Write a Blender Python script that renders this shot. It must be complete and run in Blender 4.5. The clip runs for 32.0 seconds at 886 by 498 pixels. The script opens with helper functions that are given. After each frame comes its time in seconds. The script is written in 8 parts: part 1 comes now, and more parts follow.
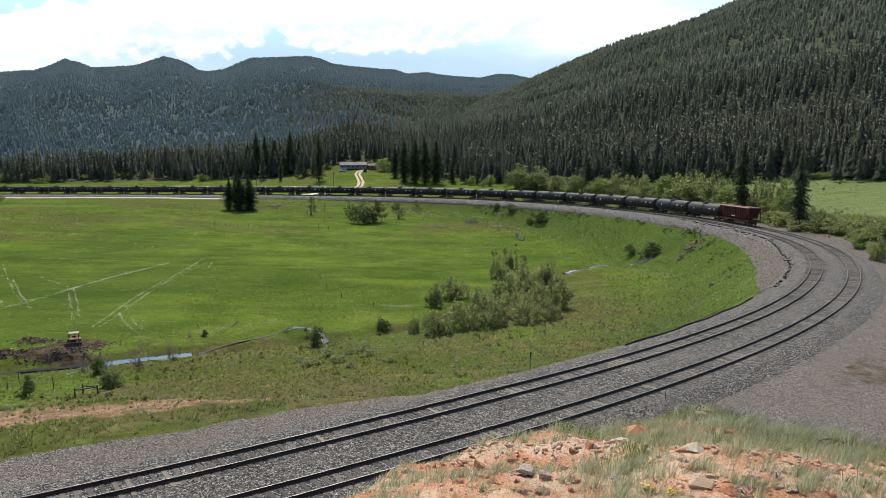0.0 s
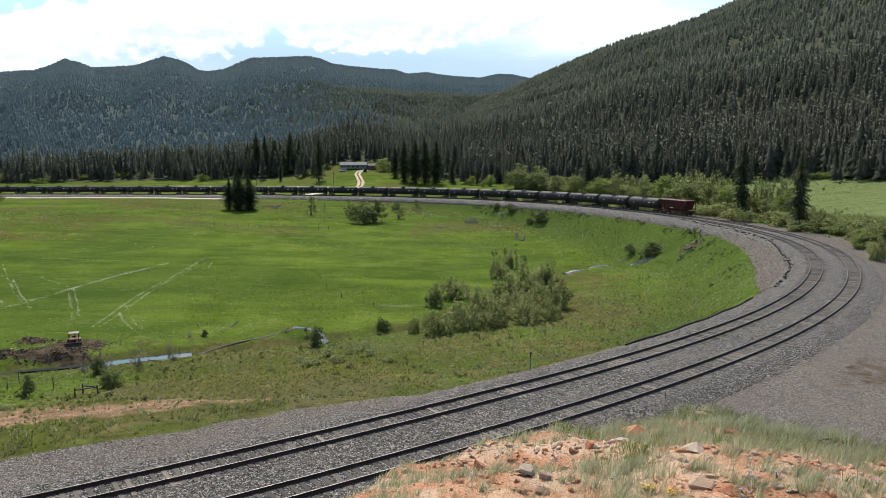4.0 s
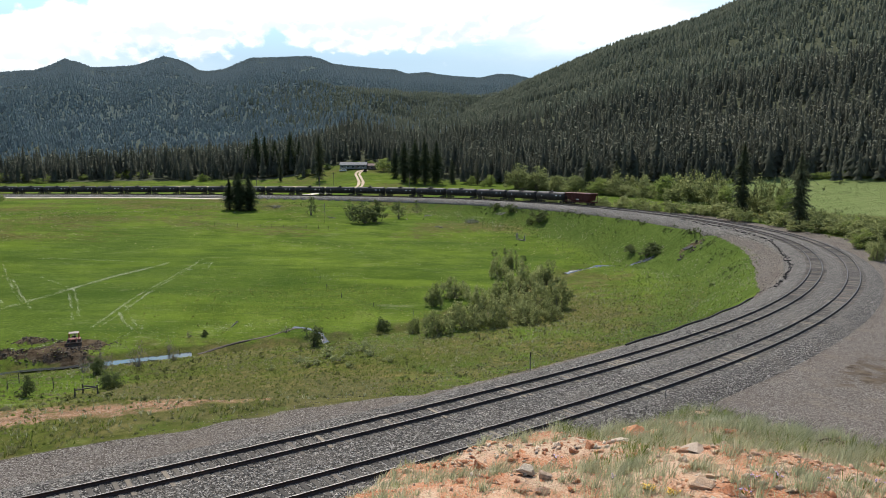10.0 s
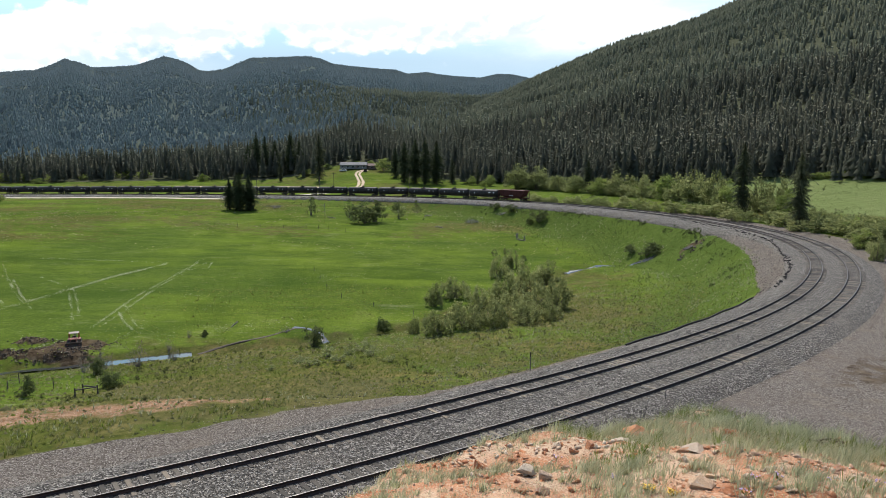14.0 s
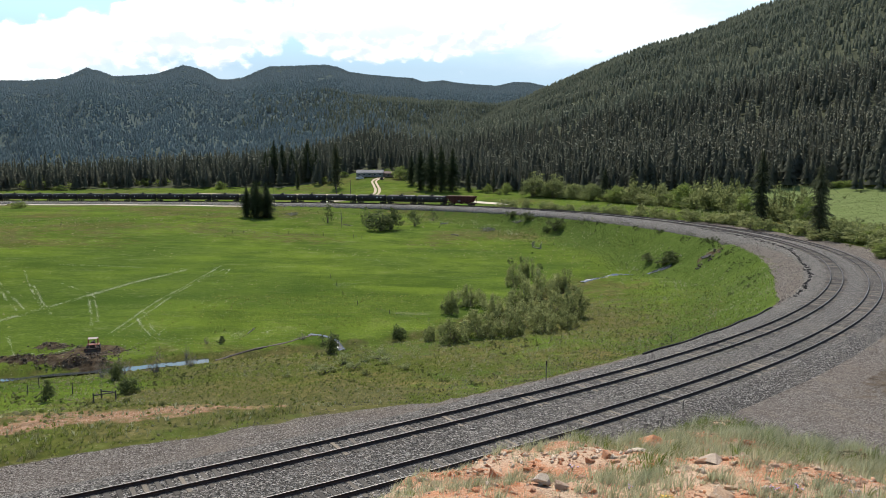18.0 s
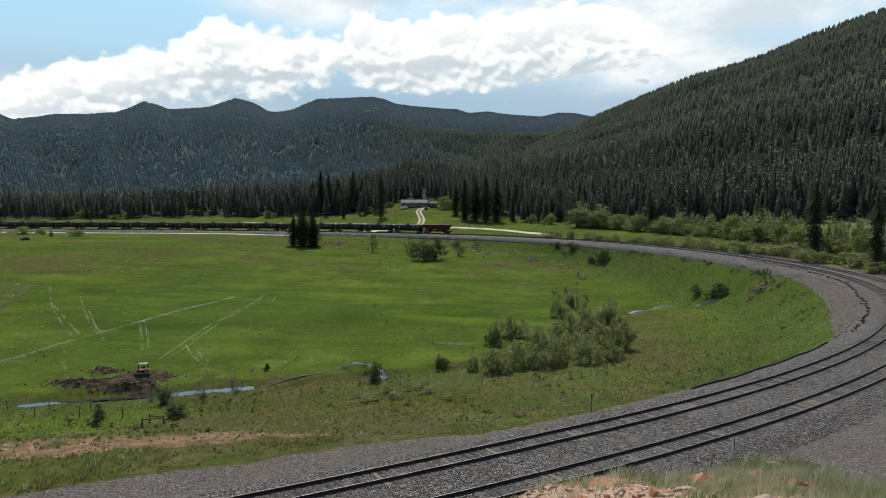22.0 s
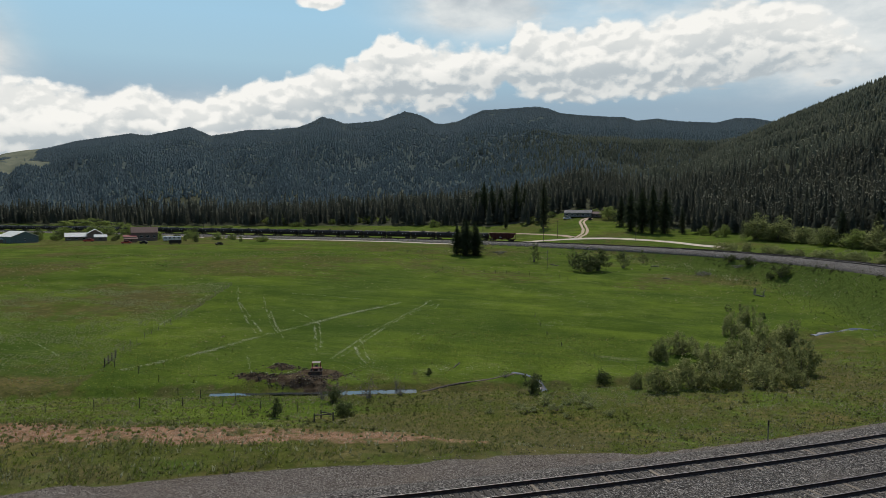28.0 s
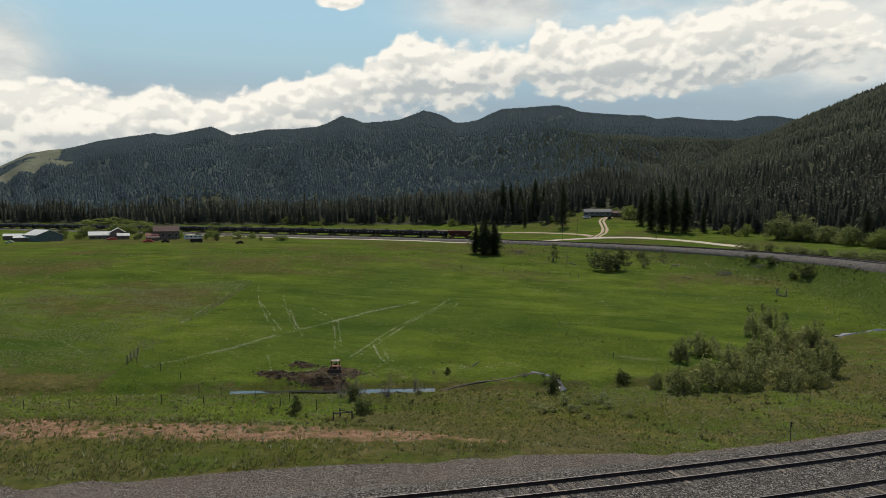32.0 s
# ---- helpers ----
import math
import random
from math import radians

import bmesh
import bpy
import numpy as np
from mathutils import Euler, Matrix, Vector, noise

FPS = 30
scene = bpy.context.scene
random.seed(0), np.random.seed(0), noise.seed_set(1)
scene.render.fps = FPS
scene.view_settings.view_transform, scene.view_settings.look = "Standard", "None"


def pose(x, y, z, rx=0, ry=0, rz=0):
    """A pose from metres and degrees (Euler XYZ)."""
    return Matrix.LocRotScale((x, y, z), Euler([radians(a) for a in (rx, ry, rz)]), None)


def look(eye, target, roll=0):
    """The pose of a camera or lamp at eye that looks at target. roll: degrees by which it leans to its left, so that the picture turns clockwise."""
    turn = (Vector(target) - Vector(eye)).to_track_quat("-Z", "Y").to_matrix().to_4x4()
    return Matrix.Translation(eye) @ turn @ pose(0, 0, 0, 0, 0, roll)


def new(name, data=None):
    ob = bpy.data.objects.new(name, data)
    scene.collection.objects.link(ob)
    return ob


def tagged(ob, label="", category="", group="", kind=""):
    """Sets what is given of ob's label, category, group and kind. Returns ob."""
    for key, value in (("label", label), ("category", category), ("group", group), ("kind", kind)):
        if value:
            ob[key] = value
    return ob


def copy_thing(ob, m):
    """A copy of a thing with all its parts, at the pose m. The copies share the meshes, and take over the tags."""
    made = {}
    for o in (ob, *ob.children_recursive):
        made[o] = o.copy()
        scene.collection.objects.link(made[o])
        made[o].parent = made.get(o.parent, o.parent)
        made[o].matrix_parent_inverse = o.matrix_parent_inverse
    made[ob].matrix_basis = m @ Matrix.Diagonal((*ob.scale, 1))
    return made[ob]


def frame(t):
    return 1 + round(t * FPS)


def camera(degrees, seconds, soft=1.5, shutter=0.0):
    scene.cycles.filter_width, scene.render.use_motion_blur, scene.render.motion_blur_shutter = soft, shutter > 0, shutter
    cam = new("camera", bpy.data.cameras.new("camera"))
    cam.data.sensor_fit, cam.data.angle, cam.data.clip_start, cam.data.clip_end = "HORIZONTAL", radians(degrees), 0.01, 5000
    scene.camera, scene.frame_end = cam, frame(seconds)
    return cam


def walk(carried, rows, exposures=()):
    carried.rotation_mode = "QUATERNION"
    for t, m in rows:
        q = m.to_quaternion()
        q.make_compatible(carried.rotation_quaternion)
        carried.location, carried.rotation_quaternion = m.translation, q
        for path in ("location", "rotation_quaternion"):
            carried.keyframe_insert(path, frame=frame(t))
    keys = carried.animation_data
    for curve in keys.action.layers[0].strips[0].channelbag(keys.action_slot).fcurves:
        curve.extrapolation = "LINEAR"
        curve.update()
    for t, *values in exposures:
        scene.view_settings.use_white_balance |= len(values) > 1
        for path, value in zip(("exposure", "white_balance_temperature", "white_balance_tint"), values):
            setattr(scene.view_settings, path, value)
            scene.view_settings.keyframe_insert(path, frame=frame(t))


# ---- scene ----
# the camera stands on a rocky knoll above the railway and pans left
DEG = 63.37
cam = camera(DEG, 32.0, soft=0.55)
PATH = [
    (0.0, pose(0, 0, 30, 82.686, 0.000, 0.000)),
    (14.5, pose(0, 0, 30, 82.690, 0.000, 0.010)),
    (16.5, pose(0, 0, 30, 82.744, -0.039, 0.334)),
    (17.0, pose(0, 0, 30, 82.776, -0.055, 0.581)),
    (17.5, pose(0, 0, 30, 82.895, -0.049, 0.900)),
    (18.0, pose(0, 0, 30, 83.310, -0.056, 1.297)),
    (18.5, pose(0, 0, 30, 83.682, -0.069, 1.852)),
    (19.0, pose(0, 0, 30, 83.970, -0.023, 2.268)),
    (19.5, pose(0, 0, 30, 84.235, -0.054, 2.660)),
    (20.0, pose(0, 0, 30, 84.483, -0.047, 2.948)),
    (20.5, pose(0, 0, 30, 84.688, -0.067, 3.218)),
    (21.0, pose(0, 0, 30, 84.847, -0.055, 3.504)),
    (21.5, pose(0, 0, 30, 85.092, -0.123, 3.943)),
    (22.0, pose(0, 0, 30, 85.685, -0.132, 4.819)),
    (22.5, pose(0, 0, 30, 86.063, -0.108, 5.673)),
    (23.0, pose(0, 0, 30, 86.403, -0.116, 6.688)),
    (23.5, pose(0, 0, 30, 86.607, -0.102, 7.811)),
    (24.0, pose(0, 0, 30, 86.600, -0.065, 9.252)),
    (24.5, pose(0, 0, 30, 86.561, -0.167, 10.993)),
    (25.0, pose(0, 0, 30, 86.553, -0.176, 12.647)),
    (25.5, pose(0, 0, 30, 86.535, -0.233, 13.995)),
    (27.5, pose(0, 0, 30, 86.449, -0.248, 17.267)),
    (28.0, pose(0, 0, 30, 86.424, -0.310, 17.719)),
    (28.5, pose(0, 0, 30, 86.416, -0.251, 18.142)),
    (29.0, pose(0, 0, 30, 86.408, -0.259, 18.652)),
    (29.5, pose(0, 0, 30, 86.401, -0.237, 19.076)),
    (30.0, pose(0, 0, 30, 86.396, -0.220, 19.258)),
    (30.5, pose(0, 0, 30, 86.390, -0.211, 19.291)),
    (31.0, pose(0, 0, 30, 86.386, -0.239, 19.265)),
    (31.5, pose(0, 0, 30, 86.333, -0.303, 19.220)),
    (32.0, pose(0, 0, 30, 86.333, -0.303, 19.220)),
]
EXPOSURES = [(0.0, 0.22, 6500, 10), (17.0, 0.22, 6500, 10), (19.0, 0.12, 6500, 10), (20.0, -0.06, 6480, 10), (21.0, -0.16, 6450, 10), (23.0, -0.50, 6350, 10), (25.0, -0.64, 6350, 10), (28.0, -0.70, 6500, 10), (30.0, -0.68, 6800, 10), (32.0, -0.66, 6950, 10)]
walk(cam, PATH, EXPOSURES)

# ---- light ----
SUN_AZ, SUN_EL = -10.0, 52.0
sun = new("sun", bpy.data.lights.new("sun", "SUN"))
sun.data.energy, sun.data.angle, sun.data.color = 4.0, radians(0.6), (1.0, 0.95, 0.87)
to_sun = Vector((math.sin(radians(SUN_AZ)) * math.cos(radians(SUN_EL)), math.cos(radians(SUN_AZ)) * math.cos(radians(SUN_EL)), math.sin(radians(SUN_EL))))
sun.matrix_world = look(to_sun * 200, (0, 0, 0))

world = bpy.data.worlds.new("sky")
scene.world = world
world.use_nodes = True
wt = world.node_tree
wt.nodes.clear()
w_sky = wt.nodes.new("ShaderNodeTexSky")
w_sky.sky_type, w_sky.sun_disc = "NISHITA", False
w_sky.sun_elevation, w_sky.sun_rotation = radians(SUN_EL), radians(SUN_AZ) % (2 * math.pi)
w_bg = wt.nodes.new("ShaderNodeBackground")
w_bg.inputs["Strength"].default_value = 0.15
w_out = wt.nodes.new("ShaderNodeOutputWorld")
wt.links.new(w_sky.outputs[0], w_bg.inputs["Color"])
wt.links.new(w_bg.outputs[0], w_out.inputs[0])


# ---- materials ----
class Mat:
    """A small builder for node materials."""

    def __init__(self, name):
        self.m = bpy.data.materials.new(name)
        self.m.use_nodes = True
        self.t = self.m.node_tree
        self.t.nodes.clear()
        self.out = self.t.nodes.new("ShaderNodeOutputMaterial")
        self.coord = None

    def n(self, kind, **values):
        node = self.t.nodes.new("ShaderNode" + kind)
        if "operation" in values:
            node.operation = values["operation"]
        if "feature" in values:
            node.feature = values["feature"]
        if "data_type" in values:
            node.data_type = values["data_type"]
        if "blend_type" in values:
            node.blend_type = values["blend_type"]
        if "attribute_name" in values:
            node.attribute_name = values["attribute_name"]
        return node

    def put(self, socket, value):
        if isinstance(value, bpy.types.NodeSocket):
            self.t.links.new(value, socket)
        elif isinstance(value, (tuple, list)) and len(value) == 3 and socket.type == "RGBA":
            socket.default_value = (*value, 1)
        else:
            socket.default_value = value

    def pos(self, space="Object"):
        if self.coord is None:
            self.coord = self.n("TexCoord")
        return self.coord.outputs[space]

    def noise(self, scale, detail=4, rough=0.55, vec=None, stretch=None, out=0):
        node = self.n("TexNoise")
        v = vec or self.pos()
        if stretch:
            mp = self.n("Mapping")
            self.put(mp.inputs["Vector"], v)
            mp.inputs["Scale"].default_value = stretch
            v = mp.outputs[0]
        self.put(node.inputs["Vector"], v)
        node.inputs["Scale"].default_value, node.inputs["Detail"].default_value, node.inputs["Roughness"].default_value = scale, detail, rough
        return node.outputs[out]

    def voronoi(self, scale, out="Color", feature="F1", vec=None):
        node = self.n("TexVoronoi", feature=feature)
        self.put(node.inputs["Vector"], vec or self.pos())
        node.inputs["Scale"].default_value = scale
        return node.outputs[out]

    def ramp(self, fac, stops):
        node = self.n("ValToRGB")
        while len(node.color_ramp.elements) < len(stops):
            node.color_ramp.elements.new(0.5)
        for e, (p, c) in zip(node.color_ramp.elements, stops):
            e.position, e.color = p, ((*c, 1) if isinstance(c, (tuple, list)) else (c, c, c, 1))
        self.put(node.inputs[0], fac)
        return node.outputs[0]

    def span(self, fac, a, b, c=0.0, d=1.0, smooth=True):
        node = self.n("MapRange")
        if smooth:
            node.interpolation_type = "SMOOTHSTEP"
        self.put(node.inputs[0], fac)
        for i, v in enumerate((a, b, c, d)):
            node.inputs[i + 1].default_value = v
        return node.outputs[0]

    def mix(self, fac, a, b, blend="MIX"):
        node = self.n("Mix", data_type="RGBA", blend_type=blend)
        self.put(node.inputs[0], fac)
        self.put(node.inputs[6], a)
        self.put(node.inputs[7], b)
        return node.outputs[2]

    def math(self, op, a, b=0.0):
        node = self.n("Math", operation=op)
        self.put(node.inputs[0], a)
        self.put(node.inputs[1], b)
        return node.outputs[0]

    def bump(self, height, strength=0.4, dist=0.02):
        node = self.n("Bump")
        self.put(node.inputs["Height"], height)
        node.inputs["Strength"].default_value, node.inputs["Distance"].default_value = strength, dist
        return node.outputs[0]

    def done(self, color, rough=0.8, metal=0.0, normal=None, spec=0.5, trans=0.0):
        b = self.n("BsdfPrincipled")
        self.put(b.inputs["Base Color"], color)
        self.put(b.inputs["Roughness"], rough)
        self.put(b.inputs["Metallic"], metal)
        self.put(b.inputs["Specular IOR Level"], spec)
        if normal:
            self.put(b.inputs["Normal"], normal)
        last = b.outputs[0]
        if trans > 0:
            tr = self.n("BsdfTranslucent")
            self.put(tr.inputs[0], color)
            if normal:
                self.put(tr.inputs["Normal"], normal)
            mx = self.n("MixShader")
            mx.inputs[0].default_value = trans
            self.t.links.new(last, mx.inputs[1])
            self.t.links.new(tr.outputs[0], mx.inputs[2])
            last = mx.outputs[0]
        self.t.links.new(last, self.out.inputs[0])
        return self.m


def plain(name, a, b=None, scale=6.0, rough=0.7, metal=0.0, bump=0.15, spec=0.5):
    """A paint, metal or wood with two scales of variation."""
    k = Mat(name)
    b = b or tuple(0.65 * v for v in a)
    big, fine = k.noise(scale, 5), k.noise(scale * 9, 3)
    col = k.mix(k.span(big, 0.35, 0.7), a, b)
    col = k.mix(k.span(fine, 0.5, 0.75, 0, 0.35), col, tuple(0.5 * v for v in a))
    return k.done(col, k.span(fine, 0.3, 0.7, rough * 0.85, min(1, rough * 1.1)), metal, k.bump(fine, bump, 0.01), spec)


def foliage(name, dark, light, trans=0.25, rough=0.9):
    """Leaves or needles: each clump has its own shade."""
    k = Mat(name)
    geo, inf = k.n("NewGeometry"), k.n("ObjectInfo")
    r = k.math("ADD", k.math("MULTIPLY", geo.outputs["Random Per Island"], 0.65), k.math("MULTIPLY", inf.outputs["Random"], 0.35))
    return k.done(k.ramp(r, [(0.0, dark), (0.55, tuple((a + b) / 2 for a, b in zip(dark, light))), (1.0, light)]), rough, 0, None, 0.04, trans)


def needles(name, dark, light, trans, single=0.18):
    """A forest's needles: shade changes from tree to tree and from slope to slope."""
    k = Mat(name)
    geo = k.n("NewGeometry")
    tree, slope = k.noise(0.16, 2, 0.5), k.noise(0.008, 4, 0.6)
    r = k.math("ADD", k.math("MULTIPLY", geo.outputs["Random Per Island"], single), k.math("ADD", k.math("MULTIPLY", k.span(tree, 0.3, 0.7), 0.70 - single), k.math("MULTIPLY", k.span(slope, 0.3, 0.7), 0.3)))
    return k.done(k.mix(r, dark, light), 0.95, 0, None, 0.02, trans)


def ground_material():
    k = Mat("meadow_and_soil")
    at = k.n("Attribute", attribute_name="cover")
    at2 = k.n("Attribute", attribute_name="cover_more")
    sep, sep2 = k.n("SeparateColor"), k.n("SeparateColor")
    k.put(sep.inputs[0], at.outputs["Color"])
    k.put(sep2.inputs[0], at2.outputs["Color"])
    gravel, dirt, dry = sep.outputs
    wood, red, silt = sep2.outputs
    wood = k.math("MULTIPLY", wood, 1.7)
    big, mid, fine = k.noise(0.018, 5), k.noise(0.11, 6, 0.62), k.noise(1.7, 6, 0.7)
    tuft = k.noise(0.55, 5, 0.7, stretch=(1.0, 1.0, 1.0))
    grass = k.ramp(mid, [(0.28, (0.060, 0.084, 0.014)), (0.42, (0.108, 0.140, 0.020)), (0.58, (0.160, 0.200, 0.028)), (0.74, (0.225, 0.232, 0.062))])
    grass = k.mix(k.span(big, 0.42, 0.62, 0, 0.75), grass, k.ramp(tuft, [(0.3, (0.060, 0.092, 0.018)), (0.7, (0.120, 0.158, 0.032))]))
    grass = k.mix(k.span(k.noise(0.045, 4, 0.6, stretch=(0.6, 1.6, 1)), 0.52, 0.66, 0, 0.6), grass, (0.062, 0.098, 0.018))
    grass = k.mix(k.span(fine, 0.42, 0.72, 0, 0.65), grass, (0.040, 0.064, 0.012))
    grass = k.mix(k.span(k.noise(0.8, 6, 0.75), 0.60, 0.72, 0, 0.6), grass, (0.32, 0.31, 0.17))
    grass = k.mix(k.span(k.noise(0.16, 6, 0.7, stretch=(0.5, 1.5, 1)), 0.60, 0.72, 0, 0.5), grass, (0.27, 0.255, 0.13))
    grass = k.mix(k.span(k.noise(0.25, 6, 0.7, stretch=(0.45, 1.6, 1)), 0.53, 0.68, 0, 0.55), grass, (0.055, 0.080, 0.016))
    grass = k.mix(k.math("MULTIPLY", k.span(k.noise(0.5, 6, 0.75, stretch=(0.5, 1.5, 1)), 0.54, 0.68, 0, 0.9), k.span(dry, -0.1, 0.6, 0.25, 1.0)), grass, (0.29, 0.275, 0.135))
    speck = k.noise(3.4, 5, 0.8)
    grass = k.mix(k.span(speck, 0.40, 0.60, 0.55, 0.0), grass, (0.036, 0.058, 0.010))
    grass = k.mix(k.span(speck, 0.58, 0.72, 0.0, 0.6), grass, (0.25, 0.28, 0.08))
    grass = k.mix(1.0, grass, (1.03, 1.11, 1.15), "MULTIPLY")
    drift = k.noise(0.035, 6, 0.62, stretch=(0.55, 1.5, 1))
    grass = k.mix(k.span(drift, 0.34, 0.50, 0.75, 0.0), grass, k.mix(0.5, grass, (0.030, 0.062, 0.010)))
    grass = k.mix(k.span(k.noise(0.06, 5, 0.6, stretch=(0.5, 1.7, 1)), 0.50, 0.68, 0.0, 0.35), grass, (0.175, 0.240, 0.030))
    tall = k.ramp(k.noise(0.7, 6, 0.7), [(0.3, (0.042, 0.066, 0.014)), (0.55, (0.082, 0.118, 0.028)), (0.75, (0.155, 0.185, 0.060))])
    grass = k.mix(k.span(at.outputs["Alpha"], 0, 1, 0, 0.75), grass, tall)
    hay = k.ramp(k.noise(0.22, 6, 0.65, stretch=(0.5, 1.5, 1)), [(0.3, (0.125, 0.165, 0.056)), (0.55, (0.172, 0.210, 0.080)), (0.75, (0.235, 0.255, 0.115))])
    drygrass = k.ramp(tuft, [(0.30, (0.060, 0.070, 0.022)), (0.48, (0.096, 0.100, 0.034)), (0.62, (0.155, 0.145, 0.060)), (0.78, (0.29, 0.25, 0.14))])
    drygrass = k.mix(k.span(k.noise(0.09, 5, 0.65), 0.42, 0.62, 0.0, 0.55), drygrass, (0.100, 0.098, 0.052))
    drygrass = k.mix(k.span(k.noise(0.055, 6, 0.62, stretch=(1, 1.4, 1)), 0.55, 0.66, 0.0, 0.5), drygrass, (0.185, 0.155, 0.062))
    drygrass = k.mix(k.span(k.noise(0.07, 6, 0.62), 0.50, 0.62, 0.0, 0.8), drygrass, (0.070, 0.098, 0.020))
    drygrass = k.mix(k.span(fine, 0.45, 0.66, 0, 0.75), drygrass, (0.048, 0.062, 0.020))
    drygrass = k.mix(k.span(k.noise(2.6, 6, 0.8), 0.58, 0.70, 0, 0.6), drygrass, (0.34, 0.32, 0.20))
    drygrass = k.mix(1.0, drygrass, (1.11, 1.03, 0.94), "MULTIPLY")
    e = k.math("MULTIPLY", k.math("SUBTRACT", k.noise(0.30, 5, 0.6), 0.5), 1.3)
    col = k.mix(k.span(k.math("ADD", dry, e), 0.32, 0.72), grass, drygrass)
    col = k.mix(k.span(at.outputs["Alpha"], 1.1, 1.8, 0, 0.9), col, hay)
    soil = k.ramp(k.noise(1.1, 7, 0.7), [(0.32, (0.026, 0.018, 0.011)), (0.5, (0.082, 0.060, 0.038)), (0.72, (0.185, 0.148, 0.105))])
    redsoil = k.ramp(k.noise(0.9, 7, 0.72), [(0.28, (0.22, 0.095, 0.048)), (0.5, (0.43, 0.20, 0.105)), (0.66, (0.53, 0.33, 0.21)), (0.8, (0.62, 0.50, 0.39))])
    chips = k.n("SeparateColor")
    k.put(chips.inputs[0], k.voronoi(48.0))
    redsoil = k.mix(k.span(k.noise(0.6, 6, 0.65), 0.44, 0.60, 0, 0.75), redsoil, (0.50, 0.39, 0.27))
    redsoil = k.mix(k.span(chips.outputs[0], 0.72, 0.86, 0, 0.5), redsoil, (0.60, 0.46, 0.34))
    redsoil = k.mix(k.span(chips.outputs[1], 0.74, 0.9, 0, 0.7), redsoil, (0.20, 0.10, 0.06))
    stones = k.voronoi(20.0)
    sepv = k.n("SeparateColor")
    k.put(sepv.inputs[0], stones)
    grav = k.ramp(sepv.outputs[0], [(0.0, (0.040, 0.034, 0.028)), (0.4, (0.105, 0.090, 0.076)), (0.75, (0.195, 0.172, 0.147)), (1.0, (0.38, 0.35, 0.31))])
    grav = k.mix(k.span(mid, 0.4, 0.65, 0, 0.35), grav, (0.150, 0.122, 0.098))
    grav = k.mix(k.span(k.noise(0.35, 6, 0.7), 0.48, 0.68, 0, 0.4), grav, (0.20, 0.165, 0.125))
    e2 = k.math("MULTIPLY", k.math("SUBTRACT", k.noise(0.7, 6, 0.65), 0.5), 0.9)
    floor = k.ramp(tuft, [(0.3, (0.058, 0.064, 0.040)), (0.7, (0.100, 0.105, 0.066))])
    # floor of the far slopes: lighter and bluer, haze painted into the colour
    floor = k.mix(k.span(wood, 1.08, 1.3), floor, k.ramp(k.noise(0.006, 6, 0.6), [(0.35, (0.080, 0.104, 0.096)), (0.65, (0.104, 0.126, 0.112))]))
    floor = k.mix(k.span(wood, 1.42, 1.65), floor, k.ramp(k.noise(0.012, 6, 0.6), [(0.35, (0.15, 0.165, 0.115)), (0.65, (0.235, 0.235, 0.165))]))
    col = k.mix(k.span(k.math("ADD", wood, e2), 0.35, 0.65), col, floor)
    col = k.mix(k.span(k.math("ADD", red, e2), 0.40, 0.60), col, redsoil)
    col = k.mix(k.span(k.math("ADD", gravel, k.math("MULTIPLY", e2, 0.5)), 0.42, 0.55), col, grav)
    col = k.mix(k.span(k.math("ADD", dirt, e2), 0.36, 0.70), col, soil)
    col = k.mix(k.span(k.math("ADD", silt, k.math("MULTIPLY", e2, 1.8)), 0.36, 0.70), col, k.mix(k.span(chips.outputs[2], 0.8, 0.95, 0, 0.7), k.ramp(k.noise(1.3, 7, 0.72), [(0.3, (0.085, 0.060, 0.028)), (0.5, (0.235, 0.132, 0.072)), (0.7, (0.40, 0.24, 0.145))]), (0.55, 0.48, 0.40)))
    hgt = k.math("ADD", k.math("ADD", k.math("MULTIPLY", fine, 0.6), k.math("MULTIPLY", tuft, 0.8)), k.math("MULTIPLY", sepv.outputs[1], 0.25))
    return k.done(col, 0.92, 0, k.bump(hgt, 0.6, 0.2), 0.0)


M_GROUND = ground_material()


def ballast_material():
    k = Mat("crushed_stone_ballast")
    cell, cell2 = k.voronoi(13.0), k.voronoi(27.0)
    s1, s2 = k.n("SeparateColor"), k.n("SeparateColor")
    k.put(s1.inputs[0], cell)
    k.put(s2.inputs[0], cell2)
    col = k.ramp(s1.outputs[0], [(0.0, (0.014, 0.012, 0.010)), (0.42, (0.088, 0.079, 0.066)), (0.75, (0.235, 0.215, 0.183)), (1.0, (0.54, 0.50, 0.44))])
    col = k.mix(k.math("MULTIPLY", s2.outputs[1], 0.35), col, (0.070, 0.066, 0.058))
    col = k.mix(k.span(k.noise(0.25, 5), 0.48, 0.7, 0, 0.3), col, (0.20, 0.172, 0.140))
    h = k.math("ADD", k.voronoi(13.0, "Distance"), k.math("MULTIPLY", k.voronoi(27.0, "Distance"), 0.5))
    return k.done(col, 0.9, 0, k.bump(h, 1.0, 0.09), 0.2)


M_BALLAST = ballast_material()
M_RAIL = plain("rail_steel", (0.030, 0.022, 0.019), (0.05, 0.034, 0.027), 3, 0.6, 0.4)
M_RAILTOP = plain("worn_rail_head", (0.22, 0.205, 0.195), (0.15, 0.14, 0.13), 2, 0.5, 0.7)


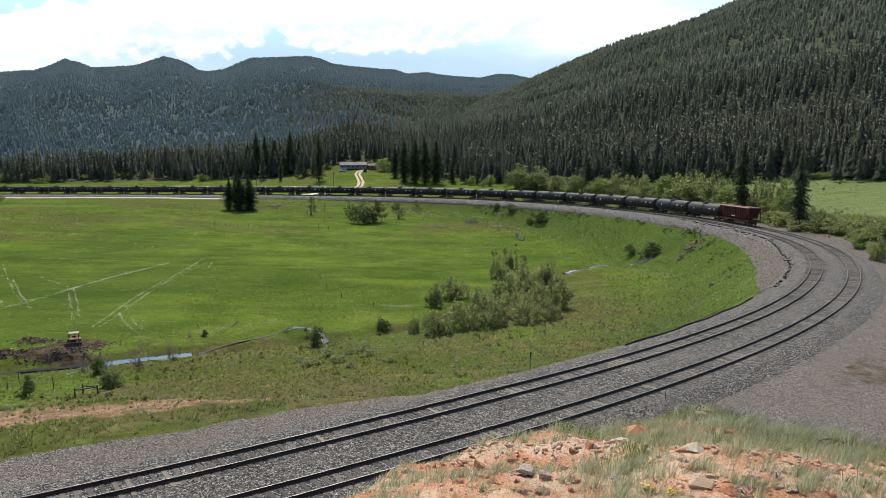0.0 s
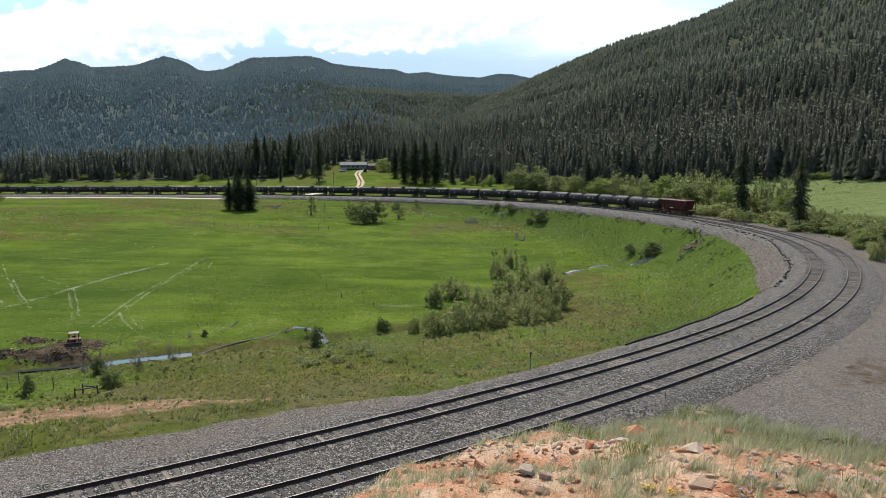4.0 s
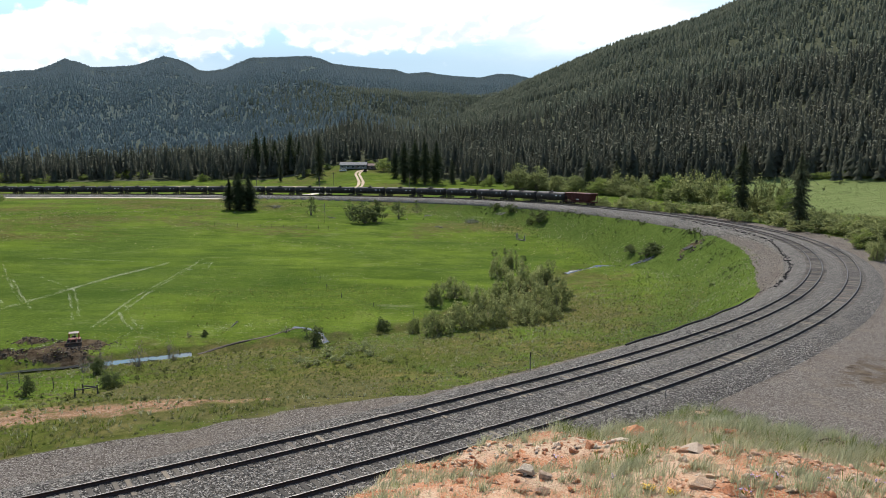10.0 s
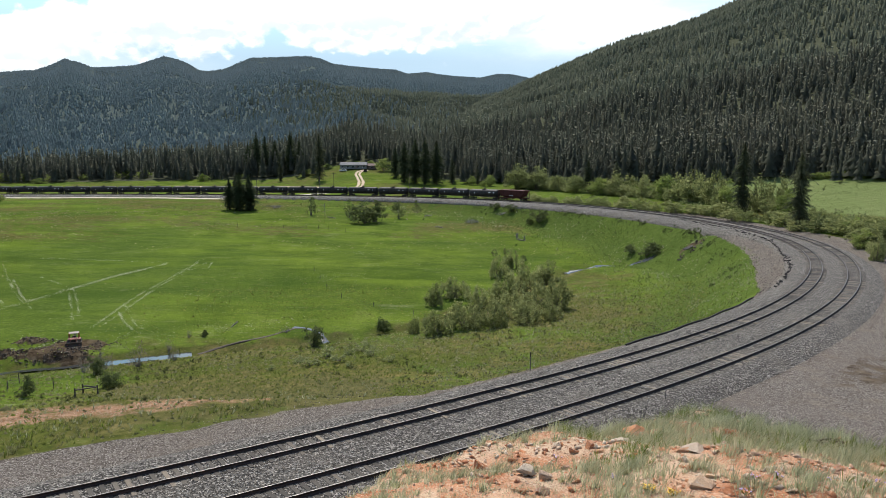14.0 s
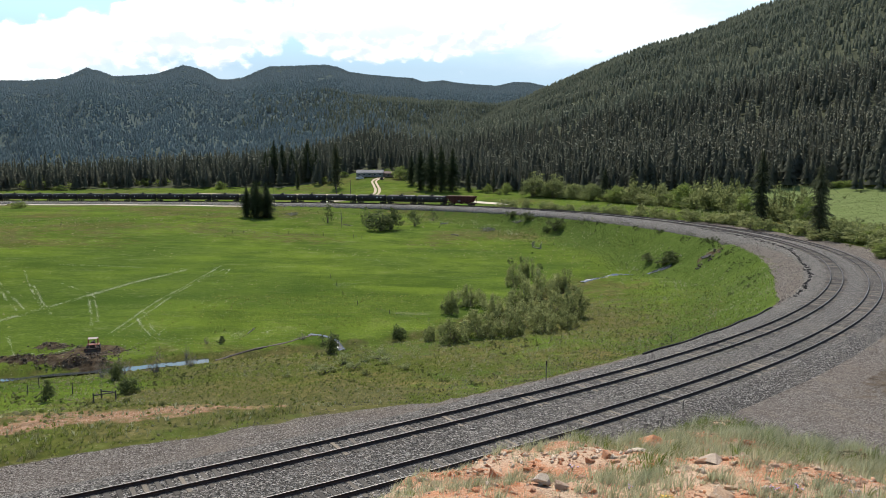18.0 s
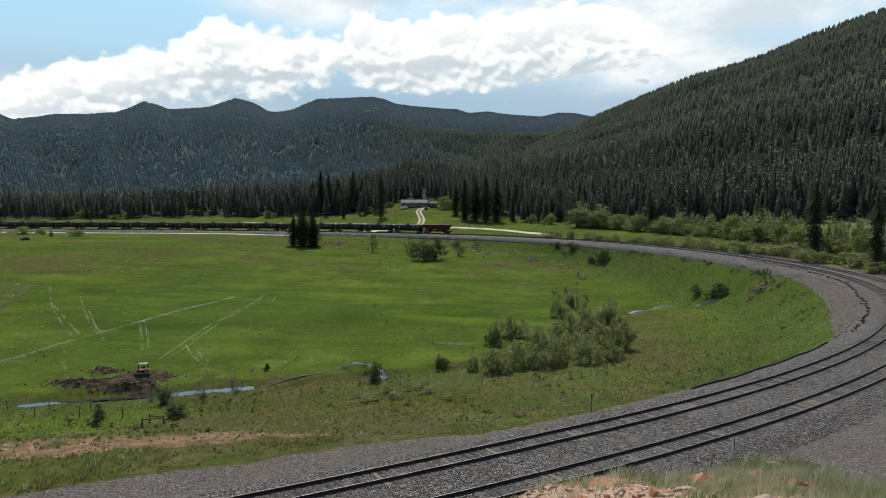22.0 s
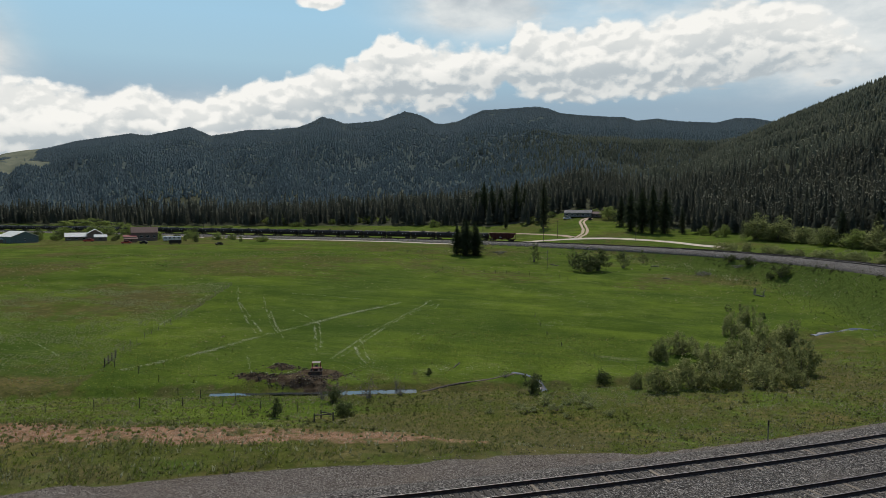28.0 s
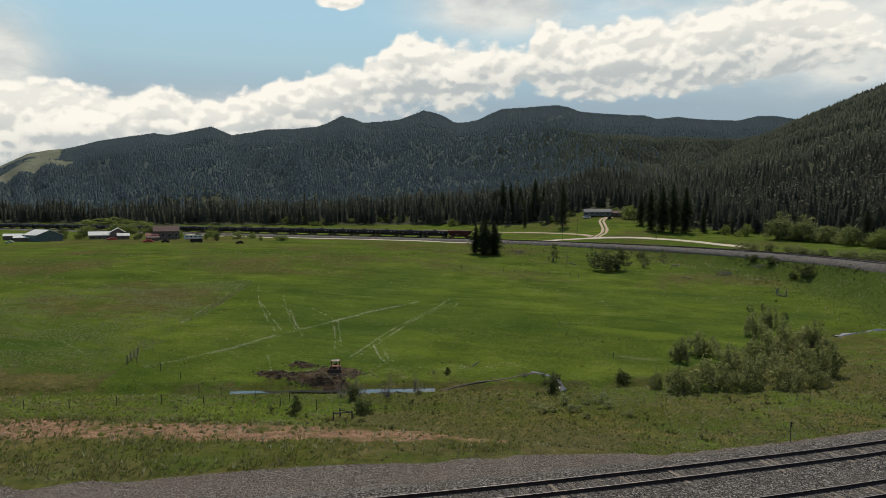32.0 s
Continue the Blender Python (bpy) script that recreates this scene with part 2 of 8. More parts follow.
def tie_material():
    k = Mat("weathered_tie_wood")
    inf = k.n("ObjectInfo")
    geo = k.n("NewGeometry")
    r = k.math("FRACT", k.math("ADD", inf.outputs["Random"], geo.outputs["Random Per Island"]))
    col = k.ramp(r, [(0.0, (0.065, 0.059, 0.050)), (0.5, (0.110, 0.099, 0.082)), (0.85, (0.165, 0.142, 0.112)), (1.0, (0.29, 0.24, 0.175))])
    g = k.noise(3.0, 6, 0.7, stretch=(14, 1.5, 14))
    col = k.mix(k.span(g, 0.45, 0.7, 0, 0.6), col, (0.06, 0.05, 0.045))
    return k.done(col, 0.9, 0, k.bump(g, 0.5, 0.02), 0.2)


M_TIE = tie_material()
M_TANK = plain("black_tank_paint", (0.022, 0.020, 0.018), (0.046, 0.041, 0.035), 0.8, 0.6, 0.0, 0.05, 0.22)
M_STEEL = plain("dark_running_gear", (0.022, 0.020, 0.019), (0.05, 0.038, 0.030), 3, 0.75, 0.3)
M_HOPPER = plain("oxide_red_paint", (0.088, 0.026, 0.020), (0.062, 0.021, 0.017), 0.7, 0.75, 0.0, 0.1, 0.2)
M_HOPTOP = plain("sun_bleached_red_sheet", (0.30, 0.12, 0.09), (0.20, 0.07, 0.05), 0.9, 0.5)
M_WHITE = plain("white_paint", (0.78, 0.78, 0.76), (0.66, 0.66, 0.64), 2, 0.55)
M_BARK = plain("conifer_bark", (0.085, 0.060, 0.042), (0.05, 0.036, 0.028), 5, 0.95)
M_TWIG = plain("grey_brown_bark", (0.15, 0.125, 0.10), (0.09, 0.075, 0.06), 6, 0.95)
M_FIR = foliage("fir_needles", (0.036, 0.052, 0.026), (0.088, 0.106, 0.05), 0.5)
M_FIR_SUN = foliage("pine_needles", (0.036, 0.048, 0.026), (0.150, 0.158, 0.085), 0.45)
M_FOREST = needles("forest_needles", (0.130, 0.158, 0.118), (0.290, 0.300, 0.215), 0.65)
M_NEARWOOD = needles("fir_and_pine_needles", (0.100, 0.118, 0.090), (0.205, 0.204, 0.150), 0.65)
# the next two carry the distance's blue haze in their base colour
M_FARWOOD_HAZED = needles("distant_needles_haze_tinted", (0.122, 0.168, 0.188), (0.150, 0.198, 0.212), 0.55, 0.30)
M_FOOTHILL_HAZED = needles("foothill_needles_haze_tinted", (0.218, 0.278, 0.294), (0.268, 0.330, 0.334), 0.72, 0.3)
M_WILLOW = foliage("willow_leaves", (0.105, 0.132, 0.046), (0.385, 0.40, 0.170), 0.6)
M_THICKET = foliage("thicket_leaves", (0.110, 0.140, 0.048), (0.32, 0.345, 0.145), 0.6)
M_ASPEN = foliage("fresh_green_leaves", (0.13, 0.18, 0.045), (0.3, 0.35, 0.11), 0.6)
M_CLOD = plain("wet_dark_mud", (0.050, 0.036, 0.024), (0.10, 0.075, 0.052), 1.5, 0.85, 0, 0.5)
M_SHRUB = foliage("dark_shrub_leaves", (0.07, 0.095, 0.036), (0.17, 0.19, 0.08), 0.5)
M_DRYTWIG = foliage("bare_twigs", (0.20, 0.17, 0.13), (0.36, 0.32, 0.25), 0.3, 0.9)
M_PALETWIG = plain("pale_bare_stems", (0.34, 0.30, 0.25), (0.20, 0.17, 0.14), 5, 0.95)
M_ROAD = plain("pale_gravel_road", (0.64, 0.55, 0.41), (0.54, 0.46, 0.34), 0.4, 0.95, 0, 0.3)
M_TRACKROAD = plain("tan_dirt_lane", (0.50, 0.38, 0.25), (0.40, 0.30, 0.19), 0.3, 0.95, 0, 0.3)


def water_material():
    k = Mat("stream_water")
    n = k.noise(2.2, 4, 0.6, stretch=(1, 0.5, 1))
    return k.done((0.045, 0.050, 0.050), 0.06, 0, k.bump(n, 0.10, 0.05), 0.6)


M_WATER = water_material()


# ---- building helpers ----
def mesh_of(name, verts, faces, mats, smooth=False, index=None):
    me = bpy.data.meshes.new(name)
    me.from_pydata([tuple(v) for v in verts], [], [tuple(f) for f in faces])
    for m in mats if isinstance(mats, (list, tuple)) else [mats]:
        me.materials.append(m)
    if index is not None:
        me.polygons.foreach_set("material_index", np.asarray(index, dtype=np.int32))
    if smooth:
        me.polygons.foreach_set("use_smooth", np.ones(len(me.polygons), dtype=bool))
    me.update()
    return me


def quick_mesh(name, verts, faces, mat, smooth=False):
    """A large mesh out of numpy arrays: faces all triangles or all quads."""
    me = bpy.data.meshes.new(name)
    n, k = faces.shape
    me.vertices.add(len(verts))
    me.vertices.foreach_set("co", np.asarray(verts, dtype=np.float32).ravel())
    me.loops.add(n * k)
    me.loops.foreach_set("vertex_index", np.asarray(faces, dtype=np.int32).ravel())
    me.polygons.add(n)
    me.polygons.foreach_set("loop_start", np.arange(0, n * k, k, dtype=np.int32))
    me.polygons.foreach_set("loop_total", np.full(n, k, dtype=np.int32))
    if smooth:
        me.polygons.foreach_set("use_smooth", np.ones(n, dtype=bool))
    me.materials.append(mat)
    me.update(calc_edges=True)
    me.validate()
    return me


def part(name, data, material, parent, label=""):
    """Links a bmesh (or a ready mesh) as one mesh object under a thing or a part."""
    if isinstance(data, bmesh.types.BMesh):
        me = bpy.data.meshes.new(name)
        data.to_mesh(me)
        data.free()
        me.materials.append(material)
    else:
        me = data
    ob = new(name, me)
    ob.parent = parent
    return tagged(ob, label)


def box(bm, cx, cy, cz, sx, sy, sz, bevel=0.0, m=None):
    """A box with its centre and full sizes, the edges bevelled."""
    r = bmesh.ops.create_cube(bm, size=1.0)
    vs = r["verts"]
    bmesh.ops.transform(bm, matrix=(m or Matrix()) @ Matrix.Translation((cx, cy, cz)) @ Matrix.Diagonal((sx, sy, sz, 1)), verts=vs)
    if bevel:
        es = list({e for v in vs for e in v.link_edges})
        bmesh.ops.bevel(bm, geom=es, offset=bevel, segments=1, affect="EDGES")
    return bm


def rod(bm, a, b, r0, r1=None, n=8):
    """A round bar from a to b."""
    a, b = Vector(a), Vector(b)
    d = b - a
    m = Matrix.Translation((a + b) / 2) @ d.to_track_quat("Z", "Y").to_matrix().to_4x4()
    bmesh.ops.create_cone(bm, cap_ends=True, segments=n, radius1=r0, radius2=r0 if r1 is None else r1, depth=d.length, matrix=m)
    return bm


def tube(bm, pts, r, n=5):
    """One bent round bar through all the points."""
    pts = [Vector(p) for p in pts]
    rings = []
    for i, p in enumerate(pts):
        d = (pts[min(i + 1, len(pts) - 1)] - pts[max(i - 1, 0)]).normalized()
        side = d.cross(Vector((0, 0, 1))).normalized()
        up = side.cross(d)
        rings.append([bm.verts.new(p + (side * math.cos(a) + up * math.sin(a)) * r) for a in (6.2832 * k / n for k in range(n))])
    for a, b in zip(rings, rings[1:]):
        for k in range(n):
            bm.faces.new((a[k], a[(k + 1) % n], b[(k + 1) % n], b[k]))
    bm.faces.new(rings[0])
    bm.faces.new(rings[-1][::-1])
    bmesh.ops.recalc_face_normals(bm, faces=bm.faces)
    return bm


def shade(ob):
    ob.data.polygons.foreach_set("use_smooth", np.ones(len(ob.data.polygons), dtype=bool))
    return ob


def vnoise(x, y, seed=0):
    """Smooth value noise in the plane, about -1 to 1."""
    x, y = np.asarray(x, float), np.asarray(y, float)
    xi, yi = np.floor(x).astype(np.int64), np.floor(y).astype(np.int64)
    fx, fy = x - xi, y - yi
    fx, fy = fx * fx * (3 - 2 * fx), fy * fy * (3 - 2 * fy)

    def h(i, j):
        v = (i * 374761393 + j * 668265263 + seed * 982451653) & 0x7FFFFFFF
        v = ((v ^ (v >> 13)) * 1274126177) & 0x7FFFFFFF
        return ((v ^ (v >> 16)) & 0xFFFF) / 32767.5 - 1

    a, b, c, d = h(xi, yi), h(xi + 1, yi), h(xi, yi + 1), h(xi + 1, yi + 1)
    return (a * (1 - fx) + b * fx) * (1 - fy) + (c * (1 - fx) + d * fx) * fy


def fbm(x, y, seed=0, n=4):
    x, y = np.asarray(x, float), np.asarray(y, float)
    return sum(vnoise(x * 2**i, y * 2**i, seed + i) * 0.5**i for i in range(n))


def smooth(v, a, b):
    t = np.clip((np.asarray(v, float) - a) / (b - a), 0, 1)
    return t * t * (3 - 2 * t)


# ---- the railway's line ----
# two tracks in a long left-hand curve that falls away from the knoll
K_AT = [-20, 10, 30, 50, 75, 100, 130, 160, 190, 220, 280, 340, 400, 460, 520, 600, 700, 900]
K_IS = [2.3, 2.41, 4.92, 5.02, 6.55, 5.54, 7.42, 6.65, 4.72, 3.96, 4.97, 5.32, 3.51, 1.52, 0.64, 0.39, 0.2, 0.01]
S0, S1 = -140.0, 1900.0
LS = np.arange(S0, S1 + 0.5, 1.0)
lk = np.interp(LS, K_AT, K_IS) / 1000
i_zero = int(-S0)
LT = np.concatenate([[0], np.cumsum((lk[1:] + lk[:-1]) / 2)])
LT = LT - LT[i_zero] + 0.602
LX = np.concatenate([[0], np.cumsum((np.cos(LT[1:]) + np.cos(LT[:-1])) / 2)])
LY = np.concatenate([[0], np.cumsum((np.sin(LT[1:]) + np.sin(LT[:-1])) / 2)])
LX, LY = LX - LX[i_zero] - 10.176, LY - LY[i_zero] + 27.806
LZ = 30 - (14.5 + 0.0112 * np.minimum(LS, 1000))


def line(s, off=0.0):
    """Place and heading on the railway: s metres along, off metres to its outer side."""
    x, y, z, t = (np.interp(s, LS, a) for a in (LX, LY, LZ, LT))
    return x + off * np.sin(t), y - off * np.cos(t), z, t


def inner_gap(s):
    return np.interp(s, [-15, 0, 20, 40, 60, 90, 150], [4.73, 4.71, 4.94, 4.78, 4.61, 4.56, 4.64])


LI = np.arange(0, len(LS), 3)


def along(x, y):
    """Nearest s, and the side distance (outer side positive), for arrays of points."""
    x, y = np.ravel(x), np.ravel(y)
    s, d = np.empty(len(x)), np.empty(len(x))
    for i in range(0, len(x), 4000):
        px, py = x[i:i + 4000, None], y[i:i + 4000, None]
        j = LI[((px - LX[LI]) ** 2 + (py - LY[LI]) ** 2).argmin(1)]
        c, sn = np.cos(LT[j]), np.sin(LT[j])
        dx, dy = px[:, 0] - LX[j], py[:, 0] - LY[j]
        s[i:i + 4000] = LS[j] + dx * c + dy * sn
        d[i:i + 4000] = dx * sn - dy * c
    return s, d


# ---- the lie of the land ----
STREAM = np.array([(120, 205), (70, 170), (57, 178), (48, 187), (37, 183), (28, 172), (12, 138), (-5, 116), (-19, 108), (-38, 101), (-55, 94), (-69, 88), (-95, 76), (-130, 62), (-200, 40), (-330, 0)], float)


def to_stream(x, y):
    """Distance from the stream (north of it positive), along with the plain distance."""
    best, side = np.full(len(x), 1e9), np.ones(len(x))
    for a, b in zip(STREAM[:-1], STREAM[1:]):
        d = b - a
        t = np.clip(((x - a[0]) * d[0] + (y - a[1]) * d[1]) / (d @ d), 0, 1)
        ex, ey = x - a[0] - t * d[0], y - a[1] - t * d[1]
        e = np.hypot(ex, ey)
        cr = -(d[0] * ey - d[1] * ex)
        side = np.where(e < best, np.sign(cr), side)
        best = np.minimum(best, e)
    return best * side, best


DIGGINGS = [(-55.5, 99.0, 4.2, 3.4, 0.5), (-60.5, 97.5, 5.5, 1.8, 0.9), (-61.0, 104.0, 2.6, 1.6, 1.0), (-53.8, 103.0, 4.0, 3.6, 0.12), (-51.5, 97.5, 2.6, 2.0, 0.5), (59.5, 170.0, 3.0, 2.2, 0.7)]
CREST_AT = [-180, -90, -60, -30, -12, -9.5, -8.2, -4, 3, 9, 15, 20, 24, 32, 50, 90, 180]
CREST_IS = [14, 6, 4.0, 3.4, 4.0, 6.6, 9.0, 11.2, 12.8, 14.6, 17.8, 24.0, 21.0, 19.0, 22, 30, 14]
R_RIDGE = ([-60, -30, -14, -3.73, -0.18, 2.92, 6.42, 9.42, 13.59, 17.61, 19.16, 21.42, 25.0, 30.6, 50, 80], [0.0, 0.004, 0.012, 0.031, 0.048, 0.07, 0.098, 0.12, 0.149, 0.166, 0.174, 0.19, 0.209, 0.236, 0.266, 0.206])
F_RIDGE = ([-100, -70, -50.8, -49.1, -47.9, -46.3, -44.5, -41.1, -40.0, -38.8, -37.0, -35.5, -33.0, -30.9, -29.1, -28.1, -27.2, -26.3, -25.5, -24.2, -22.7, -21.5, -20.8, -19.8, -19.2, -18.4, -17.7, -16.5, -15.4, -14.6, -12.3, -10.4, -9.5, -8.5, -6.3, -3.7, -2.8, -1.3, 0.7, 2.9, 4.2, 5.3, 6.8, 12, 40],
           [0.030, 0.036, 0.042, 0.058, 0.0628, 0.0666, 0.0755, 0.0872, 0.0852, 0.0903, 0.0989, 0.0886, 0.0967, 0.0992, 0.1028, 0.1098, 0.1180, 0.1142, 0.1092, 0.1110, 0.1144, 0.1223, 0.1272, 0.1235, 0.1192, 0.1112, 0.1102, 0.1138, 0.1231, 0.1287, 0.1315, 0.1338, 0.1311, 0.1241, 0.1203, 0.1170, 0.1119, 0.1142, 0.1097, 0.1066, 0.1117, 0.1108, 0.106, 0.100, 0.083])
RHO_T = ([-60, -50, -35, -20, -7, 5, 15, 22, 27, 32, 45, 80], [1000, 760, 590, 440, 365, 300, 240, 180, 140, 100, 60, 40])
RISE = ([-60, -40, -28, -14, -7, 0, 10, 20, 27, 32, 60], [0.006, 0.012, 0.030, 0.040, 0.085, 0.050, 0.035, 0.040, 0.034, 0.040, 0.05])
EDGE = ([-60, -45, -35, -28, -20, -14, -10, -8.5, -6.9, -5.2, -3, 2, 8, 14, 20, 26, 29, 32, 60], [980, 860, 720, 640, 580, 530, 520, 560, 575, 555, 455, 425, 400, 380, 370, 365, 350, 340, 300])


# bare patches of red soil on the knoll: x, y, radius
BARE = [(0.63, 11.59, 0.55), (1.89, 11.69, 0.75), (2.83, 12.49, 0.61), (4.01, 10.79, 0.41), (3.23, 8.63, 0.44), (5.13, 9.61, 0.60), (4.09, 9.05, 0.31), (-1.00, 35.72, 1.13), (-3.66, 33.01, 1.05), (7.51, 20.10, 0.42), (5.68, 9.58, 0.44), (0.90, 9.33, 0.37), (4.30, 15.56, 0.51), (-5.03, 31.21, 0.75)]


def bare_soil(x, y):
    g = np.zeros(np.shape(x))
    for bx, by, br in BARE:
        g = np.maximum(g, np.exp(-(((x - bx) / (br * 1.25)) ** 2 + ((y - by) / (br * 1.5)) ** 2)))
    return g + 0.22 * fbm(np.asarray(x) / 0.9, np.asarray(y) / 0.9, 58)


def land(x, y, masks=False):
    """Height of the ground; with masks, also where gravel, soil, dry grass, wood floor, red soil and silt lie."""
    x, y = np.ravel(np.asarray(x, float)), np.ravel(np.asarray(y, float))
    rho, th = np.hypot(x, y) + 1e-6, np.degrees(np.arctan2(x, y))
    s, d = along(x, y)
    zt = np.interp(s, LS, LZ) - 0.75
    ds, ad = to_stream(x, y)
    # valley floor
    cap = 9.3 + 0.0105 * np.minimum(0, x + 20)
    north = np.minimum(2.0 + 0.034 * np.maximum(ds, 0), cap) + 0.35 * fbm(x / 60, y / 60, 3) * smooth(ds, 0, 40)
    south = 2.0 + 0.10 * np.maximum(-ds, 0) + 0.25 * fbm(x / 14, y / 14, 5) * smooth(-ds, 0, 8)
    z = np.where(ds > 0, north, south)
    # beyond the line
    out = d > 0
    far = (rho > 100) & out & (th > -75) & (th < 60)
    rt = np.interp(th, *RHO_T)
    ex = np.maximum(rho - rt, 0)
    zf = np.interp(s, LS, LZ) - 1.4 + np.interp(th, *RISE) * np.maximum(ex - 12, 0) + 0.5 * fbm(x / 45, y / 45, 9)
    z = np.where(far, zf, z)
    # mountains
    edge = np.interp(th, *EDGE)
    q = np.maximum(rho - edge, 0)
    zr = 30 + np.interp(th, *R_RIDGE) * 1950
    t = np.clip(q / (1950 - edge), 0, 1.6)
    zmr = z + (zr - z) * np.where(t < 1, t**1.12, 1 - (t - 1) * 1.3) + smooth(q, 100, 600) * (14 * fbm(x / 170, y / 170, 21) + 16 * fbm(x / 420, y / 420, 22)) * np.where(t < 1, np.sin(np.pi * np.clip(t, 0, 1)) * 0.9 + 0.1, 0.3)
    zfr = 23 + np.interp(th, *F_RIDGE) * 3540
    t2 = np.clip((rho - 850) / 2650, 0, 1.6)
    spur = np.abs(fbm(th / 5.5, rho / 2400, 31, 3))
    env = np.sin(np.pi * np.clip(t2, 0, 1)) ** 0.8
    zmf = z + (zfr - z) * np.where(t2 < 1, t2**1.25, 1 - (t2 - 1) * 1.5) + env * (75 * (spur - 0.42) + 22 * fbm(x / 260, y / 260, 33))
    zmf = np.minimum(zmf, 30 + rho * np.interp(th, *F_RIDGE) * np.interp(t2, [0, 0.5, 0.8, 0.95, 1.0], [0.56, 0.74, 0.885, 0.965, 1.01]))
    zmr = np.minimum(zmr, 30 + rho * np.maximum(np.interp(th, *R_RIDGE), 0.001) * np.interp(t, [0, 0.85, 1.0], [0.9, 0.95, 1.0]) + np.where(t < 0.3, 40.0, 0.0))
    z = np.where((q > 0) & (np.abs(th) < 100), np.maximum(np.maximum(zmr, np.where(rho > 850, zmf, -1e9)), z), z)
    # the knoll the camera stands on
    dc = np.interp(th, CREST_AT, CREST_IS)
    lump = 0.16 * fbm(x / 1.6, y / 1.6, 41) + 0.30 * fbm(x / 5, y / 5, 42)
    hill = 28.4 - 0.28 * np.minimum(rho, dc) - 0.95 * np.maximum(rho - dc, 0) + lump * smooth(rho, 3, 8)
    hill = np.where(y < 0, np.maximum(hill, 28.4 - 0.02 * rho - 2 * smooth(-x, 10, 60)), hill)
    z = np.where(rho < 140, np.maximum(z, hill), z)
    # formation of the railway: bank towards the meadow, cutting towards the knoll
    wi = np.interp(s, [-120, -60, -30, -12, 0, 8, 18, 60, 85, 110, 150, 200, 260], [40, 32, 28, 24, 20, 15.5, 9.5, 9.0, 9.0, 9.0, 9.0, 8.2, 8.2])
    si = np.interp(s, [-30, 0, 40, 80, 110, 150, 200], [0.42, 0.5, 0.62, 0.60, 0.55, 0.6, 0.6])
    wo = np.interp(s, [-40, 0, 12, 25, 45, 70, 95, 120], [5, 5, 6, 14, 24, 20, 9, 5])
    so = np.interp(s, [60, 95, 130], [0.8, 0.25, 0.12])
    low = np.where(out, zt - 0.55 * np.maximum(d - wo, 0), zt - 0.03 * np.maximum(-d - 8.0, 0) + 0.25 * smooth(-d, 12.0, 14.5) * smooth(10 - s, 0, 8) - si * np.maximum(-d - wi, 0))
    high = np.where(out, zt + so * np.maximum(d - wo, 0) + 0.02, zt + 0.25 * smooth(-d, 12.0, 14.5) * smooth(10 - s, 0, 8) - 0.03 * np.maximum(-d - 8.0, 0) + 0.02 + 0.3 * np.maximum(-d - wi - 4, 0))
    near_line = (s > S0 + 2) & (s < S1 - 2) & (np.abs(d) < 160)
    z = np.where(near_line, np.maximum(np.minimum(z, np.where(rho < 330, high, 1e9)), np.where(np.abs(d) < 70, low, -1e9)), z)
    z = np.where((np.abs(d) < 3.0) & near_line, np.minimum(z, zt), z)
    # stream bed
    inside = (d < -6) | ~near_line
    z = z - np.where(inside & (ds < 0), 0.5 * np.exp(-((ad / 6.0) ** 2)) * np.exp(-(((x + 53) / 26) ** 2)), 0)
    z = z - np.where(inside & (ad < 6) & (x < 66), 0.75 * (1 - smooth(ad, 0.9, 3.2)), 0)
    dug = np.zeros(len(x))
    for mx, my, rx, ry, up in DIGGINGS:
        g = np.exp(-(((x - mx) / rx) ** 2 + ((y - my) / ry) ** 2))
        dug = np.maximum(dug, smooth(g, 0.25, 0.5))
        z = z + g * up * (1 + 0.5 * fbm(x / 1.2, y / 1.2, 45))
    if not masks:
        return z
    gravel = np.where(out, smooth(wo + 7.0 - d, 0, 4.0) , smooth(np.interp(s, [-60, 0, 10, 20, 68, 80, 92, 105, 125, 150, 175, 200, 240], [12, 12, 11.4, 9.3, 8.5, 9.6, 11.6, 12.8, 12.8, 11.5, 10.4, 9.6, 9.4]) + 1.0 + d, 0, 2.0)) * near_line * (rho < 900)
    gravel = np.where((s < 10) & ~out, smooth(np.interp(s, [-60, -30, -12, 0, 10], [12.8, 12.8, 13.0, 12.6, 11.6]) + 0.25 * fbm(x / 4, y / 4, 55) + d, 0, 0.8), gravel) * near_line
    dirt = np.where(out & (s > 8) & (s < 110) & (d > 6), 0.55 * np.exp(-(((x - 33) / 11) ** 2 + ((y - 51) / 10) ** 2)) + 0.75 * smooth(d, wo - 2, wo + 7), 0.0)
    dirt = np.maximum(dirt, dug)
    red = np.where((rho < 45) & (hill > z - 0.4) & (y > 0), 0.62 + 0.6 * np.clip(bare_soil(x, y), 0, 1) + 0.8 * smooth(rho - dc, -0.3, 0.8), 0.0)
    silt = (np.where(~out & (s < 14) & (s > -110), (0.70 + 0.14 * fbm(x / 5, y / 5, 56)) * smooth(np.interp(s, [-60, -20, 0, 14], [3.4, 3.0, 2.0, 0.7]) - np.abs(-d - np.interp(s, [-60, -20, 0, 14], [27, 23, 17.6, 14.2])), -0.8, 1.2), 0))
    dry = 0.30 + 0.35 * fbm(x / 26, y / 26, 51) - 0.55 * smooth(ds, 3, 16) * smooth(260 - rho, 0, 120)
    dry = np.where(ds < 3, dry + 0.25, dry)
    west = (x + 89) * (180.3 - 95) - (y - 95) * (-122.5 + 89) < 0
    dry = np.where(west & (ds > 2) & (y < 185 + 0.3 * (x + 122)), dry + 0.30 + 0.30 * fbm(x / 34, y / 22, 57), dry)
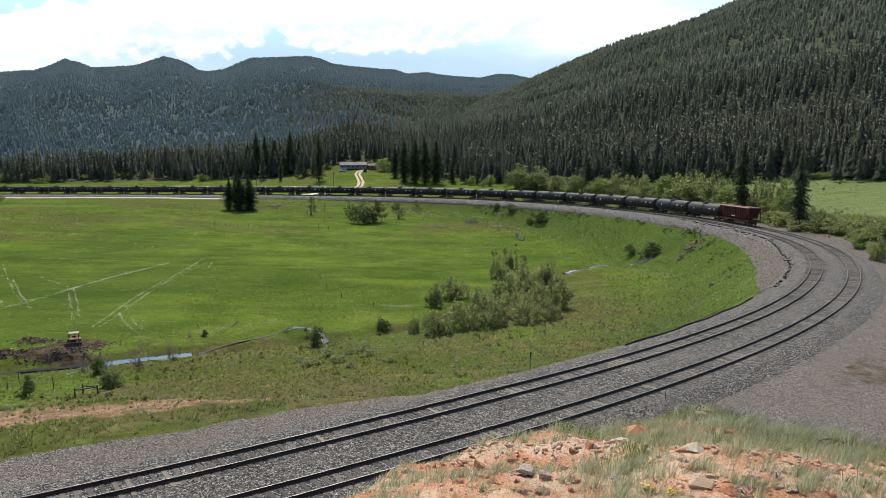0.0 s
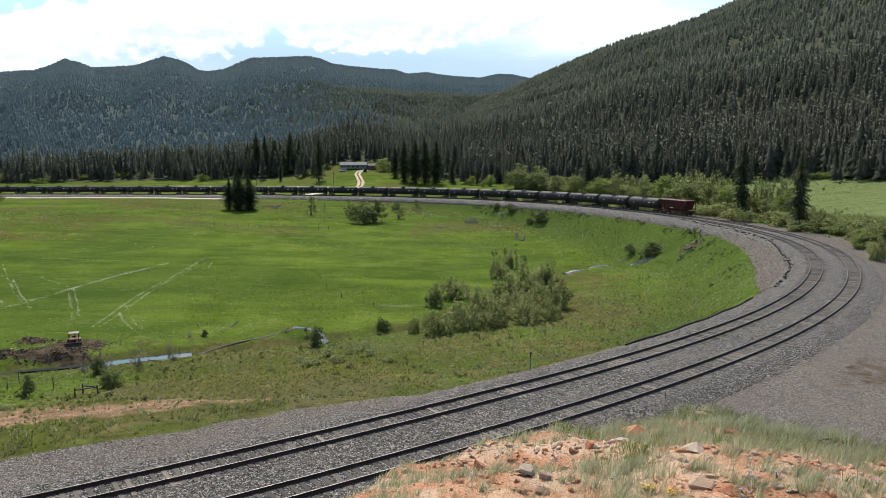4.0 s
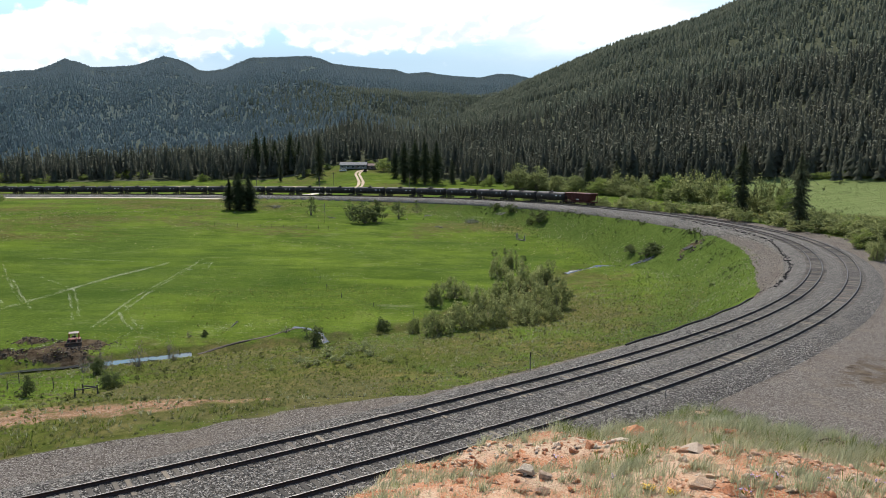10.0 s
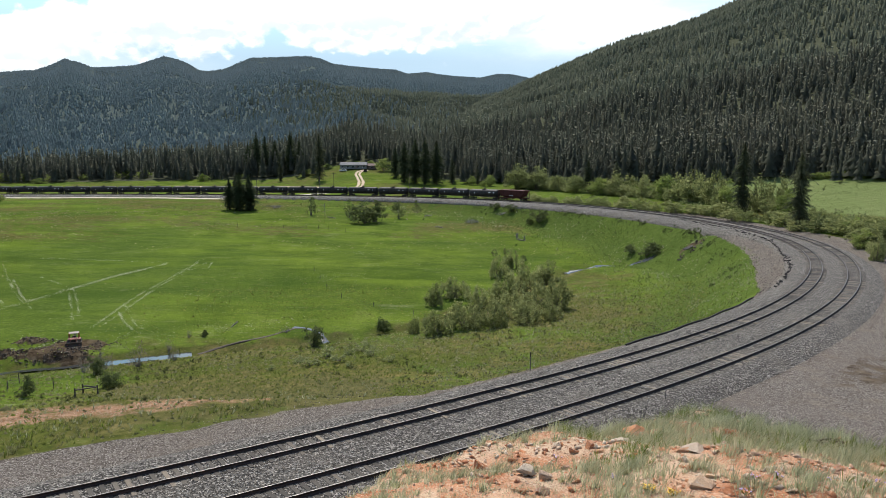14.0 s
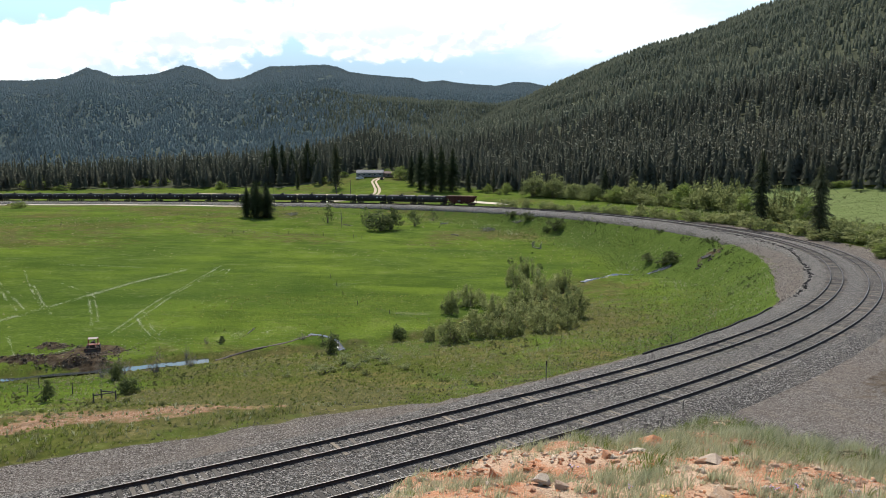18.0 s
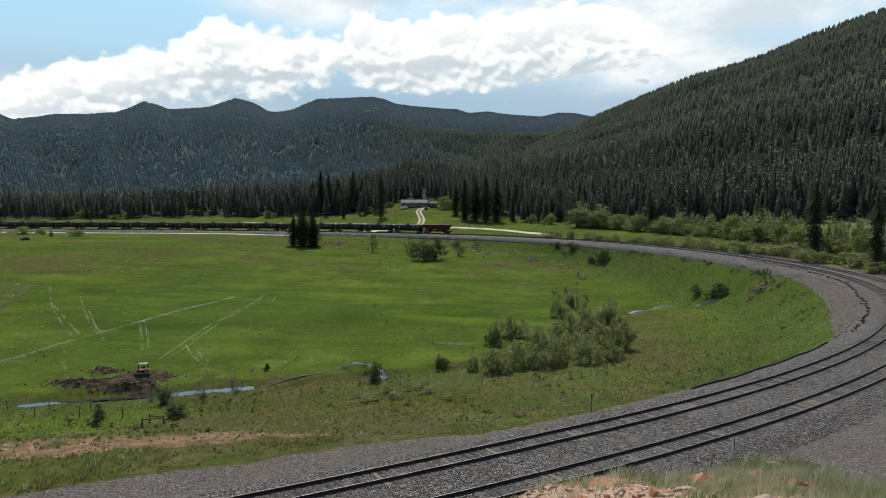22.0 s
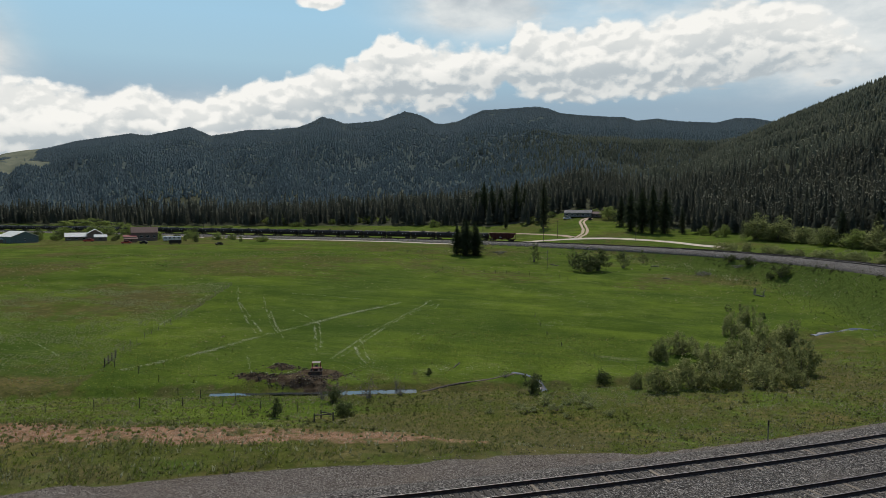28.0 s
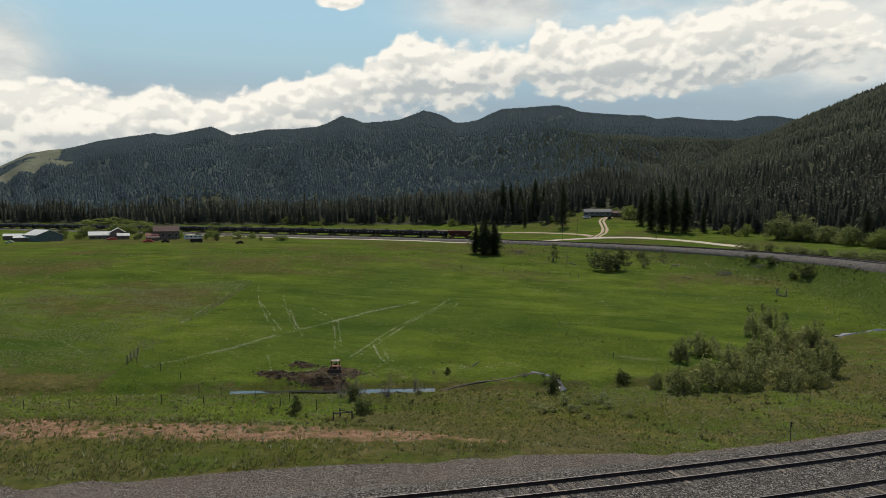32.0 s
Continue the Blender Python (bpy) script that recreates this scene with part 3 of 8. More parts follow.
    dry = np.where(~out & (ds < 0) & (s < 45) & (d > -45), dry + 0.26 * smooth(45 - s, 0, 25), dry)
    dry = dry - 0.32 * np.exp(-(((x - 38) / 17) ** 2 + ((y - 132) / 30) ** 2))
    dry = dry - 0.7 * np.exp(-(((x + 45) / 9) ** 2 + ((y - 82) / 6) ** 2))
    dry = np.where(~west & (ds > 4) & (rho < 200) & (x < -60), dry - 0.25, dry)
    dry = np.where(~out & (s > 62) & (s < 330), dry - 0.42 * smooth(-d, 8, 11) * smooth(30 + d, 0, 9) * smooth(s, 62, 85), dry)
    dry = np.where(~out & (rho > 225), dry + 0.14 * smooth(rho, 225, 290), dry)
    dry = np.where((rho < 45) & (hill > z - 0.6), 1.0, np.where(rho < 45, 0.62, dry))
    dry = np.where(out & (rho > 100), 0.40 + 0.06 * smooth(th, 18, 26) + 0.2 * fbm(x / 30, y / 30, 52), dry)
    # wood grows from 0.6 to 0.8 with distance, bringing in the haze-tinted floor
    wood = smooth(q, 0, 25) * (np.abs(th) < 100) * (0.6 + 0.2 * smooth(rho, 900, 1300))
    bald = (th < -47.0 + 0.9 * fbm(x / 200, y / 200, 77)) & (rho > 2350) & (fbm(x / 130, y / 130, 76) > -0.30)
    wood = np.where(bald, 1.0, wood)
    bank = np.where(~out & (s > 55) & (s < 360), smooth(-d, 8, 11) * smooth(36 + d, 0, 16) * smooth(s, 55, 90), 0.0)
    bank = np.where(out & (th > 18) & (rho > 130) & (rho < 420), 2.0 * smooth(d, 26, 36), bank)
    return z, s, d, np.stack([gravel, dirt, np.clip(dry, 0, 1), bank], 1), np.stack([wood, red, silt], 1)


def ground_z(x, y):
    return float(land([x], [y])[0])


def build_ground():
    ths = np.radians(np.concatenate([np.arange(-180, -62, 4.0), np.arange(-62, 42, 0.33), np.arange(42, 180, 4.0)]))
    rhos = np.concatenate([[0.02], np.arange(1.0, 30, 0.4), np.arange(30, 150, 1.1), np.arange(150, 480, 3.0), np.geomspace(480, 2900, 56), np.arange(2960, 3700, 45), np.geomspace(3800, 4500, 5)])
    T, R = np.meshgrid(ths, rhos, indexing="ij")
    x, y = (R * np.sin(T)).ravel(), (R * np.cos(T)).ravel()
    z, s, d, c1, c2 = land(x, y, True)
    nt, nr = T.shape
    verts = np.stack([x, y, z], 1)
    i, j = np.meshgrid(np.arange(nt), np.arange(nr - 1), indexing="ij")
    i2 = (i + 1) % nt
    faces = np.stack([i * nr + j, i * nr + j + 1, i2 * nr + j + 1, i2 * nr + j], -1).reshape(-1, 4)
    # the middle, under the camera
    verts = np.concatenate([verts, [[0, 0, 28.3]]])
    me = quick_mesh("ground", verts, faces, M_GROUND, True)
    for nm, c in (("cover", c1), ("cover_more", c2)):
        a = me.color_attributes.new(nm, "FLOAT_COLOR", "POINT")
        full = np.ones((len(verts), 4), dtype=np.float32)
        full[:-1, :c.shape[1]] = c
        full[-1, :c.shape[1]] = c[0]
        a.data.foreach_set("color", full.ravel())
    ob = tagged(new("ground", me), "green valley meadow with dry grass, gravel and red soil", "ground", kind="structure")
    return ob


build_ground()


def sweep(profile, s_from, s_to, off, step, closed=False, dz=0.0, gap=False):
    """Verts and quads of a profile (side, up) carried along the railway."""
    ss = np.arange(s_from, s_to + step / 2, step)
    vs = []
    for sd, up in profile:
        o = (-inner_gap(ss) if gap else 0) + off + sd
        x, y, z, t = line(ss, o)
        vs.append(np.stack([x, y, z + up + dz], 1))
    v = np.stack(vs, 1).reshape(-1, 3)
    n, k = len(ss), len(profile)
    i, j = np.meshgrid(np.arange(n - 1), np.arange(k if closed else k - 1), indexing="ij")
    j2 = (j + 1) % k
    f = np.stack([i * k + j, i * k + j2, (i + 1) * k + j2, (i + 1) * k + j], -1).reshape(-1, 4)
    return v, f


def build_tracks():
    bal = [(-10.6, -2.7), (-10.5, -1.9), (-8.9, -0.85), (-6.9, -0.20), (-6.1, -0.195), (-5.9, -0.195), (-3.5, -0.195), (-3.2, -0.19), (-2.35, -0.20), (-1.5, -0.19), (-1.2, -0.190), (1.2, -0.190), (1.5, -0.195), (2.0, -0.21), (3.9, -0.95)]
    v, f = sweep(bal, -130, 1800, 0, 2.0)
    v[:, 2] += 0.012 * fbm(v[:, 0] / 1.5, v[:, 1] / 1.5, 61)
    tagged(new("ballast_bed", quick_mesh("ballast_bed", v, f[:, ::-1], M_BALLAST, True)), "grey crushed stone ballast under both tracks", "ballast", kind="structure")
    prof = [(-0.070, -0.172), (-0.070, -0.155), (-0.012, -0.13), (-0.012, -0.045), (-0.037, -0.032), (-0.037, -0.004), (-0.028, 0.0), (0.028, 0.0), (0.037, -0.004), (0.037, -0.032), (0.012, -0.045), (0.012, -0.13), (0.070, -0.155), (0.070, -0.172)]
    for inner in (True, False):
        tr = tagged(new("railway_track"), "steel rails on weathered wooden ties", "railway track", "parallel tracks", "structure")
        x0, y0, z0, t0 = line(0.0, -4.7 if inner else 0)
        tr.location = (x0, y0, z0 - 0.17)
        inv = Matrix.Translation(-tr.location)
        for side in (-0.7525, 0.7525):
            v, f = sweep(prof, -130, 1800, side, 3.0, gap=inner)
            me = quick_mesh("rail", v - np.array(tr.location), f, M_RAIL)
            me.materials.append(M_RAILTOP)
            k = len(prof) - 1
            idx = np.zeros(len(me.polygons), dtype=np.int32)
            idx[np.arange(len(idx)) % k == 6] = 1
            me.polygons.foreach_set("material_index", idx)
            part("rail", me, None, tr)
        # ties: the nearest as pieces, the rest joined
        bm = bmesh.new()
        box(bm, 0, 0, 0, 0.22, 2.6, 0.18, 0.012)
        tie = bpy.data.meshes.new("tie")
        bm.to_mesh(tie)
        bm.free()
        tie.materials.append(M_TIE)
        rng = random.Random(5 + inner)
        tv = np.array([(sx * 0.11, sy * 1.3, sz * 0.09) for sx in (-1, 1) for sy in (-1, 1) for sz in (-1, 1)])
        tf = np.array([(0, 1, 3, 2), (4, 6, 7, 5), (0, 4, 5, 1), (2, 3, 7, 6), (1, 5, 7, 3)])
        av, af, c = [], [], 0
        sv = -38.0
        while sv < 640:
            sv += 0.53 + rng.uniform(-0.03, 0.03)
            x, y, z, t = line(sv, (-inner_gap(sv) if inner else 0) + rng.uniform(-0.04, 0.04))
            z = z - 0.172 - 0.09 + rng.uniform(-0.012, 0.006)
            t += rng.uniform(-0.02, 0.02)
            if -22 < sv < 118 and c < 265:
                ob = new("tie", tie)
                ob.parent = tr
                ob.matrix_local = inv @ pose(x, y, z, 0, 0, math.degrees(t))
                c += 1
            else:
                cs, sn = math.cos(t), math.sin(t)
                w = np.stack([x + tv[:, 0] * cs - tv[:, 1] * sn, y + tv[:, 0] * sn + tv[:, 1] * cs, z + tv[:, 2]], 1) - np.array(tr.location)
                af.append(tf + 8 * len(av))
                av.append(w)
        tagged(part("ties_along_the_line", quick_mesh("ties", np.concatenate(av), np.concatenate(af), M_TIE), None, tr), kind="stuff")


build_tracks()


# ---- woods ----
def scatter(name, spots, heights, seeds, templates, mat, label, category, wide=1.0, soft=False):
    """Many trees joined into one object of stuff."""
    rng = np.random.RandomState(seeds)
    av, af, base = [], [], 0
    pick = rng.randint(0, len(templates), len(spots))
    for ti, (tv, tf) in enumerate(templates):
        idx = np.nonzero(pick == ti)[0]
        if not len(idx):
            continue
        a = rng.uniform(0, 6.283, len(idx))
        w = heights[idx] ** 0.7 * np.median(heights) ** 0.3 * rng.uniform(0.82, 1.18, len(idx)) * wide
        x = (tv[None, :, 0] * np.cos(a)[:, None] - tv[None, :, 1] * np.sin(a)[:, None]) * w[:, None] + spots[idx, 0, None]
        y = (tv[None, :, 0] * np.sin(a)[:, None] + tv[None, :, 1] * np.cos(a)[:, None]) * w[:, None] + spots[idx, 1, None]
        z = tv[None, :, 2] * heights[idx][:, None] + spots[idx, 2, None]
        av.append(np.stack([x, y, z], -1).reshape(-1, 3))
        af.append((tf[None] + (np.arange(len(idx)) * len(tv))[:, None, None] + base).reshape(-1, 3))
        base += len(idx) * len(tv)
    return tagged(new(name, quick_mesh(name, np.concatenate(av), np.concatenate(af), mat, soft)), label, category, kind="stuff")


def cone_mesh(rng, tiers=3, sides=5, slim=0.16, low=0.03):
    """A crown of stacked ragged skirts, each with long and short boughs."""
    v, f = [], []
    for i in range(tiers):
        u = i / tiers
        b = low + (0.93 - low) * u**0.92
        t = 1.0 if i == tiers - 1 else min(1.0, b + 1.55 * (0.93 - low) / tiers + 0.06)
        r = slim * (1 - u) ** 0.75 * rng.uniform(0.82, 1.12)
        n = len(v)
        a0 = rng.uniform(0, 6.28)
        v.append((rng.uniform(-0.01, 0.01), rng.uniform(-0.01, 0.01), t))
        for k in range(sides):
            a = a0 + 6.283 * k / sides + rng.uniform(-0.2, 0.2)
            rr = r * (rng.uniform(0.9, 1.2) if k % 2 else rng.uniform(0.65, 0.85))
            v.append((rr * math.cos(a), rr * math.sin(a), b + rng.uniform(-0.02, 0.02) - (0.03 if k % 2 else 0)))
        f += [(n, n + 1 + k, n + 1 + (k + 1) % sides) for k in range(sides)]
    return np.array(v), np.array(f)


def polar_spots(seed, t0, t1, r0, r1, count):
    rng = np.random.RandomState(seed)
    th = np.radians(rng.uniform(t0, t1, count))
    r = np.sqrt(rng.uniform(r0**2, r1**2, count))
    return r * np.sin(th), r * np.cos(th), np.degrees(th), r, rng


def spruce(rng, tiers, points, slim, low=0.06, droop=0.75, sprays=0):
    """A conifer's crown: a dark core and ragged tiers of boughs, long and short by turns."""
    v, f = [], []

    def skirt(apex, base, r, k, rag):
        n, a0 = len(v), rng.uniform(0, 6.28)
        ox, oy = rng.gauss(0, 0.006), rng.gauss(0, 0.006)
        v.append((ox, oy, apex))
        for q in range(k):
            a = a0 + 6.2832 * q / k + rng.uniform(-0.18, 0.18)
            rr = r * (rng.uniform(0.92, 1.0 + rag) if q % 2 else rng.uniform(1 - 1.6 * rag, 1 - 0.6 * rag))
            v.append((ox + rr * math.cos(a), oy + rr * math.sin(a), base + rng.uniform(-0.014, 0.014) + (0.0 if q % 2 else 0.022)))
        for q in range(k):
            f.append((n, n + 1 + q, n + 1 + (q + 1) % k))

    skirt(0.97, low, slim * 0.62, 5, 0.1)
    step = (0.95 - low) / tiers
    for i in range(tiers):
        u = i / (tiers - 1)
        base = low + step * i * (1.06 - 0.06 * u)
        r = slim * (1.0 - u) ** 0.8 * (0.80 if i == 0 else 1.0) * rng.uniform(0.8, 1.12) + 0.012
        apex = min(1.0, base + droop * r + step * 0.75) if i < tiers - 1 else 1.0
        skirt(apex, base, r, points, 0.34)
    for i in range(sprays):
        h = low + (0.93 - low) * ((i + rng.random()) / sprays) ** 1.15
        r = (slim * (1 - (h - low) / (1 - low)) ** 0.8 + 0.014) * rng.uniform(0.75, 1.22)
        a, w = i * 2.39996 + rng.uniform(-0.5, 0.5), slim * rng.uniform(0.12, 0.26)
        c, e, n = math.cos(a), math.sin(a), len(v)
        inn = max(0.0, r - 1.7 * w)
        v.extend([(c * r, e * r, h - w * rng.uniform(0.0, 0.5)), (c * inn - e * w, e * inn + c * w, h + w * rng.uniform(0.7, 1.5)), (c * inn + e * w, e * inn - c * w, h + w * rng.uniform(0.7, 1.5))])
        f.append((n, n + 1, n + 2))
    return np.array(v), np.array(f)


def build_woods():
    rng = random.Random(11)
    near = [spruce(rng, 7, 8, 0.125 + 0.010 * i, 0.05 + 0.04 * (i % 3), 0.7, 40) for i in range(7)]
    belt = [spruce(rng, 5, 7, 0.15 + 0.010 * i, 0.06, 0.7, 22) for i in range(6)]
    mid = [spruce(rng, 3, 7, 0.21 + 0.012 * i, 0.04, 0.5, 9) for i in range(6)]
    mid_far = [cone_mesh(rng, 2, 5, 0.24 + 0.02 * i) for i in range(6)]
    far = [cone_mesh(rng, 1, 5, 0.84 + 0.05 * i, -0.08) for i in range(5)]
    # belt at the foot of the slopes
    x, y, th, r, g = polar_spots(1, -56, 40, 330, 1330, 25000)
    e = np.interp(th, *EDGE)
    keep = (r > e + 6 + 14 * fbm(x / 30, y / 30, 71)) & (r < e + np.interp(th, [-45, -30, -18], [130, 200, 330])) & (fbm(x / 50, y / 50, 72) > -0.85)
    x, y, r, th = x[keep], y[keep], r[keep], th[keep]
    z = land(x, y)
    h = 15.5 + 7 * g.uniform(-1, 1, len(x)) ** 3 + 4 * g.uniform(-1, 1, len(x)) + 3 * fbm(x / 60, y / 60, 73)
    front = r < np.interp(th, *EDGE) + 85
    pts = np.stack([x, y, z], 1)
    scatter("forest_edge", pts[front], h[front] * 1.15, 2, near, M_NEARWOOD, "dense dark green conifers at the edge of the valley", "forest")
    x, y, th, r, g = polar_spots(12, 2, 40, 330, 620, 6500)
    e = np.interp(th, *EDGE)
    keep = (r > e + 2 + 8 * fbm(x / 20, y / 20, 71)) & (r < e + 130)
    x, y = x[keep], y[keep]
    scatter("forest_edge", np.stack([x, y, land(x, y)], 1), 9 + 9 * g.uniform(0, 1, len(x)), 13, belt, M_NEARWOOD, "close-standing younger conifers along the meadow", "forest")
    scatter("forest_belt", pts[~front], h[~front], 3, belt, M_NEARWOOD, "dense dark green conifers on the lower slope", "forest")
    # mountain to the right
    x, y, th, r, g = polar_spots(4, -20, 40, 600, 2150, 45000)
    e = np.interp(th, *EDGE)
    keep = (r > e + 300) & (g.uniform(0, 1, len(x)) < smooth(th + 3 * fbm(x / 150, y / 150, 78), -18, 3)) & (fbm(x / 90, y / 90, 74, 3) > -0.95 - 0.2 * g.uniform(-1, 1, len(x)))
    x, y, r = x[keep], y[keep], r[keep]
    z = land(x, y)
    h = 11.0 + 4 * g.uniform(-1, 1, len(x))
    pts = np.stack([x, y, z], 1)
    nearer = r < 1150
    scatter("mountain_forest", pts[nearer], h[nearer], 5, mid, M_FOREST, "conifer forest covering a steep mountainside", "forest", 1.1)
    scatter("mountain_forest", pts[~nearer], h[~nearer] * 1.05, 6, mid_far, M_FOREST, "conifer forest covering the upper mountainside", "forest", 1.1)
    # far range, with aerial haze put into the needle colours
    x, y, th, r, g = polar_spots(7, -56, 16, 800, 3600, 108000)
    e = np.interp(th, *EDGE)
    keep = (r > e + np.interp(th, [-45, -30, -18], [110, 180, 300])) & (fbm(x / 130, y / 130, 75, 3) > -1.05)
    keep &= (r > 2000) | (g.uniform(0, 1, len(x)) > smooth(th + 3 * fbm(x / 150, y / 150, 78), -18, 3))
    keep &= ~((th < -47.0 + 0.9 * fbm(x / 200, y / 200, 77)) & (r > 2350) & (fbm(x / 130, y / 130, 76) > -0.30))
    x, y = x[keep], y[keep]
    z = land(x, y)
    h = (4.8 + 2.0 * g.uniform(-1, 1, len(x))) * (1 - 0.15 * smooth(np.hypot(x, y), 3050, 3350))
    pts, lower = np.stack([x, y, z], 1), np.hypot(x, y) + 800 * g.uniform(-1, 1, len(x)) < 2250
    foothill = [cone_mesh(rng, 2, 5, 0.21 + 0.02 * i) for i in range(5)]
    scatter("foothill_forest", pts[lower], h[lower] * 2.1, 9, foothill, M_FOOTHILL_HAZED, "conifer forest on the range's lower slopes, tinted with blue haze", "forest", 1.1, True)
    scatter("far_range_forest", pts[~lower], h[~lower], 8, far, M_FARWOOD_HAZED, "distant conifer forest over a mountain range, tinted with blue haze", "forest", 1.2, True)


build_woods()


# ---- sky with clouds, far behind everything ----
def build_sky():
    R = 4750.0
    az = np.radians(np.arange(-75, 55.1, 2.0))
    el = np.linspace(-0.02, 0.31, 10)
    A, E2 = np.meshgrid(az, el, indexing="ij")
    v = np.stack([R * np.sin(A), R * np.cos(A), 30 + R * E2], -1).reshape(-1, 3)
    n, k = A.shape
    i, j = np.meshgrid(np.arange(n - 1), np.arange(k - 1), indexing="ij")
    f = np.stack([i * k + j, (i + 1) * k + j, (i + 1) * k + j + 1, i * k + j + 1], -1).reshape(-1, 4)
    m = Mat("cloudy_sky")
    p = m.pos("Object")
    sep = m.n("SeparateXYZ")
    m.put(sep.inputs[0], p)
    azn = m.math("ARCTAN2", sep.outputs[0], sep.outputs[1])
    eln = m.math("DIVIDE", m.math("SUBTRACT", sep.outputs[2], 30.0), R)
    comb = m.n("CombineXYZ")
    m.put(comb.inputs[0], azn)
    m.put(comb.inputs[1], m.math("MULTIPLY", eln, 1.35))
    q = comb.outputs[0]
    warp = m.n("VectorMath", operation="MULTIPLY_ADD")
    m.put(warp.inputs[0], m.noise(13.0, 5, 0.6, q, out=1))
    warp.inputs[1].default_value = (0.030, 0.026, 0)
    m.put(warp.inputs[2], q)
    q = warp.outputs[0]
    shift = m.n("VectorMath", operation="ADD")
    m.put(shift.inputs[0], q)
    shift.inputs[1].default_value = (-0.003, 0.011, 0)

    def curve(stops):
        """A height that changes with the azimuth, through (degrees, height) stops."""
        return m.ramp(m.span(azn, radians(-60), radians(40), smooth=False), [((a + 60) / 100, e) for a, e in stops])

    def billow(vec):
        puff = m.math("SUBTRACT", 1.0, m.voronoi(24.0, "Distance", "SMOOTH_F1", vec))
        puff2 = m.math("SUBTRACT", 1.0, m.voronoi(62.0, "Distance", "SMOOTH_F1", vec))
        a = m.noise(9.0, 10, 0.60, vec)
        return m.math("ADD", m.math("MULTIPLY", a, 0.60), m.math("ADD", m.math("MULTIPLY", puff, 0.24), m.math("MULTIPLY", puff2, 0.13)))

    def blob(a, e, wa, we):
        dx = m.math("DIVIDE", m.math("SUBTRACT", azn, radians(a)), radians(wa))
        dy = m.math("DIVIDE", m.math("SUBTRACT", eln, e), we)
        return m.math("POWER", 2.718, m.math("MULTIPLY", m.math("ADD", m.math("MULTIPLY", dx, dx), m.math("MULTIPLY", dy, dy)), -1.0))

    def total(spots):
        out = None
        for *spot, w in spots:
            g = m.math("MULTIPLY", blob(*spot), w)
            out = g if out is None else m.math("ADD", out, g)
        return out

    n0, n1 = billow(q), billow(shift.outputs[0])
    top, base = curve(CLOUD_TOP), curve(CLOUD_BASE)
    # blue, deeper away from the horizon, and greyer below the clouds
    blue = m.ramp(eln, [(0.0, (0.38, 0.49, 0.58)), (0.13, (0.35, 0.48, 0.59)), (0.19, (0.42, 0.64, 0.78)), (0.25, (0.41, 0.67, 0.86)), (0.5, (0.30, 0.54, 0.76))])
    veil = m.math("MULTIPLY", total(VEILS), m.span(m.noise(5.0, 7, 0.6, q, (1.0, 1.8, 1.0)), 0.30, 0.62, 0.35, 1.05))
    sheet = m.mix(m.span(m.noise(7.0, 6, 0.6, q, (1.0, 1.6, 1.0)), 0.35, 0.65), (0.62, 0.68, 0.71), (0.90, 0.92, 0.90))
    col = m.mix(m.math("MINIMUM", veil, 0.92), blue, sheet)
    col = m.mix(m.math("MULTIPLY", total(BELLIES), m.span(n0, 0.40, 0.60)), col, (0.40, 0.46, 0.52))
    # the bank of cumulus between its base and its tops, with single puffs round it
    up = m.math("DIVIDE", m.math("SUBTRACT", top, eln), 0.030)
    low = m.math("DIVIDE", m.math("SUBTRACT", eln, base), 0.030)
    body = m.math("MINIMUM", m.math("MINIMUM", up, low), 1.5)
    body = m.math("MAXIMUM", body, m.math("SUBTRACT", m.math("MULTIPLY", total(PUFFS), 2.2), 1.25))
    d0 = m.math("ADD", body, m.math("MULTIPLY", m.math("SUBTRACT", n0, 0.50), 4.2))
    cover = m.math("MULTIPLY", m.span(d0, -0.12, 0.30), m.span(body, -1.3, -0.6))
    lit = m.span(m.math("SUBTRACT", n0, n1), -0.05, 0.06)
    high = m.span(m.math("DIVIDE", m.math("SUBTRACT", eln, base), m.math("SUBTRACT", top, base)), 0.05, 0.8)
    thin = m.span(d0, 0.2, 1.1, 1.0, 0.0)
    glow = m.math("ADD", m.math("ADD", m.math("MULTIPLY", lit, 0.36), m.math("MULTIPLY", high, 0.42)), m.math("ADD", m.math("MULTIPLY", thin, 0.10), 0.13))
    cloud = m.ramp(glow, [(0.0, (0.42, 0.49, 0.54)), (0.32, (0.57, 0.63, 0.66)), (0.58, (0.84, 0.86, 0.84)), (0.82, (1.06, 1.05, 1.0))])
    col = m.mix(cover, col, cloud)
    em = m.n("Emission")
    m.put(em.inputs[0], col)
    em.inputs[1].default_value = 1.42
    m.t.links.new(em.outputs[0], m.out.inputs[0])
    tagged(new("backdrop", quick_mesh("backdrop", v, f, m.m, True)), "blue sky with white cumulus clouds", "sky", kind="structure")


# tops and base of the bank: azimuth in degrees, height as a slope
CLOUD_TOP = [(-60, 0.137), (-47, 0.14), (-44, 0.133), (-42.2, 0.134), (-41.2, 0.146), (-39, 0.14), (-37.9, 0.13), (-35.1, 0.134), (-34.5, 0.148), (-33.4, 0.15), (-31.7, 0.17), (-29, 0.168), (-25.7, 0.19), (-25, 0.207), (-23.5, 0.212), (-22.9, 0.234), (-21.7, 0.24), (-20, 0.222), (-18.6, 0.214), (-16, 0.224), (-12.8, 0.217), (-12, 0.242), (-10.6, 0.244), (-9.6, 0.224), (-7, 0.235), (-5, 0.25), (0, 0.244), (3, 0.262), (9, 0.235), (13, 0.19), (20, 0.18), (40, 0.18)]
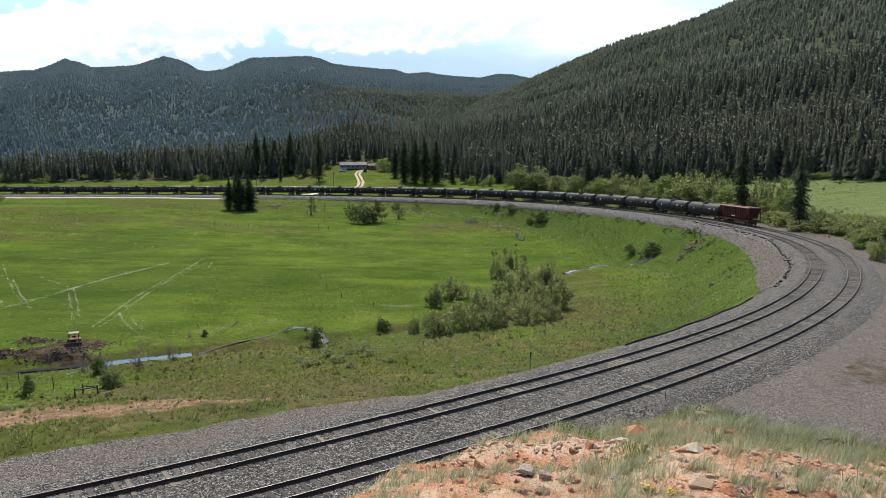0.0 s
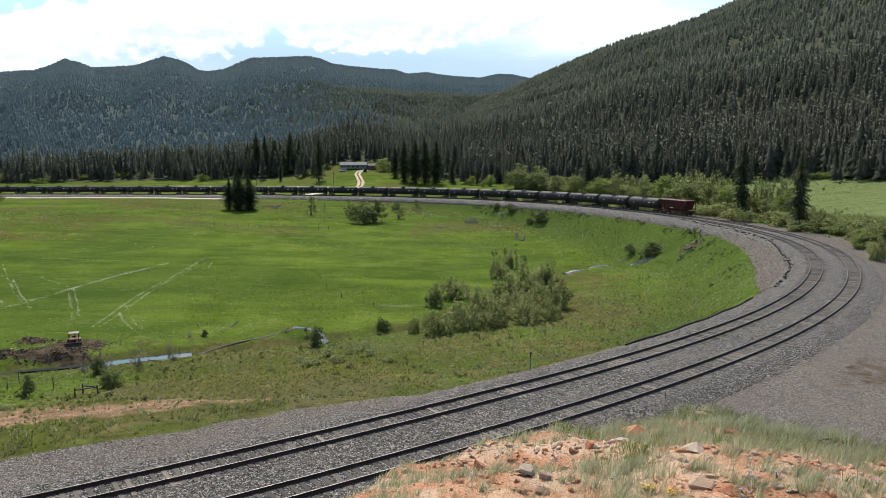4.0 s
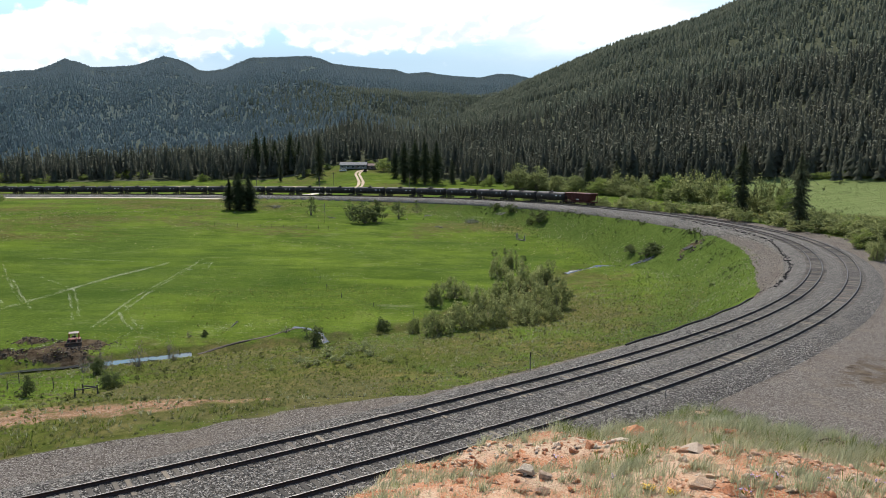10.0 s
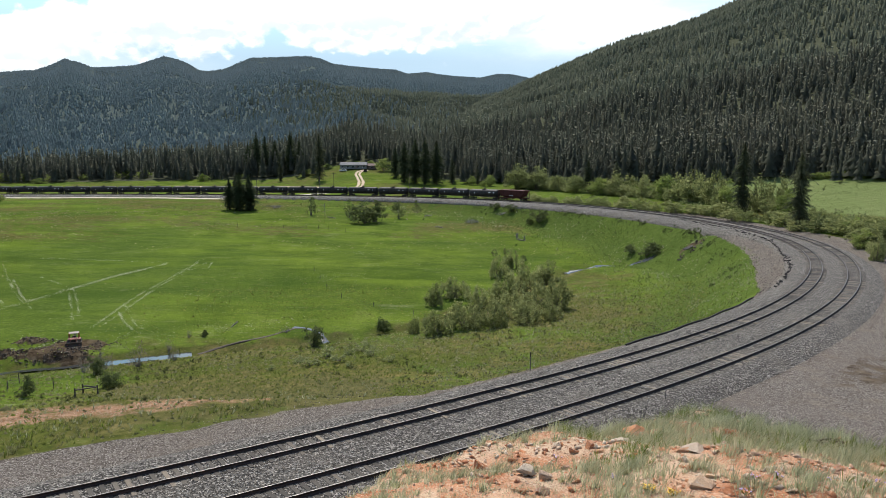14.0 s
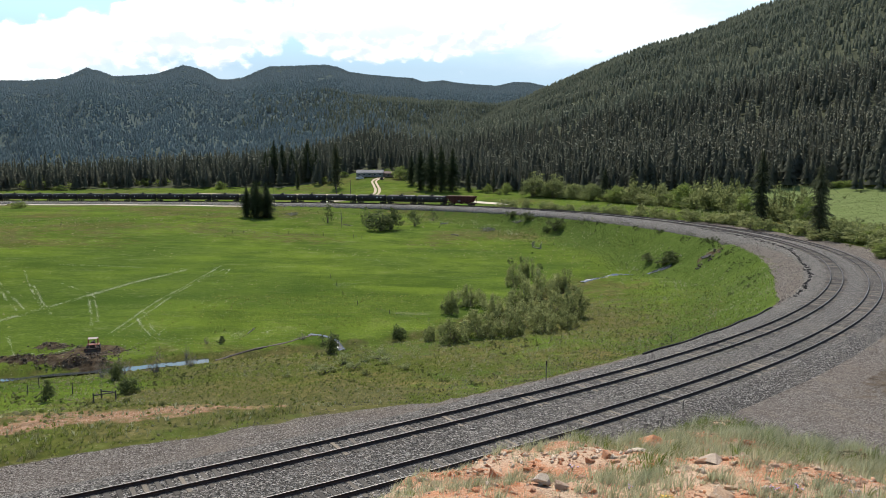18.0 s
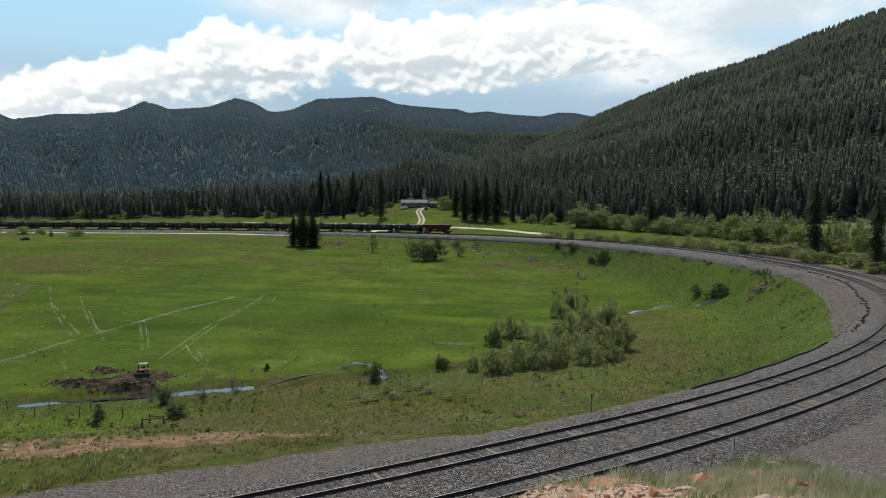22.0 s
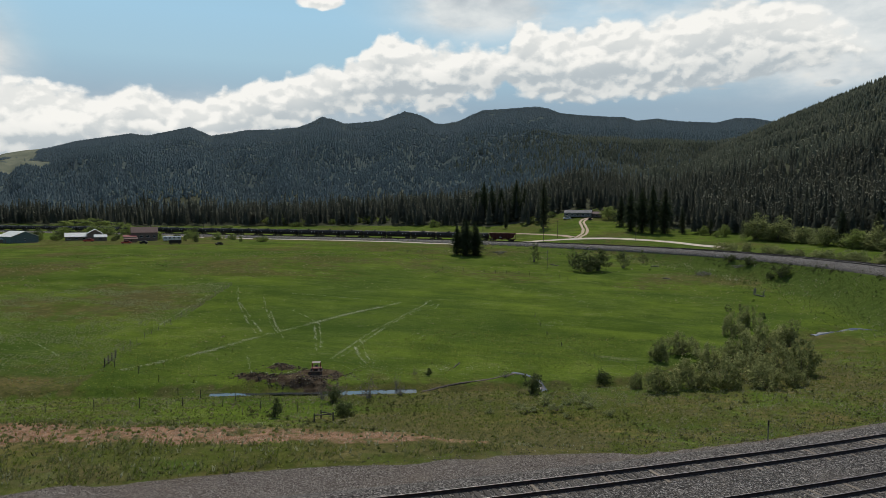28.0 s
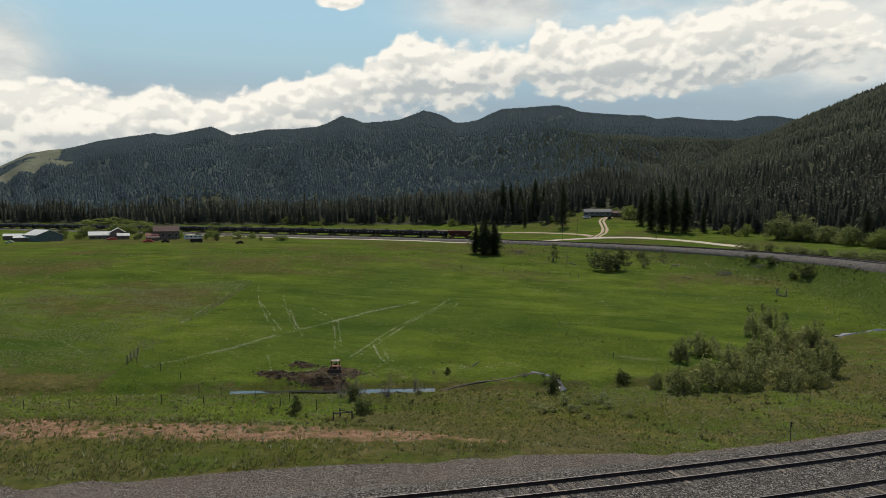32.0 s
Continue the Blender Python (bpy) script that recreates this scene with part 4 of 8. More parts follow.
CLOUD_BASE = [(-60, 0.02), (-34, 0.06), (-28, 0.10), (-24.5, 0.124), (-22, 0.130), (-18.5, 0.136), (-15.5, 0.150), (-13.5, 0.158), (-10, 0.146), (-6, 0.138), (-2, 0.140), (3, 0.148), (6, 0.160), (9, 0.168), (13, 0.176), (20, 0.20), (40, 0.20)]
# azimuth, height, widths, weight
VEILS = [(-51, 0.17, 2.8, 0.05, 1.4), (-15, 0.265, 5.5, 0.034, 1.5), (-5, 0.25, 6, 0.05, 0.6), (8, 0.235, 7.5, 0.055, 1.5), (16, 0.238, 6, 0.024, 1.2), (12, 0.165, 8, 0.03, 1.0), (26, 0.22, 8, 0.05, 0.7), (-40, 0.11, 16, 0.03, 0.7)]
BELLIES = [(-15.5, 0.285, 3.2, 0.016, 0.9), (-4.5, 0.225, 1.6, 0.014, 0.5)]
PUFFS = [(-27.3, 0.272, 2.0, 0.013, 1.0), (-17.8, 0.136, 1.0, 0.005, 0.8), (6.6, 0.190, 2.0, 0.008, 0.9), (10.3, 0.150, 1.2, 0.006, 0.8), (3.0, 0.150, 2.0, 0.006, 0.75), (-36.6, 0.271, 0.5, 0.006, 0.75)]
build_sky()


# ---- the train ----
CAR = 18.1
TAIL_AT = [0, 3, 6, 9, 13, 19, 23, 28, 32]
TAIL_IS = [173.6, 199.4, 225.0, 253.8, 294.3, 355.7, 396.5, 446.3, 487.5]


def tank_car():
    car = tagged(new("tank_car"), "black railway tank car with top fittings and bolted underframe", "tank car", "cars of the train")
    bm = bmesh.new()
    rings = [(-8.62, 0.35), (-8.54, 0.9), (-8.34, 1.3), (-8.0, 1.55), (-7.6, 1.62), (-3.5, 1.63), (0, 1.63), (3.5, 1.63), (7.6, 1.62), (8.0, 1.55), (8.34, 1.3), (8.54, 0.9), (8.62, 0.35)]
    rows = []
    for x, r in rings:
        rows.append([bm.verts.new((x, r * math.cos(a), 2.64 + r * math.sin(a))) for a in (2 * math.pi * k / 24 for k in range(24))])
    for a, b in zip(rows, rows[1:]):
        for k in range(24):
            bm.faces.new((a[k], b[k], b[(k + 1) % 24], a[(k + 1) % 24]))
    bm.faces.new(rows[0])
    bm.faces.new(rows[-1][::-1])
    bmesh.ops.recalc_face_normals(bm, faces=bm.faces)
    shade(part("tank", bm, M_TANK, car))
    bm = rod(bmesh.new(), (0, 0, 4.2), (0, 0, 4.62), 0.55, 0.5, 14)
    rod(bm, (0, 0, 4.62), (0, 0, 4.72), 0.36, 0.2, 12)
    part("valve_housing", bm, M_TANK, car)
    bm = bmesh.new()
    box(bm, 0, 0, 4.3, 2.6, 1.7, 0.06, 0.01)
    for sy in (-0.85, 0.85):
        rod(bm, (-1.3, sy, 4.95), (1.3, sy, 4.95), 0.025, n=5)
        for sx in (-1.3, 0, 1.3):
            rod(bm, (sx, sy, 4.3), (sx, sy, 4.95), 0.025, n=5)
    part("top_platform", bm, M_STEEL, car)
    for sgn in (-1, 1):
        bm = box(bmesh.new(), sgn * 7.6, 0, 1.12, 2.4, 0.7, 0.42, 0.04)
        box(bm, sgn * 8.72, 0, 1.05, 0.12, 2.7, 0.3, 0.02)
        box(bm, sgn * 6.7, 0, 1.35, 0.7, 2.5, 0.5, 0.08)
        part("stub_sill", bm, M_STEEL, car)
        bm = rod(bmesh.new(), (sgn * 8.7, 0, 0.95), (sgn * 9.05, 0, 0.95), 0.14, n=8)
        part("coupler", bm, M_STEEL, car)
        truck(car, sgn * 6.7)
        for sy in (-1.35, 1.35):
            bm = bmesh.new()
            rod(bm, (sgn * 8.7, sy, 0.5), (sgn * 8.7, sy, 2.1), 0.03, n=5)
            rod(bm, (sgn * 8.7, sy * 0.72, 0.5), (sgn * 8.7, sy * 0.72, 2.1), 0.03, n=5)
            for k in range(5):
                rod(bm, (sgn * 8.7, sy, 0.6 + 0.34 * k), (sgn * 8.7, sy * 0.72, 0.6 + 0.34 * k), 0.02, n=4)
            part("ladder", bm, M_STEEL, car)
    for sy in (-1, 1):
        bm = bmesh.new()
        for sx in (-0.2, 0.2):
            rod(bm, (sx, sy * 1.68, 1.0), (sx, sy * 1.62, 3.2), 0.03, n=5)
            rod(bm, (sx, sy * 1.62, 3.2), (sx, sy * 0.9, 4.3), 0.03, n=5)
        for k in range(7):
            rod(bm, (-0.2, sy * 1.67, 1.1 + 0.32 * k), (0.2, sy * 1.67, 1.1 + 0.32 * k), 0.02, n=4)
        part("side_ladder", bm, M_STEEL, car)
    for sy in (-1, 1):
        for sx, w, h in ((4.6, 0.42, 0.42), (-4.2, 0.9, 0.28), (-6.6, 0.5, 0.3)):
            bm = box(bmesh.new(), sx, sy * 1.63, 2.7 if sx > 0 else 2.95, w, 0.05, h, 0)
            part("placard" if sx > 0 else "lettering", bm, M_WHITE, car, "small white diamond placard plate" if sx > 0 else "illegible white lettering")
    return car


def truck(car, x):
    t = part("truck", box(bmesh.new(), x, 0, 0.62, 0.5, 2.1, 0.3, 0.05), M_STEEL, car)
    for sy in (-1.0, 1.0):
        bm = box(bmesh.new(), x, sy, 0.55, 2.2, 0.16, 0.22, 0.04)
        box(bm, x, sy, 0.40, 0.7, 0.18, 0.34, 0.05)
        part("side_frame", bm, M_STEEL, t)
    for sx in (-0.88, 0.88):
        bm = rod(bmesh.new(), (x + sx, -0.82, 0.46), (x + sx, 0.82, 0.46), 0.08, n=8)
        for sy in (-0.75, 0.75):
            rod(bm, (x + sx, sy - 0.06, 0.46), (x + sx, sy + 0.06, 0.46), 0.46, n=16)
        part("wheelset", bm, M_STEEL, t)


def hopper_car():
    car = tagged(new("hopper_car"), "faded red covered hopper car with ribbed sides at the tail", "hopper car", "cars of the train")
    L, W = 15.6, 3.1
    bm = box(bmesh.new(), 0, 0, 2.95, 12.6, W - 0.15, 2.5, 0.05)
    part("body", bm, M_HOPPER, car)
    for sx in (-1, 1):
        bm = bmesh.new()
        vs = [bm.verts.new(p) for p in ((sx * 6.25, -1.45, 1.9), (sx * 6.25, 1.45, 1.9), (sx * 7.7, 1.45, 4.2), (sx * 7.7, -1.45, 4.2), (sx * 6.25, -1.45, 4.2), (sx * 6.25, 1.45, 4.2))]
        for ff in ((0, 1, 2, 3), (3, 2, 5, 4), (0, 3, 4), (1, 5, 2), (0, 4, 5, 1)):
            bm.faces.new([vs[k] for k in ff])
        bmesh.ops.recalc_face_normals(bm, faces=bm.faces)
        part("end_slope_sheet", bm, M_HOPPER, car)
        bm = bmesh.new()
        for sy in (-1.45, 1.45):
            box(bm, sx * 7.7, sy, 2.6, 0.14, 0.14, 3.2, 0.02)
        box(bm, sx * 7.7, 0, 1.05, 0.2, 3.0, 0.3, 0.02)
        part("end_post", bm, M_HOPPER, car)
        truck(car, sx * 5.9)
        part("coupler", rod(bmesh.new(), (sx * 7.8, 0, 0.95), (sx * 8.3, 0, 0.95), 0.14, n=8), M_STEEL, car)
    for sy in (-1, 1):
        for k in range(15):
            part("side_rib", box(bmesh.new(), -6.2 + 12.4 * k / 14, sy * (W / 2 - 0.03), 2.95, 0.10, 0.16, 2.5, 0.02), M_HOPPER, car)
        part("side_sill", box(bmesh.new(), 0, sy * 1.45, 1.15, L, 0.18, 0.32, 0.03), M_HOPPER, car)
        part("top_rail", box(bmesh.new(), 0, sy * 1.5, 4.24, L, 0.14, 0.16, 0.02), M_HOPTOP, car, "sun-bleached top rail")
        bm = bmesh.new()
        for k in range(9):
            box(bm, -0.9 + 0.22 * k, sy * (W / 2 + 0.055), 2.05, 0.16, 0.01, 0.22, 0)
        part("lettering", bm, M_WHITE, car, "illegible white lettering")
    for k in range(3):
        bm = bmesh.new()
        bmesh.ops.create_cone(bm, cap_ends=True, segments=4, radius1=0.5, radius2=1.9, depth=1.1, matrix=Matrix.Translation((-4 + 4 * k, 0, 1.25)) @ Matrix.Rotation(radians(45), 4, "Z"))
        part("hopper_bay", bm, M_HOPPER, car)
    part("roof", box(bmesh.new(), 0, 0, 4.30, L - 0.3, 2.9, 0.10, 0.03), M_HOPTOP, car, "pale bleached roof sheets")
    bm = box(bmesh.new(), 0, 0, 4.42, L, 0.6, 0.05, 0.01)
    for k in range(8):
        box(bm, -6.3 + 1.8 * k, 0, 4.42, 0.9, 0.75, 0.12, 0.02)
    part("hatch_cover", bm, M_HOPTOP, car)
    return car


def car_rows(ahead, half):
    """Rows of a car whose middle is so far ahead of the train's tail."""
    rows = []
    for k in range(0, 33, 1):
        sm = float(np.interp(k, TAIL_AT, TAIL_IS)) + ahead
        xa, ya, za, _ = line(sm - half)
        xb, yb, zb, _ = line(sm + half)
        h = math.degrees(math.atan2(yb - ya, xb - xa))
        p = math.degrees(math.atan2(zb - za, math.hypot(xb - xa, yb - ya)))
        rows.append((float(k), pose((xa + xb) / 2, (ya + yb) / 2, (za + zb) / 2, 0, -p, h)))
    return rows


N_TANK = 62
hopper = hopper_car()
first_tank = tank_car()
tanks = [first_tank] + [copy_thing(first_tank, Matrix()) for _ in range(N_TANK - 1)]


def motions():
    walk(hopper, car_rows(8.3, 5.9))
    for k, c in enumerate(tanks):
        walk(c, car_rows(16.6 + 9.05 + CAR * k, 6.7))




# ---- trees and bushes ----
# willow clump in the wet meadow: x, y, width, height
WILLOWS = [(-1.5, 132.5, 4.8, 4.4), (2.1, 139.7, 6.6, 4.4), (12.7, 162.8, 5.1, 5.9), (16.9, 175.3, 5.0, 5.0), (17.8, 154.7, 7.6, 6.5), (23.4, 159.1, 7.6, 5.7), (19.9, 123.2, 7.4, 5.9), (16.4, 127.3, 7.1, 5.4), (12.4, 120.3, 6.3, 5.2), (7.6, 112.2, 6.7, 4.9), (3.4, 111.9, 6.2, 4.6), (-1.0, 108.5, 5.5, 3.9), (6.9, 134.1, 6.3, 4.5), (13.7, 112.7, 6.3, 3.9), (17.6, 114.7, 4.6, 3.2), (-4.4, 110.4, 2.6, 2.6), (12.6, 142.2, 6.7, 5.6)]
# bush standing alone in the meadow: x, y, width, height
SINGLE_BUSHES = [(-19.1, 102.5, 3.1, 4.2), (-9.8, 115.2, 3.1, 3.1), (-45.5, 75.5, 2.1, 2.6), (-43.3, 86.5, 2.6, 3.2), (-37.9, 79.0, 2.8, 2.6), (-40.1, 102.4, 1.4, 2.6), (-39.3, 108.5, 1.2, 1.4), (-37.3, 109.1, 1.5, 1.2), (53.1, 185.0, 8.5, 3.6), (51.4, 192.7, 4.7, 2.5), (35.2, 260.6, 8.7, 4.6), (32.0, 262.6, 3.7, 3.5), (-52.7, 285.5, 6.9, 8.5), (-36.4, 277.8, 5.7, 7.3), (-28.8, 262.4, 12.9, 9.1), (-25.7, 266.5, 9.3, 8.4), (-17.3, 280.7, 7.5, 7.1), (-10.9, 300.0, 5.7, 5.9), (-20.5, 309.8, 3.9, 3.9), (20.9, 290.7, 5.0, 3.7), (26.9, 282.2, 5.4, 3.1)]
# leafy thicket beyond the tracks: x, y, width, height
THICKET = [(39.2, 380.8, 16.9, 10.9), (48.6, 372.9, 15.4, 10.1), (57.1, 361.3, 11.5, 7.5), (64.0, 345.1, 12.2, 8.0), (71.9, 328.9, 11.7, 9.0), (79.3, 319.1, 14.5, 10.1), (84.4, 301.3, 12.8, 9.4), (87.7, 281.6, 12.5, 10.9), (91.1, 264.3, 13.2, 11.7), (94.1, 250.0, 12.6, 11.6), (93.9, 234.7, 8.0, 9.6), (95.2, 215.3, 8.5, 10.4), (95.6, 205.1, 8.2, 10.2), (94.5, 195.9, 6.9, 8.7), (92.3, 176.8, 6.9, 4.2), (90.1, 164.9, 7.4, 3.6), (87.5, 153.2, 6.7, 3.4), (84.8, 141.5, 7.3, 4.6), (79.3, 128.4, 5.9, 4.0), (76.7, 129.6, 4.7, 3.8), (69.7, 114.2, 3.6, 4.4)]
# pale green bush along the wood's edge: x, y, width, height
FAR_GREEN = [(-366.7, 605.5, 22.3, 8.9), (-343.6, 595.1, 28.1, 8.7), (-327.7, 591.7, 21.3, 6.4), (-362.4, 612.9, 22.4, 11.2), (-257.7, 591.3, 13.2, 8.1), (-245.1, 591.2, 15.1, 7.6), (-174.8, 525.7, 10.5, 6.1), (-206.2, 573.2, 9.6, 5.8), (-294.6, 592.6, 11.5, 5.7), (-272.5, 600.3, 10.4, 6.2), (-96.5, 515.2, 12.4, 5.8), (-151.2, 547.9, 11.6, 4.5), (16.5, 412.4, 7.1, 6.5), (26.4, 400.6, 7.0, 7.6), (-41.6, 511.2, 16.2, 11.3), (-54.4, 543.7, 9.5, 6.0), (-87.4, 547.1, 11.3, 5.2), (22.2, 398.4, 5.0, 4.1)]
# conifer standing apart from the forest: x, y, width, height
LONE_CONIFERS = [(-88.8, 298.1, 5.9, 13.0), (-83.8, 295.2, 7.2, 15.7), (-81.5, 301.0, 6.4, 14.8), (-86.2, 299.5, 6.0, 14.6), (-79.8, 297.0, 5.5, 12.5), (84.9, 171.0, 5.1, 18.3), (87.4, 209.7, 6.8, 21.3), (68.8, 342.0, 6.0, 15.7), (-112.7, 500.4, 6.5, 12.9), (-80.9, 470.8, 7.5, 30.5), (84.0, 349.4, 5.1, 13.9), (95.1, 218.9, 4.1, 7.9), (34.6, 397.5, 5.0, 9.4), (19.7, 411.4, 5.2, 9.7), (-155.6, 542.1, 4.4, 6.2), (5.4, 426.8, 6.0, 15.5)]
# tall dark conifer at the edge of the clearing: x, y, width, height
LONE_CONIFERS_B = [(-23.5, 433.8, 10.3, 25.3), (-16.4, 427.3, 10.8, 26.9), (-10.6, 423.3, 10.0, 27.7), (-4.0, 425.1, 9.4, 25.8), (-30.7, 466.4, 9.6, 19.9), (-143.6, 557.0, 12.7, 34.0), (-136.1, 553.0, 13.5, 30.9), (-127.3, 547.1, 11.5, 27.4), (-114.7, 544.2, 13.1, 32.0), (-108.9, 547.7, 10.6, 24.6), (-151.8, 563.1, 11.0, 26.2)]
# bush among the farm sheds and along the road: x, y, width, height
AT_LEFT = [(-383.5, 357.4, 5.0, 6.6), (-376.4, 361.9, 9.0, 5.3), (-414.4, 408.7, 13.7, 7.3), (-405.1, 430.7, 9.3, 6.5), (-330.4, 372.5, 3.1, 5.1), (-319.1, 389.9, 5.6, 6.3), (-284.4, 380.3, 6.0, 6.7), (-289.3, 377.8, 4.5, 4.9), (-239.9, 363.2, 3.4, 3.4), (-228.2, 367.7, 10.2, 4.1), (-409.5, 515.0, 31.1, 5.2), (-370.7, 542.0, 15.5, 4.1), (-552.7, 574.2, 43.9, 11.3), (-574.0, 566.5, 31.8, 8.9), (-510.9, 570.9, 24.1, 7.2), (-316.1, 565.2, 15.3, 5.1)]



def leaf_cloud(rng, clumps, per, leaf, top=1.0, spread=0.5, round_=0.75, up=1.0):
    """Leaves as small bent quads in uneven clumps; unit height, unit width."""
    r = np.random.RandomState(rng.randint(0, 10**6))
    c = []
    while len(c) < clumps:
        p = r.uniform(-1, 1, 3)
        u = (p[2] + 1) / 2
        lim = (1 - abs(u - 0.38) ** 1.7 * 1.6) * r.uniform(0.65, 1.05)
        if p[0] ** 2 + p[1] ** 2 < lim**2 and lim > 0.15:
            c.append((p[0] * spread * 0.86, p[1] * spread * 0.86, 0.06 + 0.86 * u * top))
    c = np.array(c)
    n = clumps * per
    ctr = np.repeat(c, per, axis=0) + r.normal(0, 1, (n, 3)) * np.array([0.085 / up**0.4, 0.085 / up**0.4, 0.075 * up**0.6]) * round_
    ctr[:, 2] = np.clip(ctr[:, 2], 0.01, None)
    a = r.normal(0, 1, (n, 3)) * np.array([1, 1, up])
    a /= np.linalg.norm(a, axis=1)[:, None]
    b = np.cross(a, r.normal(0, 1, (n, 3)))
    b /= np.linalg.norm(b, axis=1)[:, None]
    sz = leaf * r.uniform(0.6, 1.3, n)[:, None]
    v = np.stack([ctr - a * sz, ctr + b * sz * 0.5, ctr + a * sz, ctr - b * sz * 0.5], 1).reshape(-1, 3)
    return v, np.arange(4 * n).reshape(-1, 4), c


def stems_mesh(name, rng, tips, n, thick, mat, fork=0.3):
    bm = bmesh.new()
    for k in range(n):
        t = tips[rng.randrange(len(tips))]
        base = Vector((rng.uniform(-0.06, 0.06), rng.uniform(-0.06, 0.06), -0.03))
        mid = Vector((t[0] * 0.45, t[1] * 0.45, t[2] * 0.55))
        rod(bm, base, mid, thick, thick * 0.7, 5)
        rod(bm, mid, Vector(t), thick * 0.7, thick * 0.3, 5)
    me = bpy.data.meshes.new(name)
    bm.to_mesh(me)
    bm.free()
    me.materials.append(mat)
    return me


def bush_kind(seed, mat, clumps, per, leaf, thick, nstem, top=1.0, bark=None, round_=0.75, up=1.0):
    rng = random.Random(seed)
    v, f, tips = leaf_cloud(rng, clumps, per, leaf, top, 0.5, round_, up)
    return stems_mesh("stem_clump", rng, tips, nstem, thick, bark or M_TWIG), quick_mesh("leaves", v, f, mat)


def place_bush(kind, x, y, w, h, name, label, category, group, rng, parts=("stem_clump", "leaves")):
    ob = tagged(new(name), label, category, group)
    for nm, me in zip(parts, kind):
        p = part(nm, me, None, ob)
        if nm == "bare_crown":
            tagged(p, kind="stuff")
    z = ground_z(x, y)
    ob.matrix_basis = pose(x, y, z - 0.02 - (0.0 if name == "small_tree" else 0.05 * h), 0, 0, rng.uniform(0, 360)) @ Matrix.Diagonal((w * rng.uniform(0.9, 1.15), w * rng.uniform(0.9, 1.15), h * 1.02, 1))
    return ob


def conifer_kind(seed, slim, bare, mat, levels=30, arms=11, column=1.35):
    """A ragged conifer: whorls of drooping boughs, each a string of small sprays, fuller on one side."""
    rng = random.Random(seed)
    v, f = [], []
    heavy, lobes = rng.uniform(0, 6.28), rng.uniform(0, 6.28)
    for i in range(levels):
        u = i / (levels - 1)
        shelf = 0.66 + 0.44 * abs(math.sin(u * 17 + lobes)) ** 0.7
        hh = bare + (0.985 - bare) * u**0.95
        r = slim * min(1.0, (1 - u) * column) ** 0.85 * (0.72 + 0.28 * min(1.0, u * 6)) * rng.uniform(0.72, 1.1) * shelf + 0.012
        a0 = rng.uniform(0, 6.28)
        for k in range(arms):
            if rng.random() < 0.18:
                continue
            a = a0 + 6.283 * k / arms + rng.uniform(-0.35, 0.35)
            rr = r * rng.uniform(0.42, 1.25) * (1 + 0.14 * math.cos(a - heavy) + 0.14 * math.sin(3 * a + lobes + 9 * u))
            c, s = math.cos(a), math.sin(a)
            rise = rr * rng.uniform(-0.15, 0.28)
            for q in range(5):
                e0, e1 = q / 5, (q + 1.3) / 5
                w = (0.30 + 0.30 * math.sin(3.14 * (q + 0.6) / 5)) * rr * 0.13 * rng.uniform(0.6, 1.5)
                z0, z1 = hh + rise * e0 - 0.28 * rr * e0 * e0 + 0.008, hh + rise * e1 - 0.28 * rr * e1 * e1 - rng.uniform(0.0, 0.012)
                n = len(v)
                em = (e0 + e1) / 2 + rng.uniform(-0.06, 0.06)
                v += [(c * rr * e0, s * rr * e0, z0 + 0.008), (c * rr * em - s * w, s * rr * em + c * w, (z0 + z1) / 2 - w * rng.uniform(0.2, 0.8)), (c * rr * e1, s * rr * e1, z1), (c * rr * em + s * w, s * rr * em - c * w, (z0 + z1) / 2 - w * rng.uniform(0.2, 0.8))]
                f += [(n, n + 1, n + 2), (n, n + 2, n + 3)]
    bm = rod(bmesh.new(), (0, 0, -0.01), (0, 0, 0.6), 0.018, 0.010, 8)
    rod(bm, (0, 0, 0.6), (0, 0, 0.99), 0.010, 0.002, 6)
    for k in range(14):
        a, hh = rng.uniform(0, 6.28), rng.uniform(bare * 0.6, 0.8)
        L = slim * (1 - hh) * 0.8
        rod(bm, (0, 0, hh), (math.cos(a) * L, math.sin(a) * L, hh - 0.1 * L), 0.004, 0.0015, 4)
    me = bpy.data.meshes.new("trunk")
    bm.to_mesh(me)
    bm.free()
    me.materials.append(M_BARK)
    return me, quick_mesh("crown", np.array(v), np.array(f), mat)


